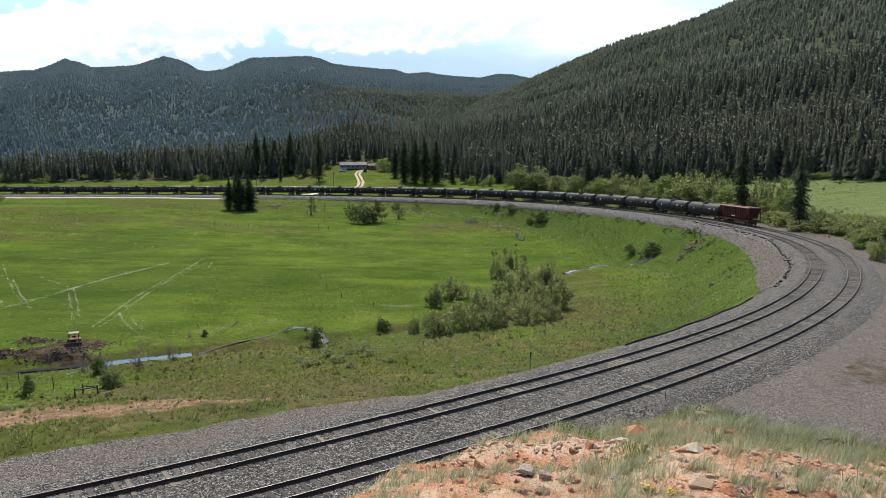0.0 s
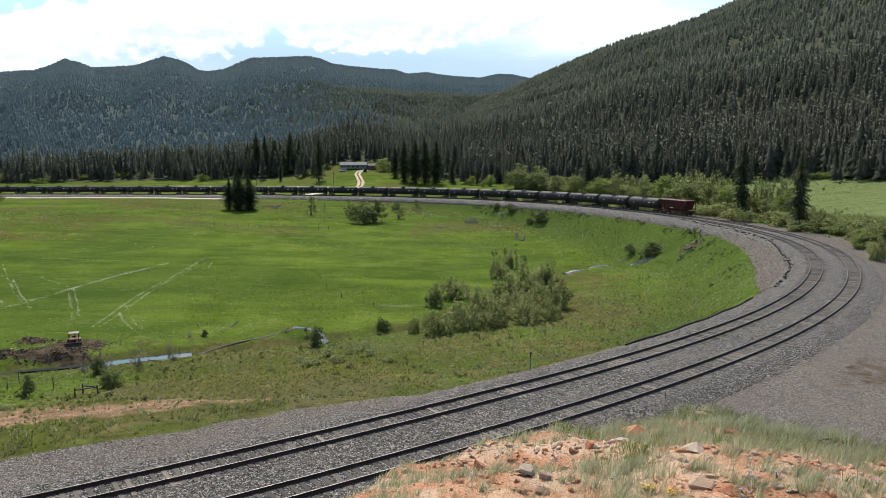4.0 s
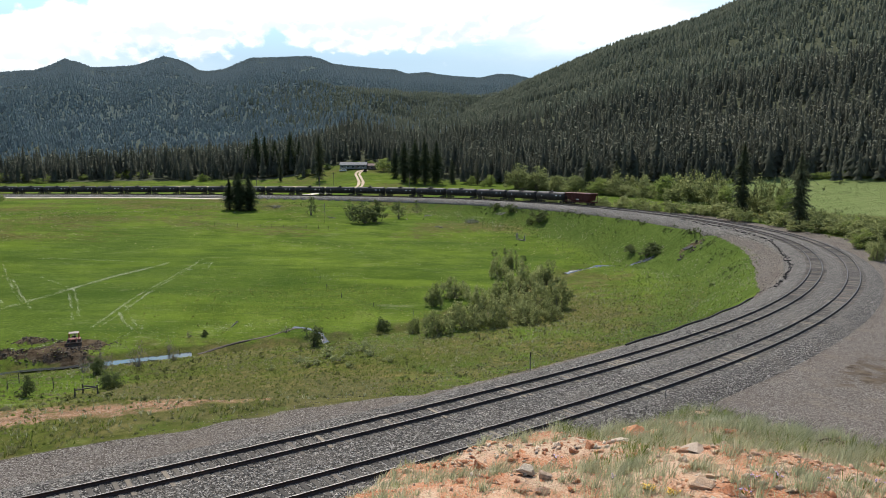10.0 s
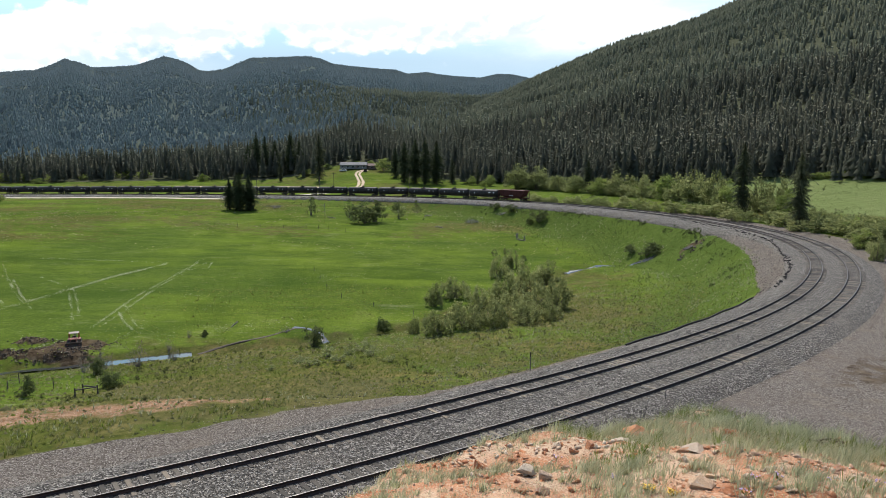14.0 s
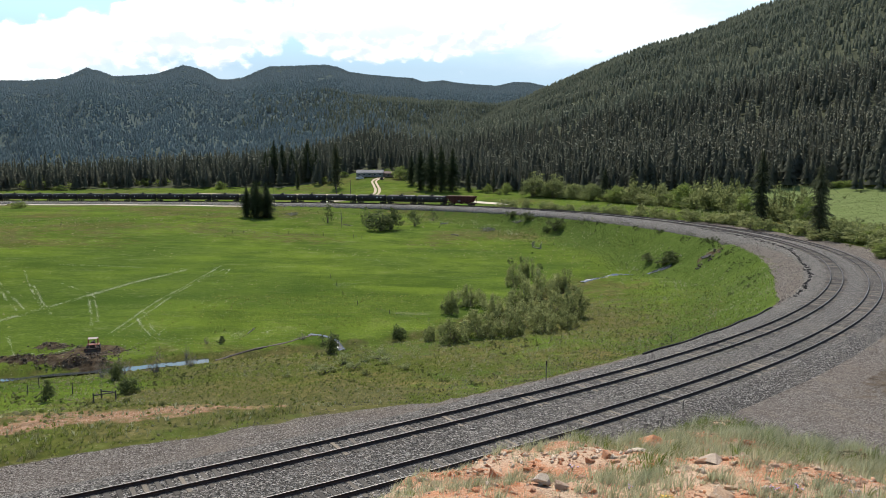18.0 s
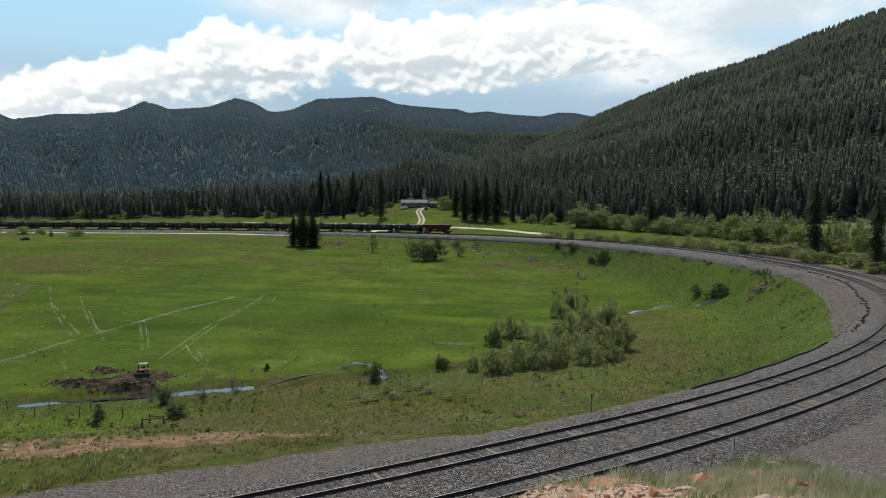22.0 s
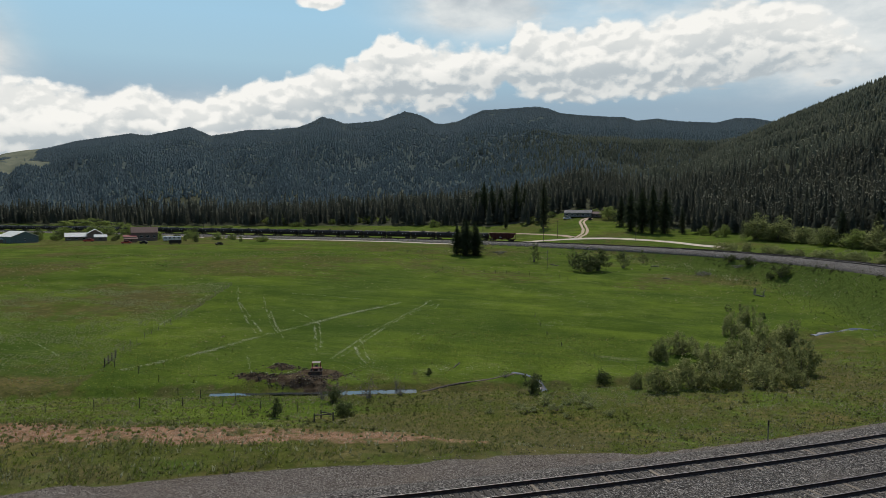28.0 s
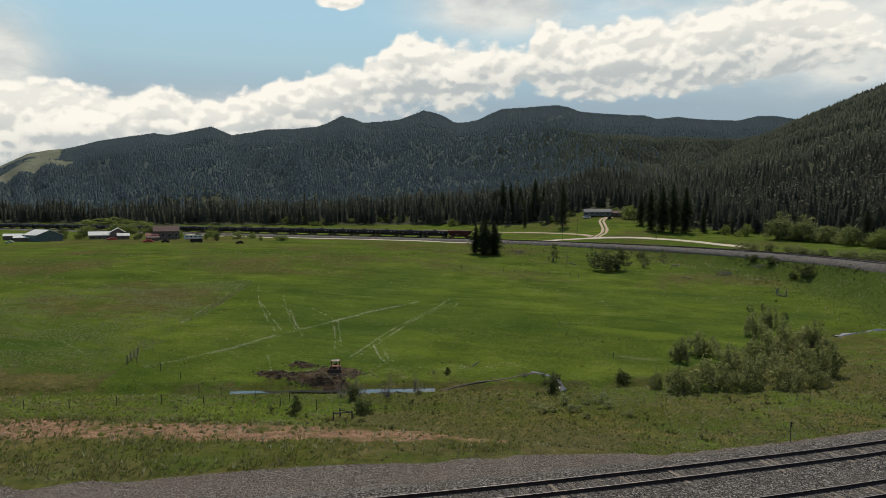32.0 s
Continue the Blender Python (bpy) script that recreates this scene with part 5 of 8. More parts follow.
def build_green():
    rng = random.Random(77)
    willow = [bush_kind(100 + i, M_WILLOW, 42, 54, 0.031, 0.008, 14, 1.0, round_=0.62, up=3.0) for i in range(5)]
    aspen = [bush_kind(200 + i, M_ASPEN, 42, 50, 0.031, 0.008, 12, 1.0, round_=0.66) for i in range(4)]
    thick = [bush_kind(240 + i, M_THICKET, 60, 54, 0.026, 0.008, 12, 1.0, round_=0.62) for i in range(3)]
    filler = [bush_kind(260 + i, M_WILLOW if i else M_THICKET, 26, 30, 0.046, 0.008, 8, 1.0) for i in range(3)]
    dark = [bush_kind(300 + i, M_SHRUB, 24, 46, 0.042, 0.010, 12, 1.0) for i in range(4)]
    sparse = [bush_kind(400 + i, M_SHRUB, 16, 30, 0.036, 0.009, 10, 1.0, round_=0.7) for i in range(3)]
    twigs = [bush_kind(450 + i, M_DRYTWIG, 26, 12, 0.030, 0.006, 70, 1.0, M_PALETWIG, 0.9, 3.0) for i in range(2)]
    for x, y, w, h in WILLOWS:
        place_bush(rng.choice(willow), x, y, w * 1.1, h, "willow_bush", "grey-green willow bush in the wet meadow", "bush", "willow clump", rng)
    for i, (x, y, w, h) in enumerate(SINGLE_BUSHES):
        if i in (5, 6):
            place_bush(rng.choice(twigs), x, y, w, h, "bare_bush", "bare grey bush on the stream bank", "bush", "stream bushes", rng, ("stem_clump", "bare_crown"))
        elif i < 10:
            place_bush(rng.choice(dark), x, y, w * 1.05, h, "bush", "dark green leafy bush near the stream", "bush", "stream bushes", rng)
        else:
            place_bush(rng.choice(sparse if i in (12, 13, 16, 17) else dark), x, y, w, h, "small_tree", "small leafy tree with several stems in the meadow", "tree", "meadow trees", rng, ("stem_clump", "crown"))
    for x, y, w, h in ((-40.5, 92.5, 3.4, 3.4), (-44.5, 91.5, 3.0, 2.6), (-46.0, 89.0, 2.6, 2.2), (-37.0, 96.0, 1.8, 3.0), (-25.0, 112.0, 2.0, 1.2)):
        place_bush(rng.choice(twigs), x, y, w, h, "bare_bush", "bare grey willow scrub beside the stream", "bush", "stream bushes", rng, ("stem_clump", "bare_crown"))
    for i, (x, y, w, h) in enumerate(THICKET):
        k = rng.choice(thick if i < 4 else aspen if i % 3 == 1 else willow)
        place_bush(k, x, y, w * 1.15, h * (1.3 if i < 4 else 1.05), "thicket_tree", "leafy spring-green tree in the thicket by the tracks", "tree", "trackside thicket", rng, ("stem_clump", "crown"))
    for a, b in zip(THICKET, THICKET[1:]):
        for t in (0.33, 0.67):
            x, y, w, h = (p + (q - p) * t for p, q in zip(a, b))
            place_bush(rng.choice(filler), x + rng.uniform(-2, 2), y + rng.uniform(-2, 2), w * 0.85, h * rng.uniform(0.45, 0.7), "thicket_bush", "grey-green bush filling the trackside thicket", "bush", "trackside thicket", rng)
    # low growth right up to the edge of the ballast
    ends = along(np.array([57.1, 79.3]), np.array([361.3, 128.4]))[0]
    u = float(ends.max())
    while u > float(ends.min()):
        x, y, _, _ = line(u, rng.uniform(8.0, 14.5))
        place_bush(rng.choice(filler), float(x), float(y), rng.uniform(6.5, 9.5), rng.uniform(2.8, 5.0), "trackside_bush", "grey-green bush at the edge of the ballast", "bush", "trackside thicket", rng)
        u -= rng.uniform(3.8, 6.5)
    for x, y, w, h in FAR_GREEN + AT_LEFT:
        place_bush(rng.choice(aspen), x, y, w, h, "light_green_bush", "bright green bush along the valley edge", "bush", "valley edge bushes", rng)
    fir = [conifer_kind(500 + i, 0.150 + 0.02 * i, 0.03, M_FIR, 38, 20, 2.2) for i in range(3)]
    pine = [conifer_kind(520 + i, 0.118 + 0.012 * i, 0.06, M_FIR_SUN, 42, 20, 2.7) for i in range(3)]
    for i, (x, y, w, h) in enumerate(LONE_CONIFERS + LONE_CONIFERS_B):
        k = (fir if i < 5 or i > 15 else pine)[i % 3]
        ob = tagged(new("conifer_tree"), "dark green fir in a tight group in the meadow" if i < 5 else "tall dark conifer standing before the forest", "tree", "lone conifers")
        part("trunk", k[0], None, ob)
        part("crown", k[1], None, ob)
        sc = h * (1.35 if i < 5 else 1.0)
        ob.matrix_basis = pose(x, y, ground_z(x, y), 0, 0, rng.uniform(0, 360)) @ Matrix.Diagonal((sc, sc, h, 1))


build_green()


def tufts(name, x, y, z, height, blades, width, lean, mat, label, seed, category="grass", bend=0.35):
    """Grass tufts of bent blades, joined as stuff. height: one for each tuft."""
    r = np.random.RandomState(seed)
    n = len(x) * blades
    a = r.uniform(0, 6.283, n)
    h = np.repeat(height, blades) * r.uniform(0.5, 1.15, n)
    out = r.uniform(0.05, 1.0, n) ** 0.7 * h * bend
    base = np.stack([np.repeat(x, blades) + np.cos(a) * out * 0.25, np.repeat(y, blades) + np.sin(a) * out * 0.25, np.repeat(z, blades) - 0.03], 1)
    lx, ly = np.cos(a) * out + lean[0] * h, np.sin(a) * out + lean[1] * h
    mid = base + np.stack([lx * 0.35, ly * 0.35, h * 0.6], 1)
    tip = base + np.stack([lx, ly, h * 0.95], 1)
    side = np.stack([-np.sin(a + 0.9), np.cos(a + 0.9), np.zeros(n)], 1) * (np.repeat(width * np.ones(len(x)), blades) * r.uniform(0.6, 1.3, n))[:, None]
    v = np.stack([base - side, base + side, mid - side * 0.7, mid + side * 0.7, tip], 1).reshape(-1, 3)
    o = (np.arange(n) * 5)[:, None, None]
    f = (np.array([[0, 1, 3], [0, 3, 2], [2, 3, 4]])[None] + o).reshape(-1, 3)
    return tagged(new(name, quick_mesh(name, v, f, mat)), label, category, kind="stuff")


M_GRASS = foliage("meadow_grass", (0.06, 0.095, 0.016), (0.27, 0.32, 0.07), 0.5)
M_STRAW = foliage("dry_bunch_grass", (0.40, 0.37, 0.22), (0.70, 0.64, 0.45), 0.55)
M_SAGE = foliage("grey_green_grass", (0.17, 0.20, 0.095), (0.57, 0.57, 0.37), 0.55)
M_PALE = foliage("bleached_flat_grass", (0.26, 0.29, 0.15), (0.66, 0.67, 0.50), 0.2)


M_LOWSHRUB = foliage("low_shrub_leaves", (0.105, 0.122, 0.040), (0.225, 0.228, 0.095), 0.6)
M_BENCH = foliage("olive_bunch_grass", (0.11, 0.13, 0.040), (0.36, 0.36, 0.17), 0.5)
M_FIELD = foliage("pale_field_grass", (0.19, 0.22, 0.095), (0.42, 0.44, 0.24), 0.6)
M_HAY = foliage("mown_field_grass", (0.135, 0.175, 0.06), (0.23, 0.265, 0.115), 0.6)
M_BANKGRASS = foliage("tall_bank_grass", (0.086, 0.124, 0.030), (0.200, 0.250, 0.080), 0.6)
M_WAYSIDE = foliage("wayside_shrub_leaves", (0.17, 0.20, 0.085), (0.42, 0.44, 0.22), 0.65)
M_TUSSOCK = foliage("tussock_grass", (0.085, 0.112, 0.020), (0.235, 0.260, 0.06), 0.45)
M_MATTED = foliage("matted_dry_grass", (0.10, 0.108, 0.046), (0.28, 0.265, 0.135), 0.45)


def tussocks(name, x, y, z, size, mat, label, seed):
    """Low ragged hummocks of grass, joined as stuff."""
    r = np.random.RandomState(seed)
    n = len(x)
    k = 7
    a = np.linspace(0, 6.283, k, endpoint=False)[None] + r.uniform(0, 1, (n, 1))
    rad = size[:, None] * r.uniform(0.35, 0.75, (n, k))
    rim = np.stack([x[:, None] + rad * np.cos(a), y[:, None] + rad * np.sin(a), np.repeat(z[:, None] - 0.04, k, 1)], -1)
    top = np.stack([x + r.normal(0, 0.12, n) * size, y + r.normal(0, 0.12, n) * size, z + size * r.uniform(0.25, 0.6, n)], -1)[:, None]
    v = np.concatenate([top, rim], 1).reshape(-1, 3)
    tri = np.array([(0, 1 + i, 1 + (i + 1) % k) for i in range(k)])
    f = (tri[None] + (np.arange(n) * (k + 1))[:, None, None]).reshape(-1, 3)
    return tagged(new(name, quick_mesh(name, v, f, mat)), label, "grass", kind="stuff")


def build_grass():
    r = np.random.RandomState(9)
    # tussocks all over the meadow
    x, y, th, rho, g = polar_spots(31, -54, 25, 80, 150, 24000)
    s, d = along(x, y)
    ds, ad = to_stream(x, y)
    keep = (d < -12) & (ad > 1.8) & (fbm(x / 22, y / 22, 29) + 0.9 * g.uniform(-1, 1, len(x)) > 0.15) & ((s < 78) | (d < -20))
    x, y, rho = x[keep], y[keep], rho[keep]
    size = (0.13 + 0.42 * g.uniform(0, 1, len(x)) ** 3) * np.clip(rho / 140, 0.8, 1.7)
    west = (x + 89) * 85.3 + (y - 95) * 33.5 < 0
    dryer = fbm(x / 30, y / 30, 22) + 0.8 * g.uniform(-1, 1, len(x)) + 0.85 * west + 0.5 * smooth(rho, 230, 320) > 1.0
    for q, mat, lab in ((~dryer, M_TUSSOCK, "green grass tussocks in the meadow"), (dryer, M_MATTED, "dry pale tussocks in the meadow")):
        tussocks("meadow_tussocks", x[q], y[q], land(x[q], y[q]), size[q], mat, lab, 30)
    x, y, th, rho, g = polar_spots(27, -54, 24, 48, 135, 26000)
    s, d = along(x, y)
    ds, ad = to_stream(x, y)
    keep = (d < -14) & (ds < 0) & (ad > 1.5) & ((s < 78) | (d < -20))
    x, y = x[keep], y[keep]
    kind = fbm(x / 7, y / 7, 26) + 0.75 * g.uniform(-1, 1, len(x))
    size = 0.15 + 0.35 * g.uniform(0, 1, len(x)) ** 2
    for q, mat, lab in ((kind > 0.3, M_LOWSHRUB, "rough olive tussocks covering the slope"), (kind < -0.25, M_MATTED, "matted straw-coloured grass on the slope"), ((kind <= 0.3) & (kind >= -0.25), M_TUSSOCK, "green tussocks covering the slope")):
        tussocks("slope_tussocks", x[q], y[q], land(x[q], y[q]), size[q], mat, lab, 28)
    # bench beside the ballast
    x, y, th, rho, g = polar_spots(25, -56, -3, 33, 70, 13000)
    s, d = along(x, y)
    keep = (d < -12.7) & (np.abs(-d - np.interp(s, [-60, -20, 0, 14], [27, 23, 17.6, 14.2])) > 0.9 + 1.3 * fbm(x / 3, y / 3, 19) + 0.9 * g.uniform(-1, 1, len(x)) ** 3) | (d < -13.1) & (fbm(x / 2, y / 2, 21) + 0.3 * g.uniform(-1, 1, len(x)) > 0.62)
    x, y = x[keep], y[keep]
    pick = fbm(x / 2.5, y / 2.5, 24) + 0.5 * g.uniform(-1, 1, len(x)) > 0.15
    size = 0.07 + 0.22 * g.uniform(0, 1, len(x)) ** 2
    for q, mat, lab in ((pick, M_TUSSOCK, "green tussocks on the bench"), (~pick, M_MATTED, "dry tussocks on the bench")):
        tussocks("bench_tussocks", x[q], y[q], land(x[q], y[q]), size[q], mat, lab, 23)
    # slope south of the stream, and the bench
    x, y, th, rho, g = polar_spots(33, -54, 24, 38, 150, 18000)
    s, d = along(x, y)
    ds, ad = to_stream(x, y)
    keep = (d < -12.9) & (ds < 2) & (ad > 1.4)
    x, y = x[keep], y[keep]
    z = land(x, y)
    h = 0.20 + 0.28 * r.uniform(0, 1, len(x)) ** 2
    pick = fbm(x / 9, y / 9, 35) + 0.5 * r.uniform(-1, 1, len(x)) > 0.05
    tufts("slope_grass", x[pick], y[pick], z[pick], h[pick], 5, 0.022, (0.1, 0), M_SAGE, "tall grey-green grass on the bank", 34, bend=0.6)
    tufts("slope_grass", x[~pick], y[~pick], z[~pick], h[~pick], 5, 0.024, (0.1, 0), M_GRASS, "fresh green grass on the bank", 36, bend=0.6)
    # thick grass on the bench beside the ballast
    x, y, th, rho, g = polar_spots(45, -56, -3, 33, 66, 17000)
    s, d = along(x, y)
    keep = (d < -12.7) & (fbm(x / 3, y / 3, 46) + 0.6 * r.uniform(-1, 1, len(x)) > -0.1) & (np.abs(-d - np.interp(s, [-60, -20, 0, 14], [27, 23, 17.6, 14.2])) > 1.6)
    x, y = x[keep], y[keep]
    z = land(x, y)
    pick = r.uniform(0, 1, len(x)) > 0.7
    h = (0.18 + 0.28 * r.uniform(0, 1, len(x)) ** 2) * (1 + 0.5 * smooth(fbm(x / 2.2, y / 2.2, 49), 0.1, 0.5))
    tufts("bench_grass", x[pick], y[pick], z[pick], h[pick], 7, 0.017, (0.1, 0), M_GRASS, "fresh green grass beside the ballast", 47, bend=0.7)
    tufts("bench_grass", x[~pick], y[~pick], z[~pick], h[~pick], 7, 0.016, (0.1, 0), M_BENCH, "olive-green grass beside the ballast", 48, bend=0.7)
    # pale grass lying in streaks over the western pasture
    x, y, th, rho, g = polar_spots(95, -56, -26, 100, 225, 40000)
    ds, ad = to_stream(x, y)
    west = (x + 89) * 85.3 + (y - 95) * 33.5 < 0
    keep = west & (ds > 3) & (y < 187 + 0.3 * (x + 122)) & (fbm(x / 16, y / 5, 96) + 0.5 * fbm(x / 4, y / 2, 97) + 0.3 * g.uniform(-1, 1, len(x)) > 0.12)
    x, y = x[keep], y[keep]
    tufts("pasture_grass", x, y, land(x, y), 0.14 + 0.2 * g.uniform(0, 1, len(x)), 4, 0.055, (0.5, 0), M_FIELD, "pale dry grass lying over the pasture", 98, bend=1.4)
    # pale grass of the field beyond the curve
    x, y, th, rho, g = polar_spots(93, 19, 33, 150, 350, 9000)
    s, d = along(x, y)
    keep = (d > 22) & (g.uniform(0, 1, len(x)) < smooth(d, 20, 45))
    x, y = x[keep], y[keep]
    tufts("field_grass", x, y, land(x, y), 0.16 + 0.2 * g.uniform(0, 1, len(x)), 4, 0.06, (0.2, 0), M_HAY, "pale green grass in the field beyond the tracks", 94, bend=1.4)
    # tall green grass on the railway's bank, and rough grass over the far meadow
    x, y, th, rho, g = polar_spots(85, -12, 24, 78, 330, 30000)
    s, d = along(x, y)
    keep = (d < -11) & (d > -34 - 8 * g.uniform(0, 1, len(x))) & (s > 60) & (g.uniform(0, 1, len(x)) < np.interp(-d, [11, 14, 26, 40], [0.5, 1, 0.8, 0.3]))
    x, y, rho = x[keep], y[keep], rho[keep]
    pale = fbm(x / 6, y / 9, 86) + 0.6 * g.uniform(-1, 1, len(x)) > 0.55
    size = (0.25 + 0.5 * g.uniform(0, 1, len(x)) ** 2) * np.clip(rho / 170, 0.75, 1.5)
    for q, mat, lab in ((~pale, M_BANKGRASS, "deep green tall grass on the railway bank"), (pale, M_SAGE, "pale seeding grass on the railway bank")):
        tufts("bank_grass", x[q], y[q], land(x[q], y[q]), size[q] * 0.8, 5, 0.05, (0.15, 0), mat, lab, 87, bend=0.9)
    x, y, th, rho, g = polar_spots(88, -54, 20, 150, 345, 26000)
    s, d = along(x, y)
    drift = fbm(x / 26, y / 14, 89) + 0.55 * fbm(x / 7, y / 5, 90)
    keep = (d < -16) & (drift + 0.35 * g.uniform(-1, 1, len(x)) > 0.38 - 0.30 * smooth(rho, 215, 300))
    x, y, rho = x[keep], y[keep], rho[keep]
    pick = g.uniform(0, 1, len(x)) + 0.5 * fbm(x / 9, y / 9, 91)
    size = (0.18 + 0.45 * g.uniform(0, 1, len(x)) ** 3) * np.clip(rho / 170, 0.8, 1.7)
    for q, mat, lab in ((pick < 0.5, M_TUSSOCK, "rough green grass in the far meadow"), (pick >= 0.5, M_MATTED, "dry rough grass in the far meadow")):
        tussocks("meadow_tussocks", x[q], y[q], land(x[q], y[q]), size[q] * 0.8, mat, lab, 92)
    # low shrubs on the slope
    x, y, th, rho, g = polar_spots(37, -40, 24, 55, 135, 2300)
    s, d = along(x, y)
    ds, ad = to_stream(x, y)
    keep = (d < -14) & ((s < 78) | (d < -22)) & (ds < -1) & (fbm(x / 8, y / 8, 38) + 0.25 * r.uniform(-1, 1, len(x)) > 0.10)
    x, y = x[keep], y[keep]
    z = land(x, y)
    tv = [leaf_cloud(random.Random(600 + i), 6, 7, 0.16, 1.0, 0.5) for i in range(4)]
    tri = [(v, np.concatenate([f[:, [0, 1, 2]], f[:, [0, 2, 3]]])) for v, f, c in tv]
    scatter("low_shrubs", np.stack([x, y, z], 1), 0.22 + 0.5 * r.uniform(0, 1, len(x)) ** 3, 39, tri, M_LOWSHRUB, "low green shrubs covering the bank", "shrubs", 1.5)
    # far side growth along the tracks
    x, y, th, rho, g = polar_spots(40, 10, 33, 85, 330, 2200)
    s, d = along(x, y)
    keep = (d > 8) & (d < 30 + 12 * g.uniform(0, 1, len(x)) ** 3)
    x, y = x[keep], y[keep]
    z = land(x, y)
    scatter("trackside_shrubs", np.stack([x, y, z], 1), 0.5 + 1.3 * r.uniform(0, 1, len(x)) ** 2, 41, tri, M_WAYSIDE, "low green shrubs beyond the tracks", "shrubs", 1.5)
    # inner bank and far meadow
    x, y, th, rho, g = polar_spots(42, -25, 22, 150, 360, 3300)
    s, d = along(x, y)
    keep = (d < -9.5) & (d > -75) & (fbm(x / 12, y / 12, 43) + 0.3 * r.uniform(-1, 1, len(x)) > 0.45 + 0.5 * smooth(-d, 25, 60))
    x, y = x[keep], y[keep]
    z = land(x, y)
    scatter("meadow_shrubs", np.stack([x, y, z], 1), 0.3 + 0.7 * r.uniform(0, 1, len(x)) ** 2, 44, tri, M_BANKGRASS, "small shrubs at the foot of the bank", "shrubs", 1.6)


build_grass()

# pale lines of flattened grass: wheel ruts and an old ditch
# the first three are an old ditch, the rest wheel ruts
LINES = [
    [(-85.5, 94.7), (-82.7, 102.0), (-80.1, 111.7), (-77.9, 124.3), (-75.1, 137.0), (-72.3, 152.7), (-68.5, 163.8), (-66.5, 171.9)],
    [(-99.3, 173.8), (-91.0, 174.6), (-78.9, 173.6), (-67.5, 172.5)],
    [(-140.0, 181.7), (-132.3, 180.1), (-123.9, 177.2)],
    [(-119.8, 179.6), (-104.6, 156.6), (-93.1, 142.0), (-80.3, 126.6)],
    [(-104.0, 156.7), (-92.0, 142.5), (-80.2, 128.3)],
    [(-71.8, 110.6), (-62.3, 96.9)],
    [(-102.7, 165.6), (-91.8, 149.6), (-83.9, 138.0), (-76.8, 128.8)],
    [(-91.1, 149.8), (-82.9, 138.1), (-73.1, 125.0)],
    [(-86.9, 153.3), (-78.6, 145.9), (-72.8, 139.4), (-67.4, 130.1), (-61.8, 119.4)],
    [(-72.7, 137.6), (-67.3, 127.6), (-61.8, 117.3)],
    [(-59.9, 178.0), (-59.6, 167.5), (-59.0, 154.4), (-58.9, 140.7), (-58.0, 128.8), (-57.1, 120.6), (-56.5, 112.6)],
    [(-57.7, 172.8), (-58.1, 161.4), (-58.0, 148.7), (-57.6, 137.0), (-56.7, 128.0), (-56.0, 121.9), (-55.5, 114.8)],
    [(-60.4, 176.3), (-58.8, 165.2), (-58.8, 158.2)],
    [(-56.3, 173.0), (-54.2, 162.3), (-54.0, 155.6)],
    [(-57.4, 127.5), (-54.2, 121.6), (-50.0, 114.4), (-48.3, 112.6)],
    [(-56.6, 123.0), (-53.1, 117.2), (-49.5, 112.3)],
    [(-64.0, 101.0), (-59.3, 101.3), (-54.8, 107.0)],
    [(-123.9, 177.2), (-117.4, 160.8), (-113.6, 150.2), (-103.5, 126.2)],
    [(-176.6, 196.8), (-163.6, 191.4)],
    [(-113.7, 104.7), (-103.0, 98.9)],
    [(-194.9, 157.8), (-160.3, 166.0), (-128.1, 181.2)],
]
# spots of pale litter in the wet grass: x, y, radius
LITTER = [(-32, 200, 5), (-22, 194, 4), (-21, 161, 3.5), (-26, 158, 3), (-12, 179, 4), (-3, 266, 5), (10, 280, 5), (-48.2, 135.4, 3.0), (-40.5, 127.0, 2.6), (-34.8, 115.0, 1.6), (-48.0, 107.8, 4.5), (-44.0, 110.6, 4.0), (-33.0, 115.4, 2.5), (-51.5, 115.0, 2.0), (-62.0, 106.0, 2.5), (-28.0, 118.0, 3.5), (-36.0, 113.0, 2.6)]


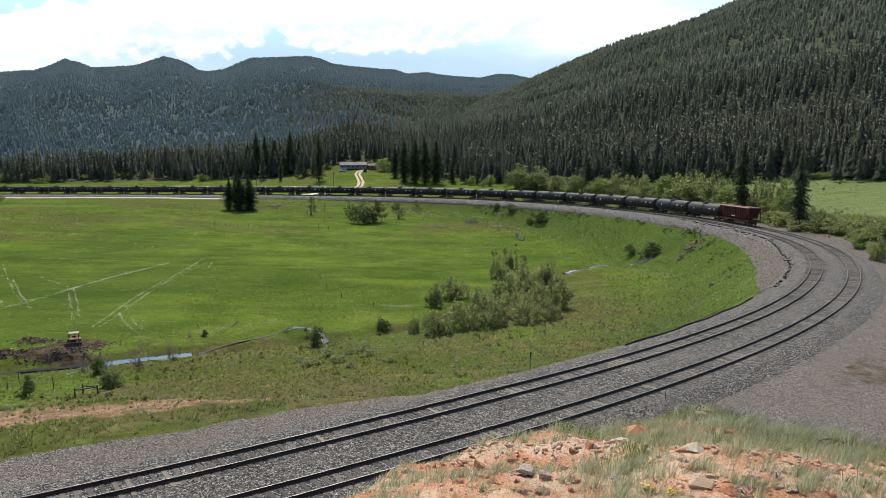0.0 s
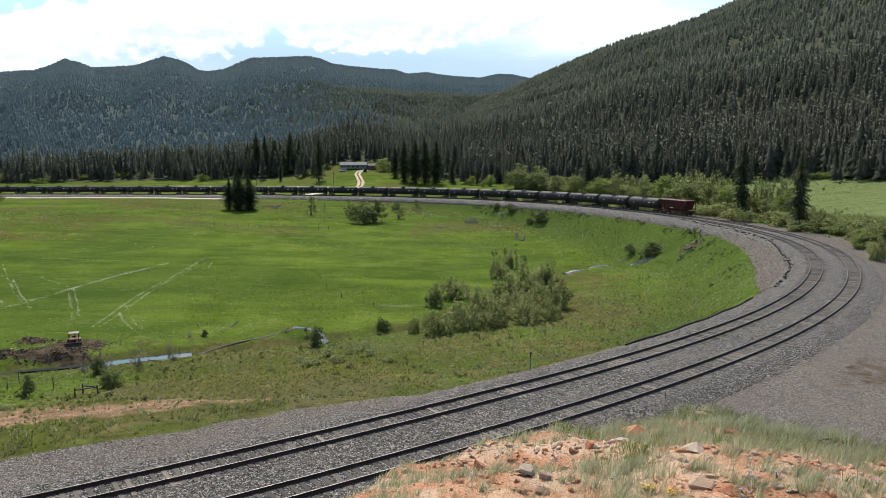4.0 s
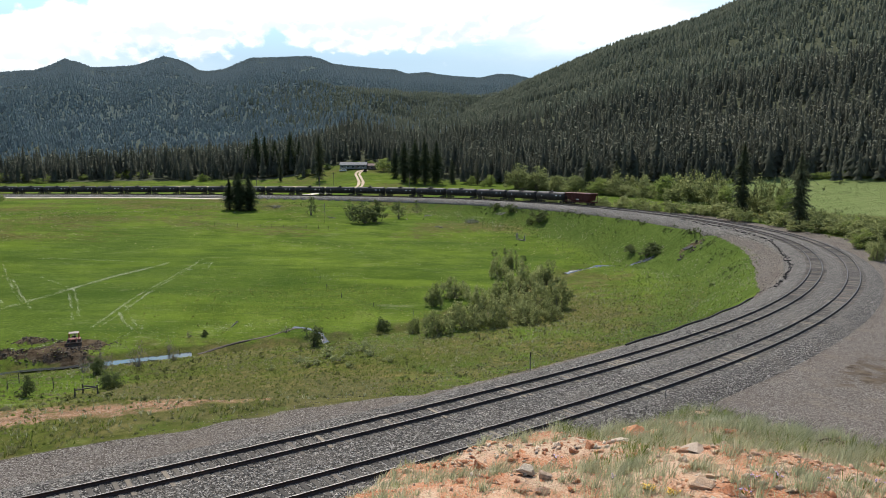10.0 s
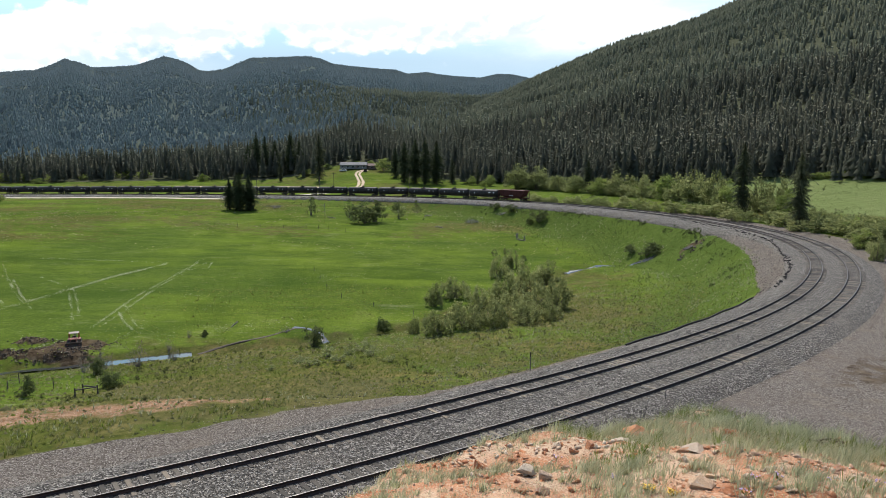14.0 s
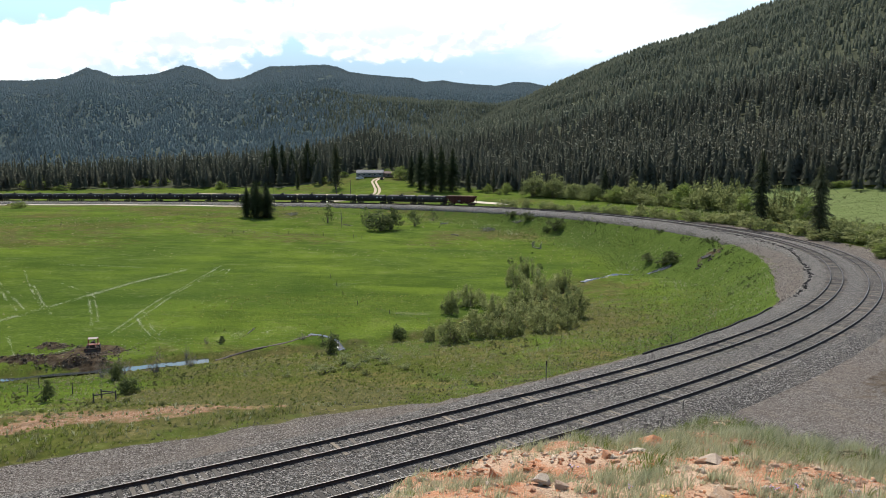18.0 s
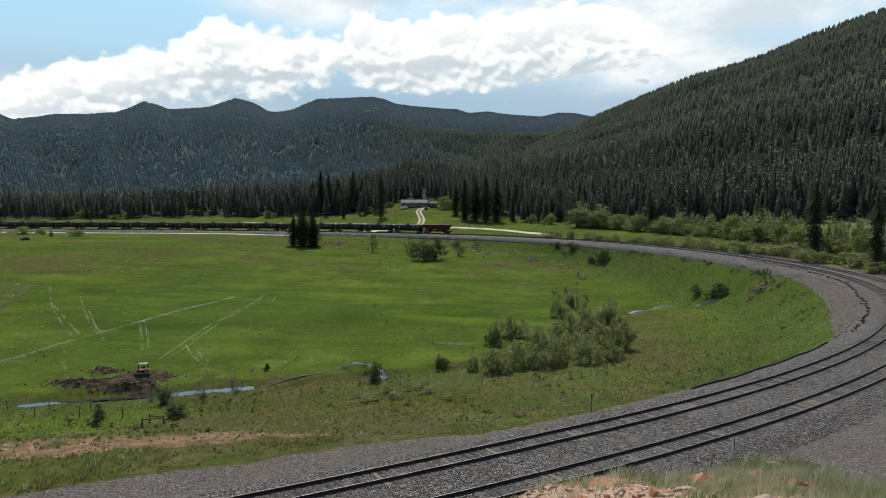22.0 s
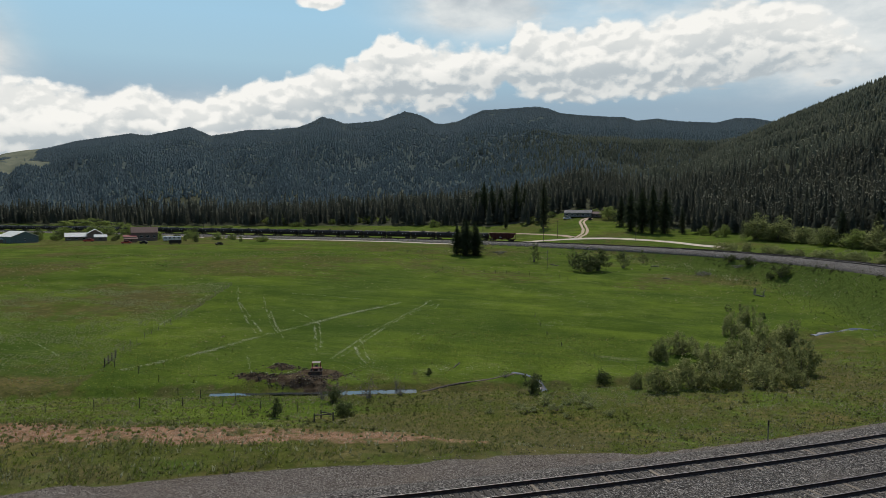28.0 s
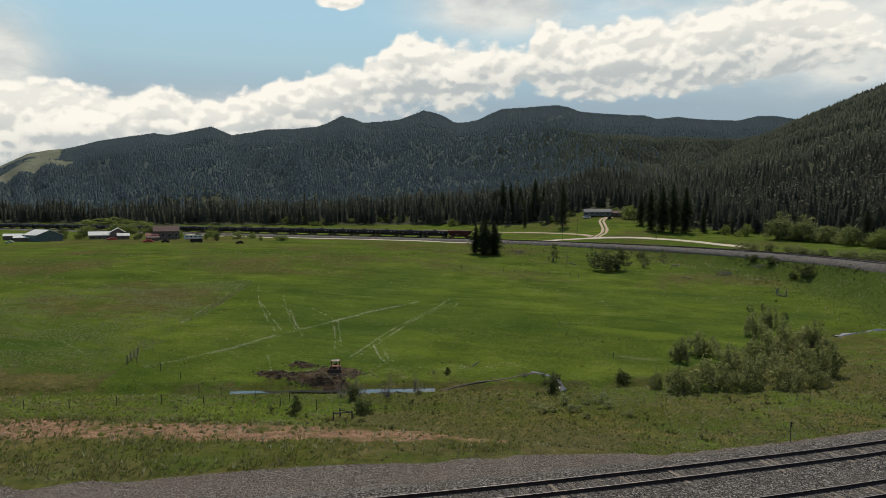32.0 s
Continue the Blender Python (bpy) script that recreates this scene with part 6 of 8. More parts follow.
def build_lines():
    r = np.random.RandomState(12)
    vs, n = [], 0
    for li, pts in enumerate(LINES):
        p = np.array(pts)
        seg = np.hypot(*np.diff(p, axis=0).T)
        cum = np.concatenate([[0], np.cumsum(seg)])
        ditch = li < 3
        k = int(cum[-1] * (58 if li == 0 else 16 if ditch else 20))
        u = r.uniform(0, cum[-1], k)
        gap = vnoise(u / 3.1, u * 0 + li, 14) + 0.5 * vnoise(u / 0.8, u * 0 + li, 16) + r.uniform(-0.8, 0.8, len(u)) > (-0.5 if ditch else -0.05)
        u = u[gap]
        x = np.interp(u, cum, p[:, 0]) + r.normal(0, 0.42 if ditch else 0.15, len(u)) + 0.2 * vnoise(u / 9, u * 0 + li, 15)
        y = np.interp(u, cum, p[:, 1]) + r.normal(0, 0.42 if ditch else 0.15, len(u))
        vs.append(np.stack([x, y], 1))
    # washed-up litter along the stream
    for a, b in zip(STREAM[6:12], STREAM[7:13]):
        k = 90
        t = r.uniform(0, 1, k)[:, None]
        off = r.normal(0, 1, (k, 1)) * 2.0
        nrm = np.array([[-(b - a)[1], (b - a)[0]]]) / np.hypot(*(b - a))
        q = a + (b - a) * t + nrm * (np.sign(off) * 1.6 + off)
        vs.append(q[vnoise(q[:, 0] / 5, q[:, 1] / 5, 17) > 0.1])
    for cx, cy, cr in LITTER:
        k = int(55 * cr)
        q = np.stack([cx + r.normal(0, 0.7, k) * cr, cy + r.normal(0, 0.7, k) * cr], 1)
        vs.append(q[vnoise(q[:, 0] / 1.1, q[:, 1] / 1.1, 18) > 0.05])
    p = np.concatenate(vs)
    z = land(p[:, 0], p[:, 1])
    n = len(p)
    a = r.uniform(0, 6.283, n)
    u, w = r.uniform(0.05, 0.17, n), r.uniform(0.02, 0.06, n)
    c, e = np.cos(a), np.sin(a)
    lift = r.uniform(0.05, 0.13, n)
    v = np.stack([np.stack([p[:, 0] + c * i * u - e * j * w, p[:, 1] + e * i * u + c * j * w, z + lift + 0.03 * i * r.uniform(-1, 1, n)], 1) for i, j in ((-1, -0.4), (0.1, -1), (1, 0.3), (-0.2, 1))], 1).reshape(-1, 3)
    tagged(new("flattened_grass", quick_mesh("flattened_grass", v, np.arange(4 * n).reshape(-1, 4), M_PALE)), "pale flattened grass in old ruts and along a ditch", "grass", kind="stuff")


build_lines()


# ---- roads, stream, fences, farm ----
ROAD = [tuple(float(q) for q in line(sv, -13.5)[:2]) for sv in (720, 660, 600, 540, 490, 468)]
ROAD_B = [(-70.8, 393.5), (-54.2, 396.1), (-33.2, 395.3), (-12.7, 388.0), (3.7, 371.6), (17.9, 347.7), (24.0, 338.0)]
UPPER = [(-180.0, 486.8), (-124.6, 469.0), (-89.2, 445.8), (-64.6, 423.6), (-52.1, 402.9)]
DRIVE = [(-50.0, 398.3), (-48.1, 416.5), (-50.4, 444.7), (-54.3, 466.1), (-57.8, 485.7), (-59.3, 504.4), (-55.1, 515.1)]

M_WALLGREY = plain("pale_siding", (0.20, 0.21, 0.195), (0.16, 0.17, 0.16), 1.2, 0.8)
M_WALLBLUE = plain("blue_green_metal_wall", (0.12, 0.17, 0.17), (0.09, 0.13, 0.13), 1.0, 0.6)
M_WALLBROWN = plain("brown_board_wall", (0.20, 0.15, 0.12), (0.13, 0.10, 0.08), 1.0, 0.85)
M_ROOFGREY = plain("blue_grey_shingles", (0.085, 0.092, 0.105), (0.06, 0.066, 0.076), 1.5, 0.8)
M_ROOFMETAL = plain("galvanised_roof", (0.82, 0.82, 0.74), (0.70, 0.70, 0.64), 0.6, 0.7, 0.0)
M_ROOFBROWN = plain("brown_shingles", (0.17, 0.105, 0.085), (0.12, 0.075, 0.06), 1.5, 0.9)
M_ROOFRED = plain("red_roof", (0.33, 0.09, 0.07), (0.25, 0.07, 0.05), 1.5, 0.7)
M_GLASS = plain("dark_window_glass", (0.02, 0.025, 0.03), (0.03, 0.035, 0.04), 1.0, 0.08, 0, 0.0)
M_RED = plain("red_paint", (0.50, 0.06, 0.035), (0.36, 0.05, 0.03), 1.5, 0.5)
M_POST = plain("weathered_post_wood", (0.10, 0.085, 0.07), (0.06, 0.05, 0.042), 6, 0.95)
M_DEADPOST = plain("bleached_post_wood", (0.22, 0.20, 0.165), (0.13, 0.115, 0.095), 6, 0.95)
M_WIRE = plain("fence_wire", (0.20, 0.19, 0.18), (0.13, 0.12, 0.11), 6, 0.6, 0.5)
M_ORANGE = plain("faded_orange_red_paint", (0.27, 0.055, 0.025), (0.17, 0.04, 0.022), 2, 0.55)
M_CANOPY = plain("faded_cream_paint", (0.36, 0.30, 0.26), (0.26, 0.20, 0.17), 2, 0.7)
M_MUD = plain("muddy_steel", (0.10, 0.075, 0.055), (0.06, 0.045, 0.035), 3, 0.85)
M_POLE = plain("pole_wood", (0.14, 0.11, 0.085), (0.09, 0.07, 0.055), 4, 0.95)
M_BLACK = plain("tarred_black_wood", (0.014, 0.013, 0.012), (0.035, 0.03, 0.026), 4, 0.9)


def smooth_line(pts, step=3.0):
    p = np.array(pts, float)
    for _ in range(3):
        q = [p[0]]
        for a, b in zip(p, p[1:]):
            q += [a * 0.75 + b * 0.25, a * 0.25 + b * 0.75]
        p = np.array(q + [p[-1]])
    cum = np.concatenate([[0], np.cumsum(np.hypot(*np.diff(p, axis=0).T))])
    u = np.linspace(0, cum[-1], max(2, int(cum[-1] / step)))
    return np.stack([np.interp(u, cum, p[:, 0]), np.interp(u, cum, p[:, 1])], 1)


def ribbon(name, pts, width, mat, label, category, lift=0.12, step=3.0, level=None, rough=0.0):
    """A strip of road, lane or water that lies on the land."""
    p = smooth_line(pts, step)
    t = np.gradient(p, axis=0)
    t /= np.hypot(*t.T)[:, None]
    nrm = np.stack([-t[:, 1], t[:, 0]], 1)
    n = 7
    rows = []
    for k in range(n):
        o = (k / (n - 1) - 0.5) * width
        w = 1 + rough * fbm(np.arange(len(p)) / 2.3, np.full(len(p), (k > 3) * 9.0), 81)
        q = p + nrm * o * w[:, None]
        z = land(q[:, 0], q[:, 1]) + lift + (0.05 if 0 < k < n - 1 else -0.15) if level is None else np.interp(np.arange(len(p)), [0, len(p) - 1], level)
        rows.append(np.stack([q[:, 0], q[:, 1], z], 1))
    v = np.stack(rows, 1).reshape(-1, 3)
    i, j = np.meshgrid(np.arange(len(p) - 1), np.arange(n - 1), indexing="ij")
    f = np.stack([i * n + j, (i + 1) * n + j, (i + 1) * n + j + 1, i * n + j + 1], -1).reshape(-1, 4)
    ob = new(name, quick_mesh(name, v, f[:, ::-1], mat, True))
    if ob.data.polygons[0].normal.z < 0:
        ob.data.flip_normals()
    return tagged(ob, label, category, kind="structure")


ribbon("road", ROAD + [(-76, 384), (-71, 393)] + ROAD_B, 5.0, M_ROAD, "pale gravel road running along the railway", "road", 0.25)
ribbon("road", UPPER, 3.6, M_TRACKROAD, "tan dirt lane through the field", "lane", 0.2)
for dx in (-1.25, 1.25):
    ribbon("road", [(x + dx, y) for x, y in DRIVE], 1.7, M_TRACKROAD, "tan wheel rut of a driveway climbing to a house", "driveway", 0.2, rough=0.25)
ribbon("water", [(54, 181.5), (48, 187), (42, 186), (37, 183), (30, 175)], 2.1, M_WATER, "narrow stream winding through the meadow", "stream", 0.18, step=1.0, rough=0.4)
ribbon("water", [(-24.5, 115.2), (-21.4, 114.2), (-19.7, 111.5), (-18.1, 109.0), (-17.2, 105.6)], 1.3, M_WATER, "small pool of the stream beside a bush", "stream", 0.04, step=0.6, rough=0.4)
ribbon("ditch", [(-36.0, 102.5), (-33.5, 104.8), (-30.5, 106.8), (-27.7, 109.2), (-25.7, 112.2), (-23.8, 114.9)], 0.5, M_CLOD, "dark wet ditch cut through the grass", "ditch", 0.03, step=0.7, rough=0.5)
ribbon("water", [(-36.5, 101.5), (-45, 98), (-50, 96)], 2.8, M_WATER, "shallow stream reflecting the sky", "stream", level=(1.50, 1.48), step=1.0, rough=0.4)
ribbon("water", [(-50, 96), (-55, 94), (-60, 91.9), (-65, 89.7)], 1.5, M_WATER, "narrow stream below the muddy diggings", "stream", level=(1.48, 1.46), step=1.0, rough=0.5)


def fence(pts, spacing, label, height=1.25, wires=3, wood=M_POST):
    f = tagged(new("wire_fence"), label, "fence", "meadow fences")
    p = np.array(pts, float)
    cum = np.concatenate([[0], np.cumsum(np.hypot(*np.diff(p, axis=0).T))])
    n = max(2, int(cum[-1] / spacing) + 1)
    u = np.linspace(0, cum[-1], n)
    x, y = np.interp(u, cum, p[:, 0]), np.interp(u, cum, p[:, 1])
    z = land(x, y)
    f.location = (x[0], y[0], z[0])
    rng = random.Random(int(abs(x[0]) * 10))
    o = Vector(f.location)
    for a, b, c in zip(x, y, z):
        l = Vector((rng.uniform(-0.07, 0.07), rng.uniform(-0.07, 0.07), height * rng.uniform(0.88, 1.1)))
        part("post", rod(bmesh.new(), Vector((a, b, c - 0.1)) - o, Vector((a, b, c)) + l - o, 0.05, 0.045, 7), wood, f)
    for k in range(wires):
        h = 0.35 + 0.35 * k
        part("wire", tube(bmesh.new(), [Vector((x[i], y[i], z[i] + h)) - o for i in range(n)], 0.006, 4), M_WIRE, f)
    return f


fence([(-132.1, 317.0), (-110.8, 296.6), (-104, 296)], 6.5, "old post fence at the far edge of the meadow")
fence([(-78.3, 245.1), (-60.3, 243.5), (-40, 243), (-29.3, 234.5)], 4.0, "post and wire fence across the meadow")
fence([(-122.5, 180.3), (-109.0, 145.0), (-101.3, 123.2), (-97.7, 112.3), (-93.7, 102.6)], 3.6, "post and wire fence beside darker pasture", 0.95, wood=M_DEADPOST)
fence([(-88.1, 96.1), (-82.3, 94.5), (-77.1, 92.0), (-72.1, 90.1), (-66.0, 85.9), (-57, 84), (-50, 82)], 6.0, "post and wire fence along the stream")
fence([(-84.8, 64.9), (-80.0, 67.2), (-76.2, 68.6), (-70.5, 73.3), (-62.0, 77.8), (-52.3, 79.3), (-44.1, 78.6)], 5.0, "leaning post and wire fence below the bank")
fence([(4.0, 122.0), (-8.0, 126.0), (-22.0, 140.0), (-30.0, 165.0)], 9.0, "sparse post and wire fence in the meadow", 0.8, 1, M_DEADPOST)


def gate_panel(x, y, rz, label, posts=4, w=5.0, h=1.5):
    g = tagged(new("wooden_gate"), label, "gate")
    g.matrix_basis = pose(x, y, ground_z(x, y), 0, 0, rz)
    for k in range(posts):
        part("post", rod(bmesh.new(), (w * k / (posts - 1), 0, -0.4), (w * k / (posts - 1), 0, h), 0.09, 0.08, 8), M_POST, g)
    for hh in (0.55, 0.95, 1.3):
        part("rail", rod(bmesh.new(), (-0.1, -0.09, hh), (w + 0.1, -0.09, hh + 0.06), 0.045, n=6), M_POST, g)
    return g


gate_panel(-89.6, 95.5, 117, "dark pole gate in the pasture fence", 4, 6.2, 1.6)


def brace():
    g = tagged(new("fence_brace"), "dark wooden H-brace of a fence corner", "fence brace")
    g.matrix_basis = pose(-39.5, 74.4, ground_z(-39.5, 74.4), 0, 0, 0)
    tops = []
    for x, y in ((0, 0), (-0.3, 2.3), (1.7, 1.5)):
        z = ground_z(-39.5 + x, 74.4 + y) - ground_z(-39.5, 74.4)
        part("post", rod(bmesh.new(), (x, y, z - 0.1), (x, y, z + 1.05), 0.09, 0.08, 8), M_POST, g)
        tops.append(Vector((x, y, z + 0.82)))
    for a, b in ((0, 2), (1, 2)):
        part("crosspiece", rod(bmesh.new(), tops[a], tops[b], 0.07, n=7), M_POST, g)


brace()


def sign_post(x, y, h, label, plate=True):
    g = tagged(new("marker_post"), label, "post")
    g.matrix_basis = pose(x, y, ground_z(x, y) - 0.05, 0, 0, 20)
    part("pole", rod(bmesh.new(), (0, 0, 0), (0, 0, h), 0.035, n=6), M_WIRE, g)
    if plate:
        part("plate", box(bmesh.new(), 0, -0.04, h - 0.18, 0.09, 0.012, 0.34, 0.003), M_STEEL, g)


sign_post(6.4, 51.2, 1.45, "slim dark marker post beside the ballast")
sign_post(13.9, 43.3, 1.15, "thin steel post beside the ballast", False)
sign_post(29.5, 98.1, 0.9, "short white marker post in the grass", False)


def window(parent, x, y, z, w, h, face=-1, axis="y"):
    m = Matrix() if axis == "y" else Matrix.Rotation(radians(90), 4, "Z")
    fr = part("window", box(bmesh.new(), 0, 0, 0, w + 0.16, 0.10, h + 0.16, 0.01), M_WHITE, parent)
    fr.matrix_basis = Matrix.Translation((x, y, z)) @ m
    part("pane", box(bmesh.new(), 0, face * 0.03, 0, w, 0.08, h, 0), M_GLASS, fr)


def building(name, x, y, rz, L, W, H, rise, wall, roof, label, category, wins=3, door=True, over=0.4, chimney=False, group=""):
    """A gabled building: the ridge along its length."""
    b = tagged(new(name), label, category, group)
    b.matrix_basis = pose(x, y, ground_z(x, y) - 0.1, 0, 0, rz)
    bm = bmesh.new()
    pr = [(-W / 2, 0), (W / 2, 0), (W / 2, H), (0, H + rise), (-W / 2, H)]
    a = [bm.verts.new((-L / 2, p, q)) for p, q in pr]
    c = [bm.verts.new((L / 2, p, q)) for p, q in pr]
    bm.faces.new(a[::-1])
    bm.faces.new(c)
    for i in range(5):
        bm.faces.new((a[i], a[(i + 1) % 5], c[(i + 1) % 5], c[i]))
    bmesh.ops.recalc_face_normals(bm, faces=bm.faces)
    part("wall", bm, wall, b)
    ang = math.atan2(rise, W / 2)
    ln = math.hypot(rise, W / 2) + over
    for sg in (-1, 1):
        bm = box(bmesh.new(), 0, 0, 0, L + 2 * over, ln, 0.16, 0.02)
        rf = part("roof", bm, roof, b)
        rf.matrix_basis = Matrix.Translation((0, sg * (W / 4 + over * 0.5 * math.cos(ang)), H + rise / 2 - over * 0.5 * math.sin(ang) + 0.10)) @ Matrix.Rotation(-sg * ang, 4, "X")
    for k in range(wins):
        window(b, -L / 2 + L * (k + 0.5) / wins, -W / 2, H * 0.55, min(1.6, L / wins * 0.5), min(1.2, H * 0.4))
    if door:
        d = part("door", box(bmesh.new(), L * 0.12, -W / 2 - 0.03, 1.05, 0.95, 0.08, 2.05, 0.01), M_WALLBROWN, b)
        part("handle", box(bmesh.new(), L * 0.12 + 0.38, -W / 2 - 0.09, 1.0, 0.05, 0.05, 0.14, 0.01), M_STEEL, d)
    window(b, L / 2, 0, H * 0.55, 1.0, min(1.1, H * 0.4), -1, "x")
    if chimney:
        part("chimney", box(bmesh.new(), L * 0.25, W * 0.1, H + rise + 0.3, 0.7, 0.7, 1.4, 0.04), M_WALLBROWN, b)
    return b


building("ranch_house", -64.5, 522, 0, 19, 9, 2.9, 1.9, M_WALLGREY, M_ROOFGREY, "long pale ranch house with a blue-grey roof", "house", 5, chimney=True)
building("garage", -51.5, 524, 0, 7, 7, 2.6, 1.4, M_WALLBROWN, M_ROOFBROWN, "low brown garage beside the ranch house", "garage", 1)
farm = "farmyard buildings"
building("farm_shed", -405, 338, 40, 10, 7, 2.6, 1.2, M_WALLBROWN, M_ROOFMETAL, "small farm shed with a bright metal roof", "shed", 1, group=farm)
building("barn", -376.7, 334.7, -10, 14, 17, 4.0, 3.0, M_WALLBLUE, M_ROOFMETAL, "blue-green metal barn with a grey roof", "barn", 0, group=farm)
building("lean_to", -383.5, 326.5, 40, 9, 6, 2.4, 0.8, M_WALLBROWN, M_ROOFMETAL, "open lean-to with a pale metal roof", "shed", 0, group=farm)
building("long_shed", -369, 371.8, 45, 13, 9, 2.6, 2.2, M_WALLBROWN, M_ROOFMETAL, "long shed with a white metal roof", "shed", 3, group=farm)
building("gabled_shed", -359, 377, -45, 9, 9, 4.4, 2.6, M_WALLBROWN, M_ROOFMETAL, "taller gabled shed with a pale roof", "shed", 1, group=farm)
building("small_shed", -347, 369, 45, 7, 5, 2.6, 1.4, M_WALLBROWN, M_ROOFMETAL, "small brown shed with a pale roof", "shed", 1, group=farm)
building("farmhouse", -315.7, 372, 42, 15, 10, 5.4, 3.2, M_WALLBROWN, M_ROOFBROWN, "two-storey brown farmhouse with a brown roof", "house", 4, chimney=True, group=farm)
building("porch", -318.5, 362.5, 42, 7, 4, 3.0, 1.0, M_WALLBROWN, M_ROOFRED, "low porch with a red roof", "porch", 1, group=farm)
building("shed", -306, 349, 42, 7, 4, 2.2, 0.6, M_WALLBROWN, M_ROOFBROWN, "low dark wooden shed", "shed", 1, group=farm)


def vehicle(name, x, y, rz, L, W, H, body, label, category, cab=True):
    v = tagged(new(name), label, category, "parked vehicles")
    v.matrix_basis = pose(x, y, ground_z(x, y), 0, 0, rz)
    if cab:
        part("body", box(bmesh.new(), 0, 0, 0.42 * H, L, W, 0.42 * H, 0.12), body, v)
        c = part("cabin", box(bmesh.new(), L * 0.05, 0, 0.78 * H, L * 0.5, W * 0.88, 0.40 * H, 0.16), body, v)
        for sy in (-1, 1):
            part("side_window", box(bmesh.new(), L * 0.05, sy * W * 0.44, 0.80 * H, L * 0.42, 0.03, 0.24 * H, 0.01), M_GLASS, c)
    else:
        part("body", box(bmesh.new(), 0, 0, 0.58 * H, L, W, 0.78 * H, 0.15), body, v)
        for k in range(4):
            part("side_window", box(bmesh.new(), -L * 0.36 + L * 0.24 * k, -W / 2 - 0.01, 0.68 * H, L * 0.12, 0.03, 0.2 * H, 0.01), M_GLASS, v)
    for sx in (-0.32, 0.32):
        for sy in (-1, 1):
            w = part("wheel", rod(bmesh.new(), (sx * L, sy * (W / 2 - 0.22), 0.33), (sx * L, sy * (W / 2 + 0.01), 0.33), 0.33, n=14), M_BLACK, v)
            part("rim", rod(bmesh.new(), (sx * L, sy * (W / 2), 0.33), (sx * L, sy * (W / 2 + 0.02), 0.33), 0.18, n=10), M_WIRE, w)


vehicle("camper_van", -291, 367, 42, 10.5, 2.5, 3.2, M_WHITE, "long white camper parked in the farmyard", "camper", False)
vehicle("farm_implement", -284, 334, 20, 4.2, 2.0, 2.0, M_STEEL, "dark farm implement standing in the grass", "implement")
vehicle("farm_implement", -234.7, 334.5, 60, 4.0, 1.8, 1.6, M_STEEL, "dark farm implement standing in the grass", "implement")
vehicle("trailer", -262, 333, 42, 6.5, 2.4, 2.6, M_STEEL, "dark box trailer at the edge of the farmyard", "trailer", False)
vehicle("red_truck", -342, 354, 42, 6.0, 2.2, 2.0, M_RED, "red pickup parked by the sheds", "truck")
vehicle("red_truck", -296, 334, 35, 5.6, 2.1, 1.8, M_RED, "red car parked in the farmyard", "car")
vehicle("parked_car", -372, 308, 42, 4.4, 1.8, 1.5, M_WHITE, "white car parked in the field", "car")
vehicle("parked_truck", -71.3, 514, 5, 5.6, 2.0, 1.9, M_WHITE, "white pickup parked on the lawn", "truck")
vehicle("parked_truck", -56, 533, 0, 7.5, 2.4, 2.6, M_WHITE, "white camper parked behind the house", "camper", False)
vehicle("parked_car", -54.5, 505, 80, 4.5, 1.8, 1.6, M_STEEL, "dark car on the driveway", "car")


def utility_pole(x, y, h, rz=0):
    p = tagged(new("utility_pole"), "weathered wooden utility pole with one crossarm", "utility pole", "utility poles")
    p.matrix_basis = pose(x, y, ground_z(x, y), 0, 0, rz)
    part("pole", rod(bmesh.new(), (0, 0, -0.3), (0, 0, h), 0.17, 0.12, 8), M_POLE, p)
    a = part("crossarm", box(bmesh.new(), 0, 0, h - 0.6, 2.2, 0.12, 0.14, 0.02), M_POLE, p)
    for k in (-0.9, 0.9):
        part("insulator", rod(bmesh.new(), (k, 0, h - 0.53), (k, 0, h - 0.33), 0.07, 0.04, 7), M_WIRE, a)


for x, y, h in ((-67.1, 391.8, 9.5), (-61.5, 405.6, 10.0), (-17.9, 386.2, 9.8), (-118.8, 458.8, 6.5), (-334, 479, 8.5), (-347.6, 475.5, 8.0)):
    utility_pole(x, y, h, 15)


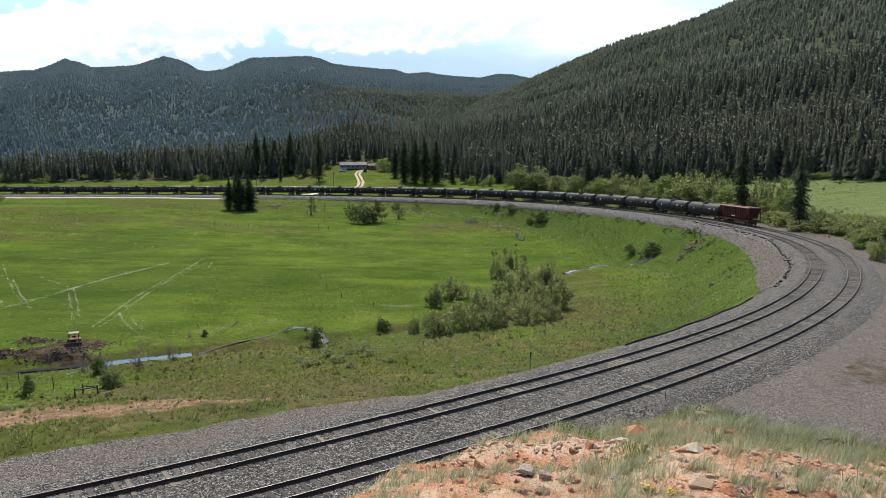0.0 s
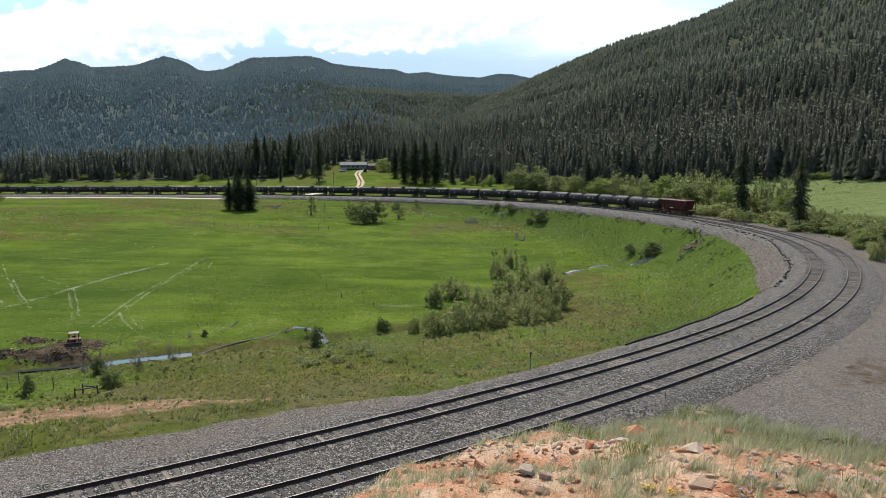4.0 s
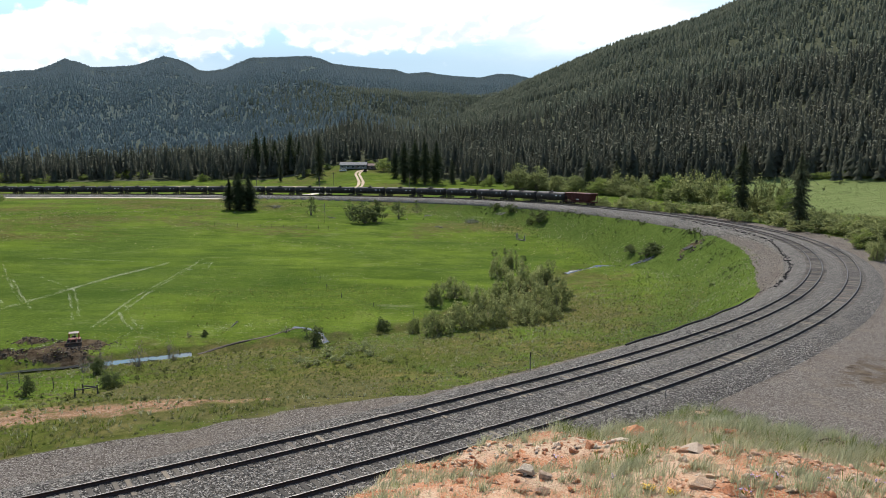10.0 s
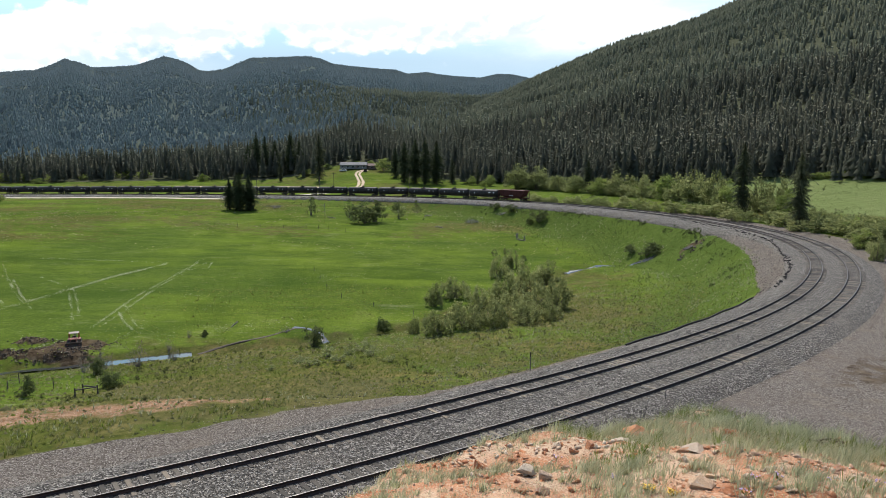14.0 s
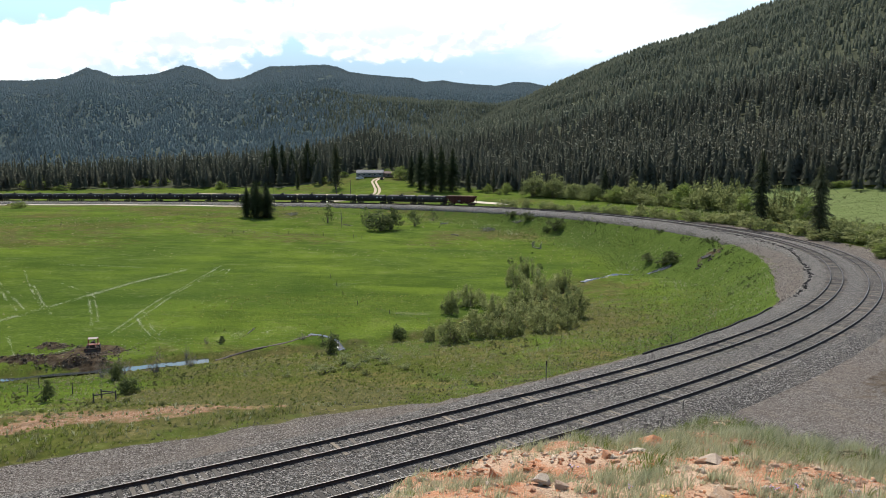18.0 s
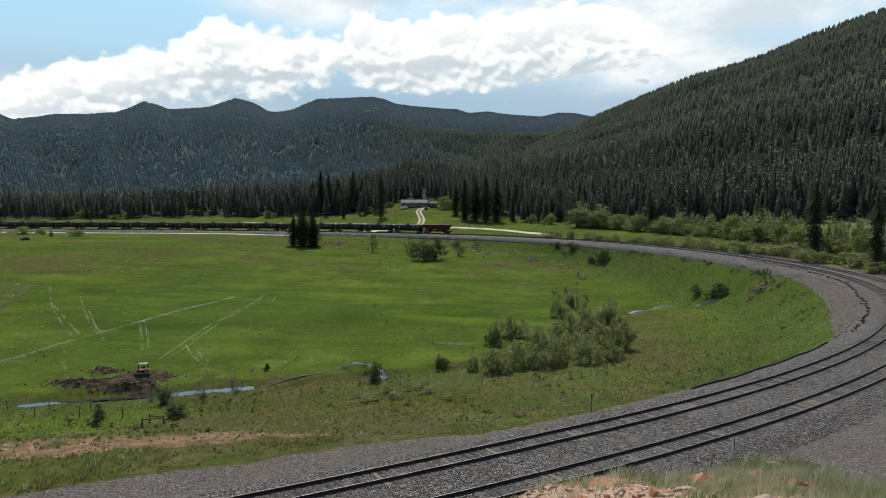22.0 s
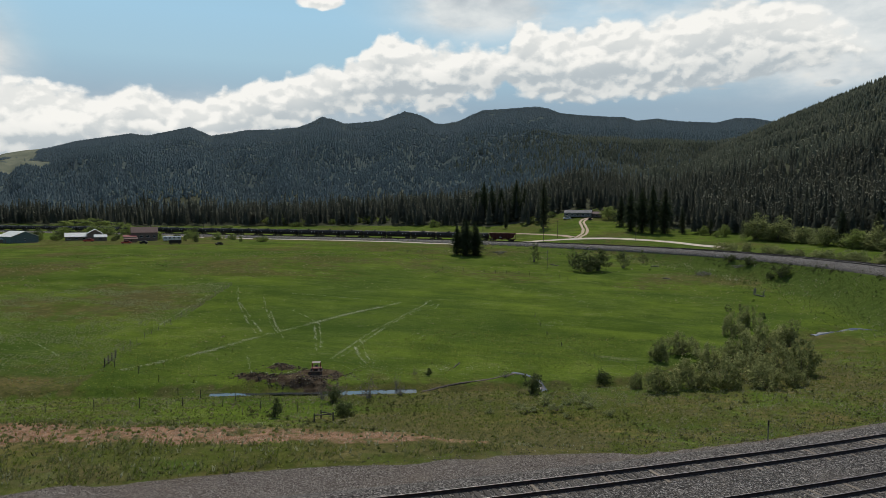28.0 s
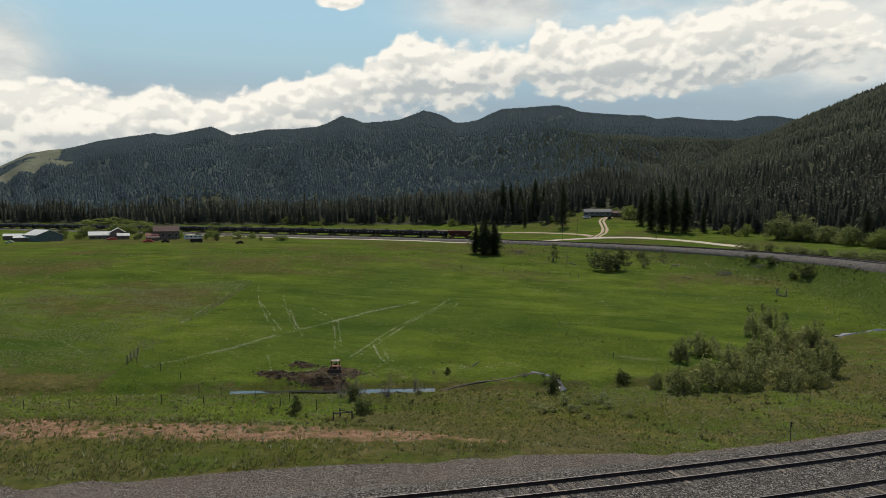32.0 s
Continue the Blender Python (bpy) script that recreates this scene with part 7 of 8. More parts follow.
def bulldozer(x, y, rz):
    b = tagged(new("bulldozer"), "faded orange-red crawler bulldozer with a faded canopy in the mud", "bulldozer")
    b.matrix_basis = pose(x, y, ground_z(x, y) + 0.02, 2, 0, rz) @ Matrix.Diagonal((0.90, 0.90, 0.68, 1))
    for sx in (-0.85, 0.85):
        bm = bmesh.new()
        n = 18
        ring = []
        for k in range(n):
            a = 2 * math.pi * k / n
            ring.append((0.0, (1.05 if math.cos(a) > 0 else -1.05) + 0.36 * math.cos(a), 0.36 + 0.36 * math.sin(a)))
        lo = [bm.verts.new((sx - 0.2, q[1], q[2])) for q in ring]
        hi = [bm.verts.new((sx + 0.2, q[1], q[2])) for q in ring]
        for k in range(n):
            bm.faces.new((lo[k], lo[(k + 1) % n], hi[(k + 1) % n], hi[k]))
        bm.faces.new(lo[::-1])
        bm.faces.new(hi)
        bmesh.ops.recalc_face_normals(bm, faces=bm.faces)
        tr = part("crawler_track", bm, M_MUD, b)
        for k in range(12):
            part("grouser", box(bmesh.new(), sx, -1.2 + 0.22 * k, 0.735, 0.42, 0.05, 0.05, 0), M_STEEL, tr)
        part("push_arm", box(bmesh.new(), sx * 1.0, -1.25, 0.5, 0.12, 1.6, 0.16, 0.02), M_ORANGE, b)
    part("chassis", box(bmesh.new(), 0, 0, 0.65, 1.2, 2.5, 0.5, 0.05), M_MUD, b)
    h = part("hood", box(bmesh.new(), 0, -0.6, 1.15, 0.85, 1.3, 0.7, 0.08), M_ORANGE, b)
    part("grille", box(bmesh.new(), 0, -1.27, 1.12, 0.7, 0.05, 0.55, 0.01), M_STEEL, h)
    part("exhaust", rod(bmesh.new(), (0.2, -0.6, 1.5), (0.2, -0.6, 2.05), 0.05, n=8), M_STEEL, h)
    part("seat", box(bmesh.new(), 0, 0.6, 1.25, 0.6, 0.5, 0.7, 0.08), M_BLACK, b)
    part("fender", box(bmesh.new(), 0, 0.55, 0.98, 1.9, 1.2, 0.12, 0.03), M_ORANGE, b)
    for sx in (-0.72, 0.72):
        for sy in (0.0, 1.15):
            part("canopy_post", box(bmesh.new(), sx, sy, 1.7, 0.1, 0.1, 1.4, 0.015), M_ORANGE, b)
    part("canopy_roof", box(bmesh.new(), 0, 0.55, 2.34, 1.5, 1.2, 0.09, 0.04), M_CANOPY, b, "faded pale canopy roof")
    bm = bmesh.new()
    rows = []
    for k in range(7):
        a = -0.6 + 1.2 * k / 6
        rows.append([bm.verts.new((s, -2.1 + 0.22 * math.cos(a * 1.6) + dd, 0.1 + 0.85 * k / 6)) for s, dd in ((-1.25, 0), (1.25, 0), (1.25, 0.09), (-1.25, 0.09))])
    for p, q in zip(rows, rows[1:]):
        for k in range(4):
            bm.faces.new((p[k], p[(k + 1) % 4], q[(k + 1) % 4], q[k]))
    bm.faces.new(rows[0][::-1])
    bm.faces.new(rows[-1])
    bmesh.ops.recalc_face_normals(bm, faces=bm.faces)
    part("blade", bm, M_MUD, b)


bulldozer(-54.6, 103.6, 23)


# ---- old ties and pipe dumped along the curve's bank ----
DUMP = [(71.6, 197.8), (71.6, 188.3), (71.0, 178.0), (70.6, 168.3), (67.7, 152.2), (64.9, 140.9), (61.0, 129.4), (57.2, 119.2), (55.0, 113.7), (51.7, 105.4), (48.7, 99.8), (44.3, 92.4), (40.8, 87.1)]


def build_dump():
    rng = random.Random(31)
    meshes = []
    for k in range(5):
        bm = box(bmesh.new(), 0, 0, 0, rng.uniform(0.3, 0.85), 0.14, 0.13, 0.02)
        for v in bm.verts:
            v.co += Vector((rng.uniform(-0.04, 0.04), rng.uniform(-0.015, 0.015), rng.uniform(-0.015, 0.015)))
        me = bpy.data.meshes.new("old_tie")
        bm.to_mesh(me)
        bm.free()
        me.materials.append(M_BLACK)
        meshes.append(me)
    p = np.array(DUMP)
    cum = np.concatenate([[0], np.cumsum(np.hypot(*np.diff(p, axis=0).T))])
    n = 150
    for i in range(n):
        u = cum[-1] * (i + rng.uniform(-2.2, 2.2)) / n
        x, y = float(np.interp(u, cum, p[:, 0])), float(np.interp(u, cum, p[:, 1]))
        s, d = along([x], [y])
        off = min(-7.3, float(d[0])) + rng.gauss(0, 0.2)
        x, y, _, t = line(float(s[0]), off)
        ob = tagged(new("old_tie", rng.choice(meshes)), "black discarded railway tie lying on the bank", "railway tie", "dumped ties along the bank")
        top = float(np.interp(s[0], LS, LZ)) + float(np.interp(off, [-10.5, -8.9, -6.9], [-1.9, -0.85, -0.2]))
        ob.matrix_basis = pose(float(x), float(y), max(ground_z(float(x), float(y)), top) + 0.10, rng.uniform(-15, 15), rng.uniform(-14, 14), math.degrees(t) + rng.gauss(6, 38))
    ss = np.arange(40, 73, 1.5)
    bm = bmesh.new()
    q = []
    for s in ss:
        x, y, _, _ = line(s, -8.75 + 0.12 * math.sin(s * 0.7))
        q.append(Vector((float(x), float(y), ground_z(float(x), float(y)) + 0.07)))
    tube(bm, q, 0.09, 8)
    pp = new("drain_pipe", bpy.data.meshes.new("drain_pipe"))
    bm.to_mesh(pp.data)
    bm.free()
    pp.data.materials.append(M_BLACK)
    tagged(pp, "long black drain pipe lying along the ballast edge", "pipe")


build_dump()


# ---- clods of mud round the diggings, and a spoil of stones on the bench ----
def clod_shapes(n, seed, count=9):
    out = []
    for i in range(n):
        rng = random.Random(seed + i)
        bm = bmesh.new()
        for k in range(count):
            bm.verts.new(Vector((rng.gauss(0, 1), rng.gauss(0, 1), rng.gauss(0, 0.8))).normalized() * rng.uniform(0.38, 0.55))
        hull = bmesh.ops.convex_hull(bm, input=bm.verts[:])
        bmesh.ops.delete(bm, geom=[g for g in hull["geom_interior"] if isinstance(g, bmesh.types.BMVert)], context="VERTS")
        bmesh.ops.triangulate(bm, faces=bm.faces[:])
        bm.verts.index_update()
        out.append((np.array([v.co[:] for v in bm.verts]), np.array([[v.index for v in f.verts] for f in bm.faces])))
        bm.free()
    return out


def build_clods():
    r = np.random.RandomState(77)
    pts = []
    for mx, my, rx, ry, up in DIGGINGS[:5]:
        k = int(60 * rx * ry)
        pts.append(np.stack([mx + r.normal(0, 0.62, k) * rx, my + r.normal(0, 0.62, k) * ry], 1))
    p = np.concatenate(pts)
    ds, ad = to_stream(p[:, 0], p[:, 1])
    lane = np.abs((p[:, 0] + 54.2) - (p[:, 1] - 104) * 0.35) < 1.5
    keep = (ad > 1.5) & ~(lane & (p[:, 1] > 96)) & (np.hypot(p[:, 0] + 54.6, p[:, 1] - 103.6) > 2.4)
    p = p[keep]
    h = 0.10 + 0.42 * r.uniform(0, 1, len(p)) ** 4
    scatter("mud_clods", np.column_stack([p, land(p[:, 0], p[:, 1]) + 0.02]), h, 78, clod_shapes(5, 40), M_CLOD, "lumps of wet dark mud round the diggings", "mud", 1.2)
    # pale stones on the brown bench
    x, y, th, rho, g = polar_spots(79, -56, -5, 33, 70, 2600)
    s, d = along(x, y)
    keep = (np.abs(-d - np.interp(s, [-60, -20, 0, 14], [27, 23, 17.6, 14.2])) < 2.6) & (s < 14) & (fbm(x / 3, y / 3, 80) + 0.4 * r.uniform(-1, 1, len(x)) > 0.1)
    x, y = x[keep], y[keep]
    scatter("bench_stones", np.column_stack([x, y, land(x, y)]), 0.04 + 0.16 * r.uniform(0, 1, len(x)) ** 4, 82, clod_shapes(4, 60), M_PALESTONE, "pale stones scattered over brown earth", "stones", 1.3)
    # coarse ballast lying loose beside and between the rails
    x, y, th, rho, g = polar_spots(83, -56, 24, 27, 75, 46000)
    s, d = along(x, y)
    on = (d > -12.6) & (d < 4.0 + 4.5 * g.uniform(0, 1, len(x)) ** 2)
    for c in (-5.45, -3.95, -0.75, 0.75):
        on &= np.abs(d - c) > 0.12
    x, y, s, d = x[on], y[on], s[on], d[on]
    top = np.interp(s, LS, LZ) + np.interp(d, [-8.9, -6.9, -1.5, 2.0, 3.9], [-0.85, -0.2, -0.195, -0.21, -0.95])
    z = np.maximum(land(x, y), top)
    u, w = r.uniform(72, 230, 2600), -r.uniform(8.6, 13.5, 2600)
    bx, by, _, _ = line(u, w)
    keep = w > -np.interp(u, [72, 80, 92, 105, 125, 150, 175, 200, 240], [9.0, 9.6, 11.6, 12.8, 12.8, 11.5, 10.4, 9.6, 9.4]) - 0.6 * r.uniform(0, 1, len(u))
    bx, by = bx[keep], by[keep]
    scatter("bank_rubble", np.column_stack([bx, by, land(bx, by) + 0.02]), 0.08 + 0.22 * r.uniform(0, 1, len(bx)) ** 3, 86, clod_shapes(5, 95, 7), M_STONE, "coarse grey rubble on the outer bank", "stones", 1.2)
    scatter("ballast_stones", np.column_stack([x, y, z]), 0.045 + 0.06 * r.uniform(0, 1, len(x)) ** 2, 84, clod_shapes(5, 90, 7), M_STONE, "loose crushed grey stones of the ballast", "stones", 1.1)


def stone_material(name, stops):
    k = Mat(name)
    geo = k.n("NewGeometry")
    col = k.ramp(geo.outputs["Random Per Island"], stops)
    col = k.mix(k.span(k.noise(20.0, 4, 0.7), 0.45, 0.7, 0, 0.35), col, (0.06, 0.055, 0.05))
    return k.done(col, 0.9, 0, None, 0.2)


M_STONE = stone_material("crushed_grey_stone", [(0.0, (0.037, 0.032, 0.028)), (0.5, (0.122, 0.108, 0.092)), (0.85, (0.25, 0.225, 0.195)), (1.0, (0.50, 0.46, 0.41))])
M_PALESTONE = stone_material("pale_field_stone", [(0.0, (0.22, 0.15, 0.11)), (0.5, (0.42, 0.34, 0.27)), (1.0, (0.68, 0.63, 0.56))])
build_clods()


# ---- the knoll in front: rocks, grass, flowers ----
def rock_material():
    k = Mat("orange_limestone")
    inf = k.n("ObjectInfo")
    geo = k.n("NewGeometry")
    r = k.math("FRACT", k.math("ADD", inf.outputs["Random"], geo.outputs["Random Per Island"]))
    base = k.ramp(r, [(0.0, (0.46, 0.18, 0.085)), (0.35, (0.56, 0.27, 0.14)), (0.55, (0.62, 0.42, 0.27)), (0.8, (0.64, 0.54, 0.41)), (1.0, (0.38, 0.16, 0.085))])
    n = k.noise(5.0, 7, 0.7)
    col = k.mix(k.span(n, 0.50, 0.66, 0, 0.6), base, (0.62, 0.53, 0.42))
    col = k.mix(k.span(k.noise(14.0, 5, 0.7), 0.55, 0.7, 0, 0.6), col, (0.22, 0.12, 0.075))
    return k.done(col, 0.95, 0, k.bump(k.noise(18.0, 8, 0.7), 0.8, 0.05), 0.1)


M_ROCK = rock_material()
M_FLOWER = plain("yellow_petals", (0.75, 0.48, 0.02), (0.60, 0.36, 0.02), 30, 0.7)
M_LILAC = plain("lilac_petals", (0.42, 0.34, 0.58), (0.34, 0.27, 0.5), 30, 0.7)


def rock_mesh(seed):
    rng = random.Random(seed)
    bm = bmesh.new()
    for k in range(15):
        p = Vector((rng.gauss(0, 1), rng.gauss(0, 1), rng.gauss(0, 1))).normalized()
        e = 0.5 / max(abs(p.x), abs(p.y), abs(p.z)) * 0.72 + 0.5 * 0.28
        bm.verts.new(p * e * rng.uniform(0.8, 1.0))
    hull = bmesh.ops.convex_hull(bm, input=bm.verts[:])
    bmesh.ops.delete(bm, geom=[g for g in hull["geom_interior"] if isinstance(g, bmesh.types.BMVert)], context="VERTS")
    bmesh.ops.subdivide_edges(bm, edges=bm.edges[:], cuts=2)
    bmesh.ops.triangulate(bm, faces=bm.faces[:])
    for v in bm.verts:
        v.co *= 1 + 0.10 * noise.noise(v.co * 6 + Vector((seed, 0, 0))) + 0.06 * noise.noise(v.co * 15 + Vector((seed, 5, 0)))
    me = bpy.data.meshes.new("rock")
    bm.to_mesh(me)
    bm.free()
    me.materials.append(M_ROCK)
    return me


ROCKS = [(0.63, 11.03, 0.40, 0.30), (4.37, 15.84, 0.80, 0.34), (4.75, 15.40, 0.51, 0.25), (-1.17, 36.35, 0.63, 0.46), (2.55, 11.85, 0.32, 0.21), (1.16, 9.59, 0.33, 0.26), (1.41, 9.40, 0.27, 0.16), (1.93, 10.79, 0.22, 0.14), (0.94, 11.32, 0.27, 0.13), (1.15, 11.53, 0.20, 0.11), (3.98, 10.83, 0.53, 0.24), (3.77, 10.86, 0.31, 0.18), (3.30, 8.74, 0.46, 0.19), (2.95, 8.53, 0.28, 0.16), (3.36, 10.27, 0.26, 0.12), (7.16, 18.16, 0.52, 0.31), (6.51, 16.82, 0.51, 0.23), (3.48, 9.55, 0.29, 0.11), (3.61, 9.12, 0.31, 0.12), (3.56, 8.47, 0.32, 0.12), (3.17, 12.21, 0.36, 0.12), (3.39, 11.56, 0.42, 0.15), (4.32, 13.76, 0.23, 0.11), (1.29, 8.85, 0.28, 0.14), (0.34, 11.44, 0.25, 0.13), (0.14, 10.89, 0.22, 0.10), (0.64, 9.02, 0.21, 0.11), (0.99, 8.73, 0.24, 0.12), (1.75, 9.34, 0.16, 0.10), (2.60, 11.45, 0.24, 0.11), (-0.12, 36.16, 0.57, 0.34), (-1.86, 35.26, 0.67, 0.33), (-2.68, 34.52, 0.55, 0.27), (-3.89, 32.65, 0.57, 0.31), (-4.54, 31.47, 0.60, 0.30), (5.94, 12.11, 0.32, 0.11), (4.93, 9.38, 0.28, 0.08), (5.86, 10.18, 0.28, 0.09), (4.81, 8.85, 0.29, 0.10), (5.93, 9.74, 0.27, 0.09), (4.28, 9.49, 0.20, 0.08), (4.27, 8.35, 0.22, 0.09), (7.70, 20.63, 0.45, 0.24), (7.04, 16.95, 0.35, 0.17), (4.01, 16.21, 0.39, 0.18), (2.23, 11.70, 0.23, 0.13), (1.99, 12.03, 0.21, 0.12)]
# thick clumps of grass on the knoll: x, y, radius
CLUMPS = [(2.07, 9.03, 0.5), (2.51, 9.61, 0.6), (2.9, 10.3, 0.55), (2.33, 8.61, 0.4), (3.1, 11.2, 0.5), (3.9, 12.6, 0.6), (4.52, 13.7, 0.7), (4.87, 15.0, 0.7), (5.2, 12.2, 0.7), (5.0, 11.0, 0.5), (6.2, 13.0, 0.8), (-0.7, 9.9, 0.35), (0.2, 9.6, 0.4), (3.75, 8.5, 0.3), (4.6, 8.5, 0.35), (5.6, 9.0, 0.4), (1.3, 10.4, 0.3), (6.6, 10.6, 0.5)]
FLOWERS_Y = [(2.62, 8.66), (2.87, 8.51)]
FLOWERS_L = [(1.90, 11.47), (2.35, 9.43), (3.98, 8.72), (4.33, 8.85), (6.20, 9.73), (5.01, 8.82), (3.74, 8.40)]


def build_knoll():
    rng = random.Random(8)
    kinds = [rock_mesh(i) for i in range(9)]
    for i, (x, y, w, h) in enumerate(ROCKS):
        ob = tagged(new("rock", kinds[i % 9]), "weathered orange and cream limestone rock on the knoll", "rock", "rocks on the knoll")
        ob.matrix_basis = pose(x, y, ground_z(x, y) + h * 0.10, rng.uniform(-12, 12), rng.uniform(-12, 12), rng.uniform(-30, 30)) @ Matrix.Diagonal((w * 0.80, w * 0.68, h * 0.90, 1))
    r = np.random.RandomState(4)
    # loose stones
    x, y, th, rho, g = polar_spots(61, -11, 36, 5.5, 27, 40000)
    dc = np.interp(th, CREST_AT, CREST_IS)
    bare = bare_soil(x, y)
    keep = (rho < dc + 2.5) & (bare + 0.35 * r.uniform(-1, 1, len(x)) > 0.10)
    x, y = x[keep], y[keep]
    z = land(x, y)
    small = [(v * np.array([1, 0.9, 0.75]), f) for v, f in clod_shapes(6, 120, 8)]
    scatter("loose_stones", np.stack([x, y, z], 1), 0.024 + 0.19 * r.uniform(0, 1, len(x)) ** 5, 62, small, M_ROCK, "loose orange and cream stones on red soil", "stones", 1.3)
    # bunch grass: thick clumps with bare soil between them, and thin blades over the rest
    x, y, th, rho, g = polar_spots(63, -11, 36, 5.5, 28, 3000)
    dc = np.interp(th, CREST_AT, CREST_IS)
    lush = smooth(th, 4, 13) * smooth(rho - dc, -5.0, -0.5)
    keep = (rho < dc + 1.2) & (bare_soil(x, y) + 0.25 * r.uniform(-1, 1, len(x)) < 0.40 + 0.3 * lush) & (fbm(x / 1.1, y / 1.1, 70) + 0.6 * r.uniform(-1, 1, len(x)) > -0.10 - 0.35 * lush + 0.10 * smooth(8 - th, 0, 8))
    cx, cy, lush = x[keep], y[keep], lush[keep]
    k = 5
    x, y, lush = np.repeat(cx, k), np.repeat(cy, k), np.repeat(lush, k)
    x, y = x + r.normal(0, 0.075, len(x)), y + r.normal(0, 0.09, len(y))
    for ax, ay, cr in CLUMPS:
        n = int(46 * cr)
        x, y, lush = np.append(x, ax + r.normal(0, 0.42, n) * cr), np.append(y, ay + r.normal(0, 0.5, n) * cr), np.append(lush, np.full(n, 0.5))
    th = np.degrees(np.arctan2(x, y))
    h = (0.15 + 0.17 * r.uniform(0, 1, len(x)) + 0.02 * lush) * (1 + 0.45 * smooth(np.hypot(x, y), 12, 17)) * (1 - 0.40 * smooth(6 - th, 0, 7))
    kind = r.uniform(0, 1, len(x)) * 0.5 + 0.45 * fbm(x / 1.3, y / 1.3, 65) + 0.35 * lush + 0.22
    z = land(x, y)
    for lo, hi, mat, lab in ((-9, 0.22, M_STRAW, "dry straw-coloured bunch grass on the knoll"), (0.22, 0.88, M_SAGE, "grey-green bunch grass on the knoll"), (0.88, 9, M_GRASS, "fresh green grass on the knoll")):
        q = (kind >= lo) & (kind < hi)
        tufts("bunch_grass", x[q], y[q], z[q], h[q], 11, 0.0050, (0.20, 0.03), mat, lab, 66, bend=0.75)
    x, y, th, rho, g = polar_spots(64, -11, 36, 5.5, 26, 17000)
    keep = (rho < np.interp(th, CREST_AT, CREST_IS) + 0.5) & (bare_soil(x, y) + 0.3 * r.uniform(-1, 1, len(x)) < 0.5)
    x, y = x[keep], y[keep]
    pale = fbm(x / 1.6, y / 1.6, 73) + 0.7 * r.uniform(-1, 1, len(x)) > -0.25
    for q, mat, lab in ((pale, M_STRAW, "short dry grass between the clumps"), (~pale, M_SAGE, "short grey-green grass between the clumps")):
        tufts("thin_grass", x[q], y[q], land(x[q], y[q]), 0.06 + 0.12 * r.uniform(0, 1, q.sum()), 6, 0.0042, (0.2, 0.03), mat, lab, 71, bend=0.95)
    # short growth at the brink and foot of the knoll
    x, y, th, rho, g = polar_spots(67, -20, 36, 8, 40, 5200)
    s, d = along(x, y)
    dc = np.interp(th, CREST_AT, CREST_IS)
    keep = (rho > dc) & (d > 5.0) & (rho < dc + 16) & (fbm(x / 3, y / 3, 68) > 0.05) & ((th > 10) | (r.uniform(0, 1, len(x)) < 0.12))
    x, y = x[keep], y[keep]
    z = land(x, y)
    tufts("brink_grass", x, y, z, 0.12 + 0.22 * r.uniform(0, 1, len(x)), 16, 0.007, (0.15, 0), M_SAGE, "grey-green grass on the steep bank", 69, bend=0.55)
    for nm, mat, lab, spots in (("yellow_flowers", M_FLOWER, "small clump of yellow wildflowers", FLOWERS_Y), ("lilac_flowers", M_LILAC, "small pale lilac wildflowers in the grass", FLOWERS_L)):
        for x, y in spots:
            f = tagged(new(nm), lab, "flowers", "wildflowers")
            f.location = (x, y, ground_z(x, y))
            bm, bs = bmesh.new(), bmesh.new()
            for k in range(44 if nm[0] == "y" else 7):
                a, q = rng.uniform(0, 6.28), rng.uniform(0, 0.09)
                top = Vector((math.cos(a) * q, math.sin(a) * q, rng.uniform(0.05, 0.09)))
                rod(bs, (top.x * 0.3, top.y * 0.3, -0.02), top, 0.003, n=4)
                bmesh.ops.create_cone(bm, cap_ends=True, segments=7, radius1=0.005, radius2=0.013, depth=0.012, matrix=Matrix.Translation(top))
            part("blossom", bm, mat, f)
            part("stem", bs, M_GRASS, f)


build_knoll()


# ---- brush piles, dead wood and clumps along the inner bank ----
M_DEAD = plain("bleached_dead_wood", (0.30, 0.27, 0.23), (0.17, 0.15, 0.125), 5, 0.95)


def brush_pile(x, y, w, h, n, seed, label="grey pile of cut brush and dead branches"):
    rng = random.Random(seed)
    ob = tagged(new("brush_pile"), label, "brush pile", "dead wood in the meadow")
    ob.location = (x, y, ground_z(x, y))
    for k in range(n):
        a, e = rng.uniform(0, 6.28), rng.uniform(-0.15, 0.55)
        c = Vector((rng.gauss(0, 0.22) * w, rng.gauss(0, 0.22) * w, rng.uniform(0.1, 0.45) * h))
        L = rng.uniform(0.25, 0.6) * w
        d = Vector((math.cos(a) * math.cos(e), math.sin(a) * math.cos(e), math.sin(e))) * L / 2
        lo, hi = c - d, c + d
        lo.z = max(lo.z, 0.02)
        part("branch", tube(bmesh.new(), [lo, c + Vector((rng.gauss(0, 0.06), rng.gauss(0, 0.06), 0.1)) * L, hi], rng.uniform(0.03, 0.09), 6), M_DEAD, ob)


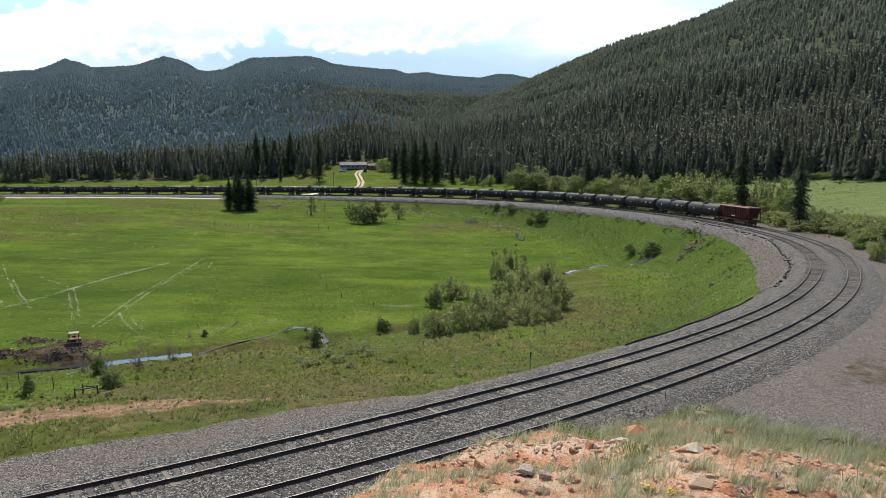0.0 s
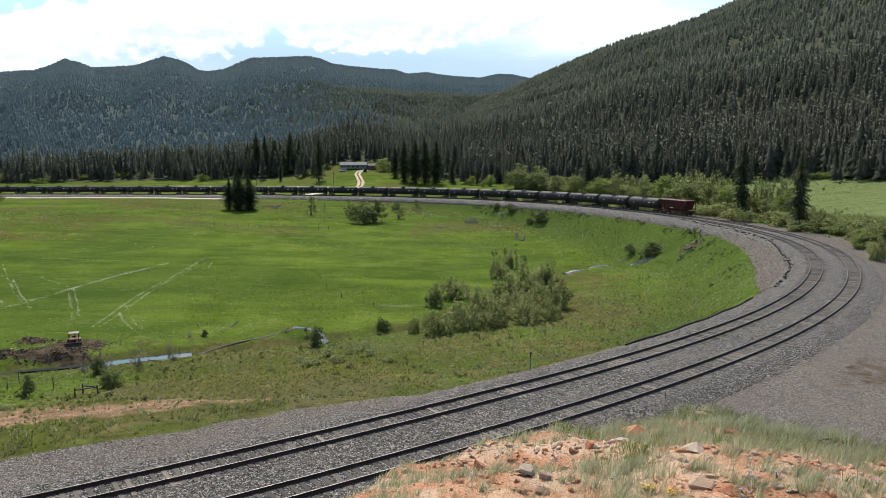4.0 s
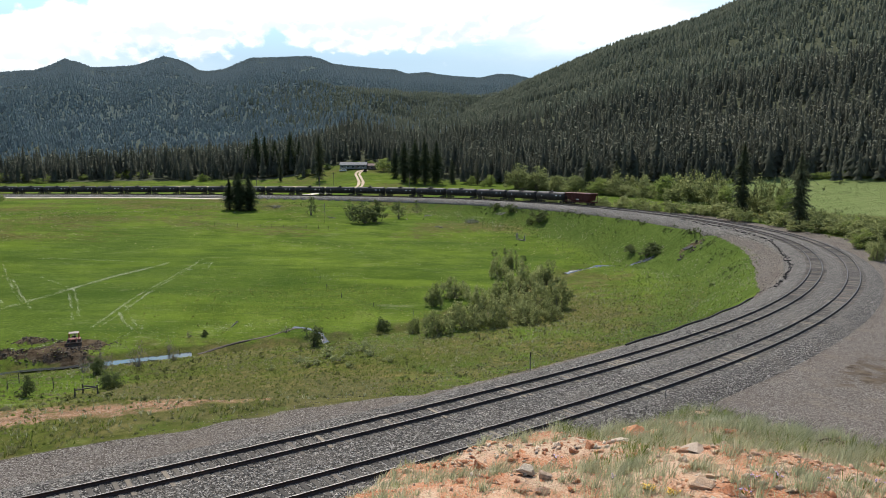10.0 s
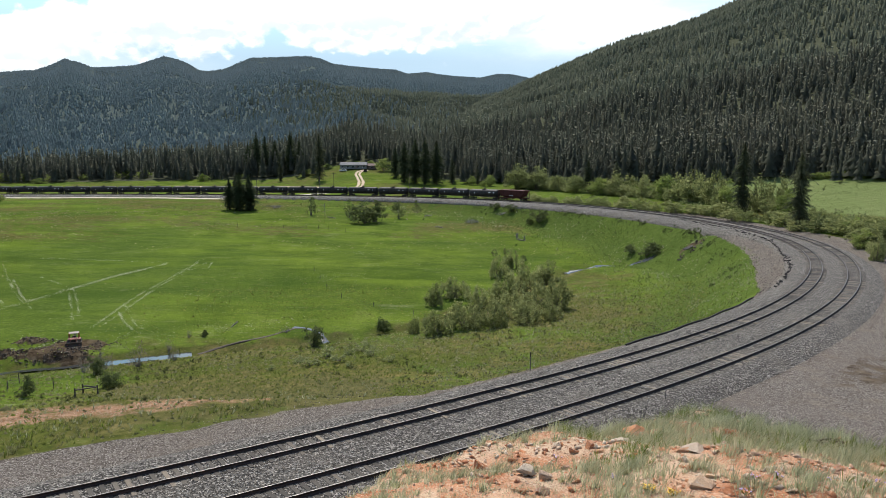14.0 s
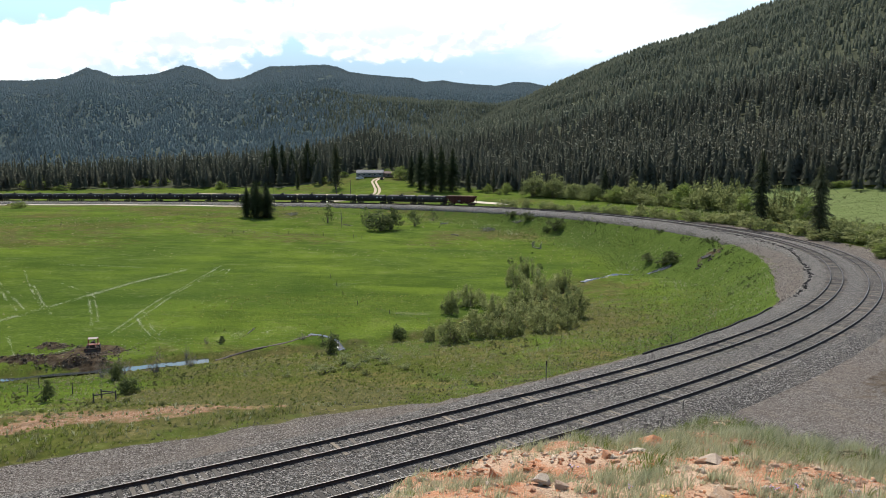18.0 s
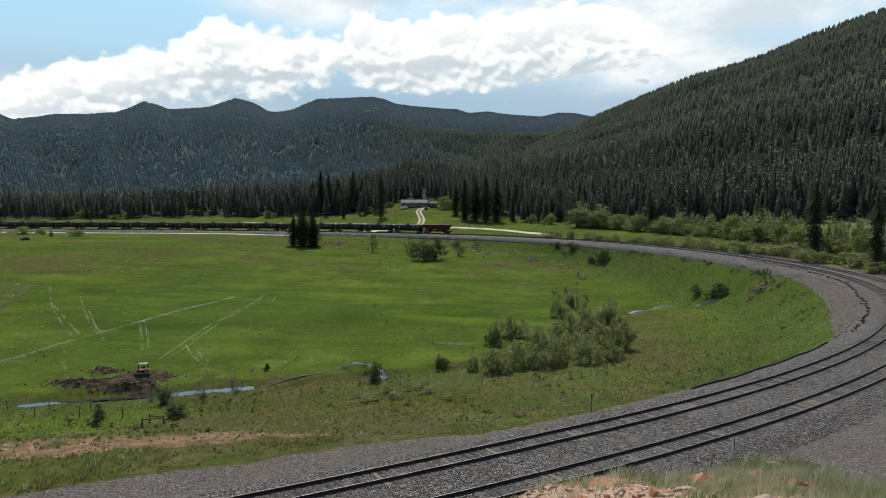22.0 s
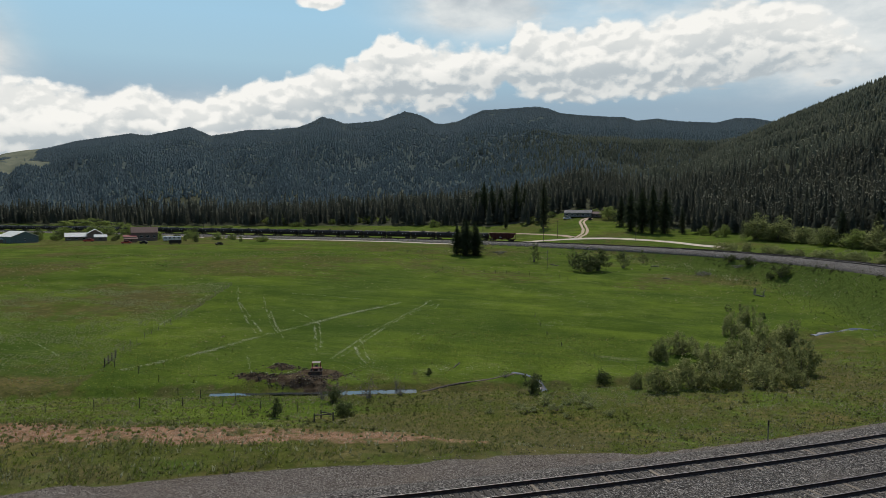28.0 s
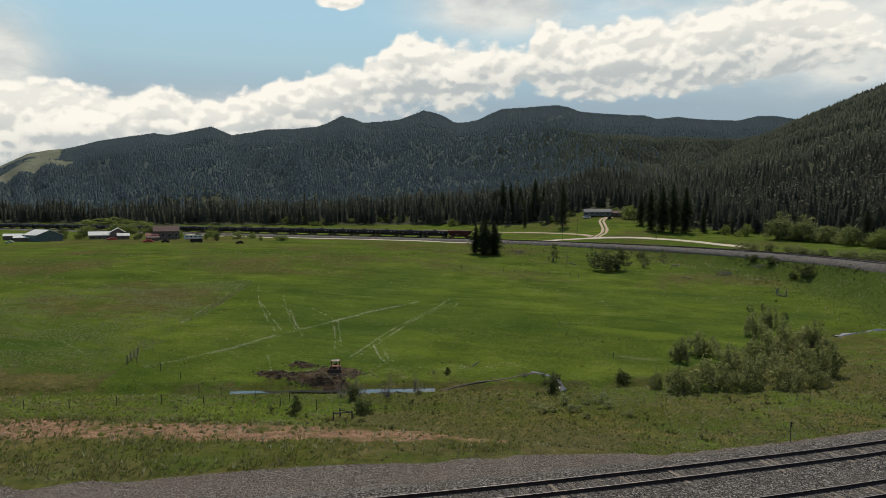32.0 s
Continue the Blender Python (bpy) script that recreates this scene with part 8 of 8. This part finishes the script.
def dead_log(x, y, L, r, rz, tilt=4):
    rng = random.Random(int(x * 7))
    ob = tagged(new("dead_log"), "bleached dead log lying in the grass", "log", "dead wood in the meadow")
    part("stem", tube(bmesh.new(), [(-L / 2, 0, 0), (0, rng.uniform(-0.1, 0.1), 0.1), (L / 2, 0, 0)], r, 8), M_DEAD, ob)
    for k in range(4):
        t = rng.uniform(-0.4, 0.4) * L
        part("branch", rod(bmesh.new(), (t, 0, 0), (t + 0.4, rng.uniform(-0.7, 0.7), rng.uniform(0.2, 0.7)), r * 0.4, r * 0.15, 6), M_DEAD, ob)
    ob.matrix_basis = pose(x, y, ground_z(x, y) + r * 0.7, 0, tilt, rz)


brush_pile(11.0, 269.1, 6.5, 2.6, 34, 1)
brush_pile(23.5, 283.5, 6.0, 1.6, 22, 2)
brush_pile(30.0, 280.5, 4.0, 1.2, 14, 3)
brush_pile(-72.5, 309.0, 6.5, 2.2, 30, 4)
dead_log(25.0, 226.0, 3.0, 0.16, 20, 12)
dead_log(-6.0, 290.0, 4.0, 0.2, 40)
dead_log(-1.5, 256.0, 3.0, 0.15, -15)
for x, y, h in ((23.5, 229.0, 1.9), (26.0, 228.0, 1.4), (24.2, 232.0, 1.6)):
    st = tagged(new("stump"), "grey broken stump beside the ditch", "stump", "dead wood in the meadow")
    part("stem", tube(bmesh.new(), [(0, 0, -0.05), (0.06, 0.02, h * 0.6), (0.15, -0.05, h)], 0.16, 7), M_DEAD, st)
    part("root", rod(bmesh.new(), (0, 0, 0.02), (0.6, 0.3, 0.05), 0.12, 0.05, 6), M_DEAD, st)
    st.location = (x, y, ground_z(x, y))
for x, y, w, h in ((17.4, 199.9, 1.8, 2.6), (14.1, 195.8, 2.0, 2.2), (21.0, 186.0, 2.4, 2.4)):
    place_bush(bush_kind(460 + int(x), M_SHRUB, 14, 30, 0.05, 0.012, 9, 1.0), x, y, w, h, "bush", "small dark bush at the tip of the willow clump", "bush", "stream bushes", random.Random(int(x)))


# bushes and trees round the farmyard: x, y, width, height
YARD_LIGHT = [(-410, 428, 16, 9), (-398, 432, 14, 8), (-384, 436, 16, 9), (-368, 440, 12, 7), (-340, 405, 10, 7), (-311.9, 411, 8, 7), (-430, 420, 14, 7), (-276, 392, 9, 6), (-268, 396, 7, 5)]
YARD_DARK = [(-400, 370.6, 9, 9), (-384, 372, 8, 7), (-329, 392, 8, 9), (-317.4, 425, 7, 9), (-300, 384, 6, 6), (-345, 381, 5, 5), (-352, 372, 3, 3), (-270, 362, 4, 6), (-334, 366, 4, 3)]
yard_rng = random.Random(19)
for spots, kinds, lab in ((YARD_LIGHT, [bush_kind(700 + i, M_ASPEN, 40, 40, 0.036, 0.008, 10, 1.0) for i in range(2)], "yellow-green leafy tree behind the farm sheds"), (YARD_DARK, [bush_kind(710 + i, M_SHRUB, 36, 40, 0.040, 0.010, 10, 1.0) for i in range(2)], "dark green yard tree among the farm buildings")):
    for x, y, w, h in spots:
        place_bush(yard_rng.choice(kinds), x, y, w, h, "yard_tree", lab, "tree", "farmyard trees", yard_rng, ("stem_clump", "crown"))


def build_bank():
    """Clumps of weeds and dark lumps of earth where the ballast bank meets the grass."""
    r = np.random.RandomState(51)
    n = 1500
    s, off = r.uniform(120, 345, n), -r.normal(10.4, 0.9, n) - np.interp(r.uniform(120, 345, n), [120, 160, 345], [4.0, 0.6, 0])
    off = off - np.interp(s, [100, 125, 150, 175], [6, 6, 3.5, 0.5])
    keep = vnoise(s / 4.5, s * 0, 52) + 0.4 * r.uniform(-1, 1, n) > 0.0
    s, off = s[keep], off[keep]
    x, y, _, _ = line(s, off)
    z = land(x, y)
    scatter("bank_lumps", np.column_stack([x, y, z + 0.03])[::6], 0.2 + 0.45 * r.uniform(0, 1, len(x[::6])) ** 2, 53, clod_shapes(5, 140), M_CLOD, "dark lumps of earth and rock along the bank", "earth", 1.3)
    tv = [leaf_cloud(random.Random(640 + i), 6, 7, 0.16, 1.0, 0.5) for i in range(3)]
    tri = [(v, np.concatenate([f[:, [0, 1, 2]], f[:, [0, 2, 3]]])) for v, f, c in tv]
    scatter("bank_weeds", np.column_stack([x, y, z])[1::2], 0.3 + 0.7 * r.uniform(0, 1, len(x[1::2])) ** 2, 54, tri, M_SHRUB, "dark green weeds along the foot of the ballast", "weeds", 1.4)


build_bank()

place_bush(bush_kind(481, M_SHRUB, 14, 40, 0.05, 0.012, 7, 1.0), 3.55, 16.6, 0.55, 0.75, "small_shrub", "small green shrub on the brink of the knoll", "shrub", "", random.Random(3))

bank_rng = random.Random(41)
bank_kinds = [bush_kind(490 + i, M_WAYSIDE, 15, 26, 0.05, 0.010, 9, 1.0) for i in range(3)]
for x, y, w, h in ((-16.7, 87.8, 2.6, 1.3), (-13.4, 89.8, 2.8, 1.2), (-11.2, 97.3, 3.2, 1.8), (-15.4, 93.2, 2.8, 1.9), (-9.4, 93.6, 2.6, 1.4), (-6.8, 89.7, 2.2, 1.0), (-18.8, 90.8, 1.8, 1.0), (-11.5, 86.5, 2.0, 0.9), (-21.3, 86.4, 1.6, 0.9), (-13.0, 95.5, 2.2, 1.5), (2.0, 56.5, 1.9, 0.8), (3.4, 58.0, 1.6, 0.7), (0.4, 55.5, 1.3, 0.6)):
    place_bush(bank_rng.choice(bank_kinds), x, y, w, h, "low_bush", "low olive-green bush on the bank above the stream", "bush", "bank bushes", bank_rng)


# ---- growth across the field beyond the curve, and the culvert's broken mouth ----
field_rng = random.Random(57)
hedge_kinds = [bush_kind(730 + i, M_ASPEN, 34, 40, 0.045, 0.010, 9, 1.0) for i in range(2)]
for k in range(9):
    t = k / 8
    x, y = 168.0 + 10.5 * t, 327.0 - 23.5 * t
    place_bush(field_rng.choice(hedge_kinds), x, y, field_rng.uniform(5.0, 6.5), field_rng.uniform(2.6, 3.8), "hedge_bush", "bright green bush in a hedge across the field", "bush", "field hedge", field_rng)
for x, y, w, h in ((147.0, 278.0, 1.4, 1.5), (163.0, 295.7, 1.7, 1.8)):
    place_bush(bush_kind(735, M_SHRUB, 12, 30, 0.06, 0.02, 7, 1.0), x, y, w, h, "field_bush", "small dark bush alone in the pale field", "bush", "field bushes", field_rng)
for x, y, w, h in ((210.0, 381.9, 9, 9), (215.0, 384.0, 9, 11), (220.0, 381.0, 8, 12), (225.0, 380.0, 8, 12)):
    place_bush(field_rng.choice(hedge_kinds), x, y, w, h, "aspen_tree", "bright spring-green aspen among the dark firs", "tree", "aspens in the forest", field_rng, ("stem_clump", "crown"))


def culvert_mouth(x, y):
    g = tagged(new("broken_culvert"), "tilted grey slab and dark boulders at a culvert's mouth", "culvert")
    g.matrix_basis = pose(x, y, ground_z(x, y), 0, 0, 28)
    slab = box(bmesh.new(), 0, 0, 0.25, 4.6, 0.75, 0.24, 0.05)
    bmesh.ops.rotate(slab, verts=slab.verts, cent=(0, 0, 0.25), matrix=Matrix.Rotation(radians(-10), 3, "Y") @ Matrix.Rotation(radians(30), 3, "X"))
    part("slab", slab, M_SLAB, g)
    rng = random.Random(61)
    for k in range(16):
        bm = bmesh.new()
        for _ in range(11):
            bm.verts.new(Vector((rng.gauss(0, 1), rng.gauss(0, 1), rng.gauss(0, 0.7))).normalized() * rng.uniform(0.2, 0.42))
        hull = bmesh.ops.convex_hull(bm, input=bm.verts[:])
        bmesh.ops.delete(bm, geom=[q for q in hull["geom_interior"] if isinstance(q, bmesh.types.BMVert)], context="VERTS")
        bx, by = rng.uniform(-5.0, 3.0), rng.uniform(-2.4, 0.4)
        bz = ground_z(x + bx * 0.88 - by * 0.47, y + bx * 0.47 + by * 0.88) - ground_z(x, y)
        bmesh.ops.translate(bm, verts=bm.verts, vec=(bx, by, bz + 0.2))
        part("boulder", bm, M_CLOD if k % 3 else M_SLAB, g)


M_SLAB = plain("weathered_grey_concrete", (0.11, 0.098, 0.086), (0.06, 0.054, 0.048), 1.4, 0.9, 0, 0.4)
culvert_mouth(58.6, 168.6)


def dead_snag(x, y, h, seed):
    rng = random.Random(seed)
    g = tagged(new("dead_tree"), "bare grey dead tree standing in the meadow", "tree", "dead wood in the meadow")
    g.location = (x, y, ground_z(x, y))
    part("trunk", tube(bmesh.new(), [(0, 0, -0.1), (0.05, 0.03, h * 0.5), (-0.08, 0.05, h)], 0.10, 6), M_DEAD, g)
    for k in range(9):
        z, a, L = h * rng.uniform(0.35, 0.92), rng.uniform(0, 6.28), rng.uniform(0.6, 1.5)
        part("branch", tube(bmesh.new(), [(0, 0, z), (math.cos(a) * L * 0.6, math.sin(a) * L * 0.6, z + 0.25), (math.cos(a) * L, math.sin(a) * L, z + 0.2)], 0.04, 5), M_DEAD, g)


dead_snag(-44.5, 269.5, 6.5, 3)
dead_log(-42.5, 276.0, 4.5, 0.16, 25, 14)
dead_log(-34.5, 115.3, 2.4, 0.09, 60, -24)

motions()
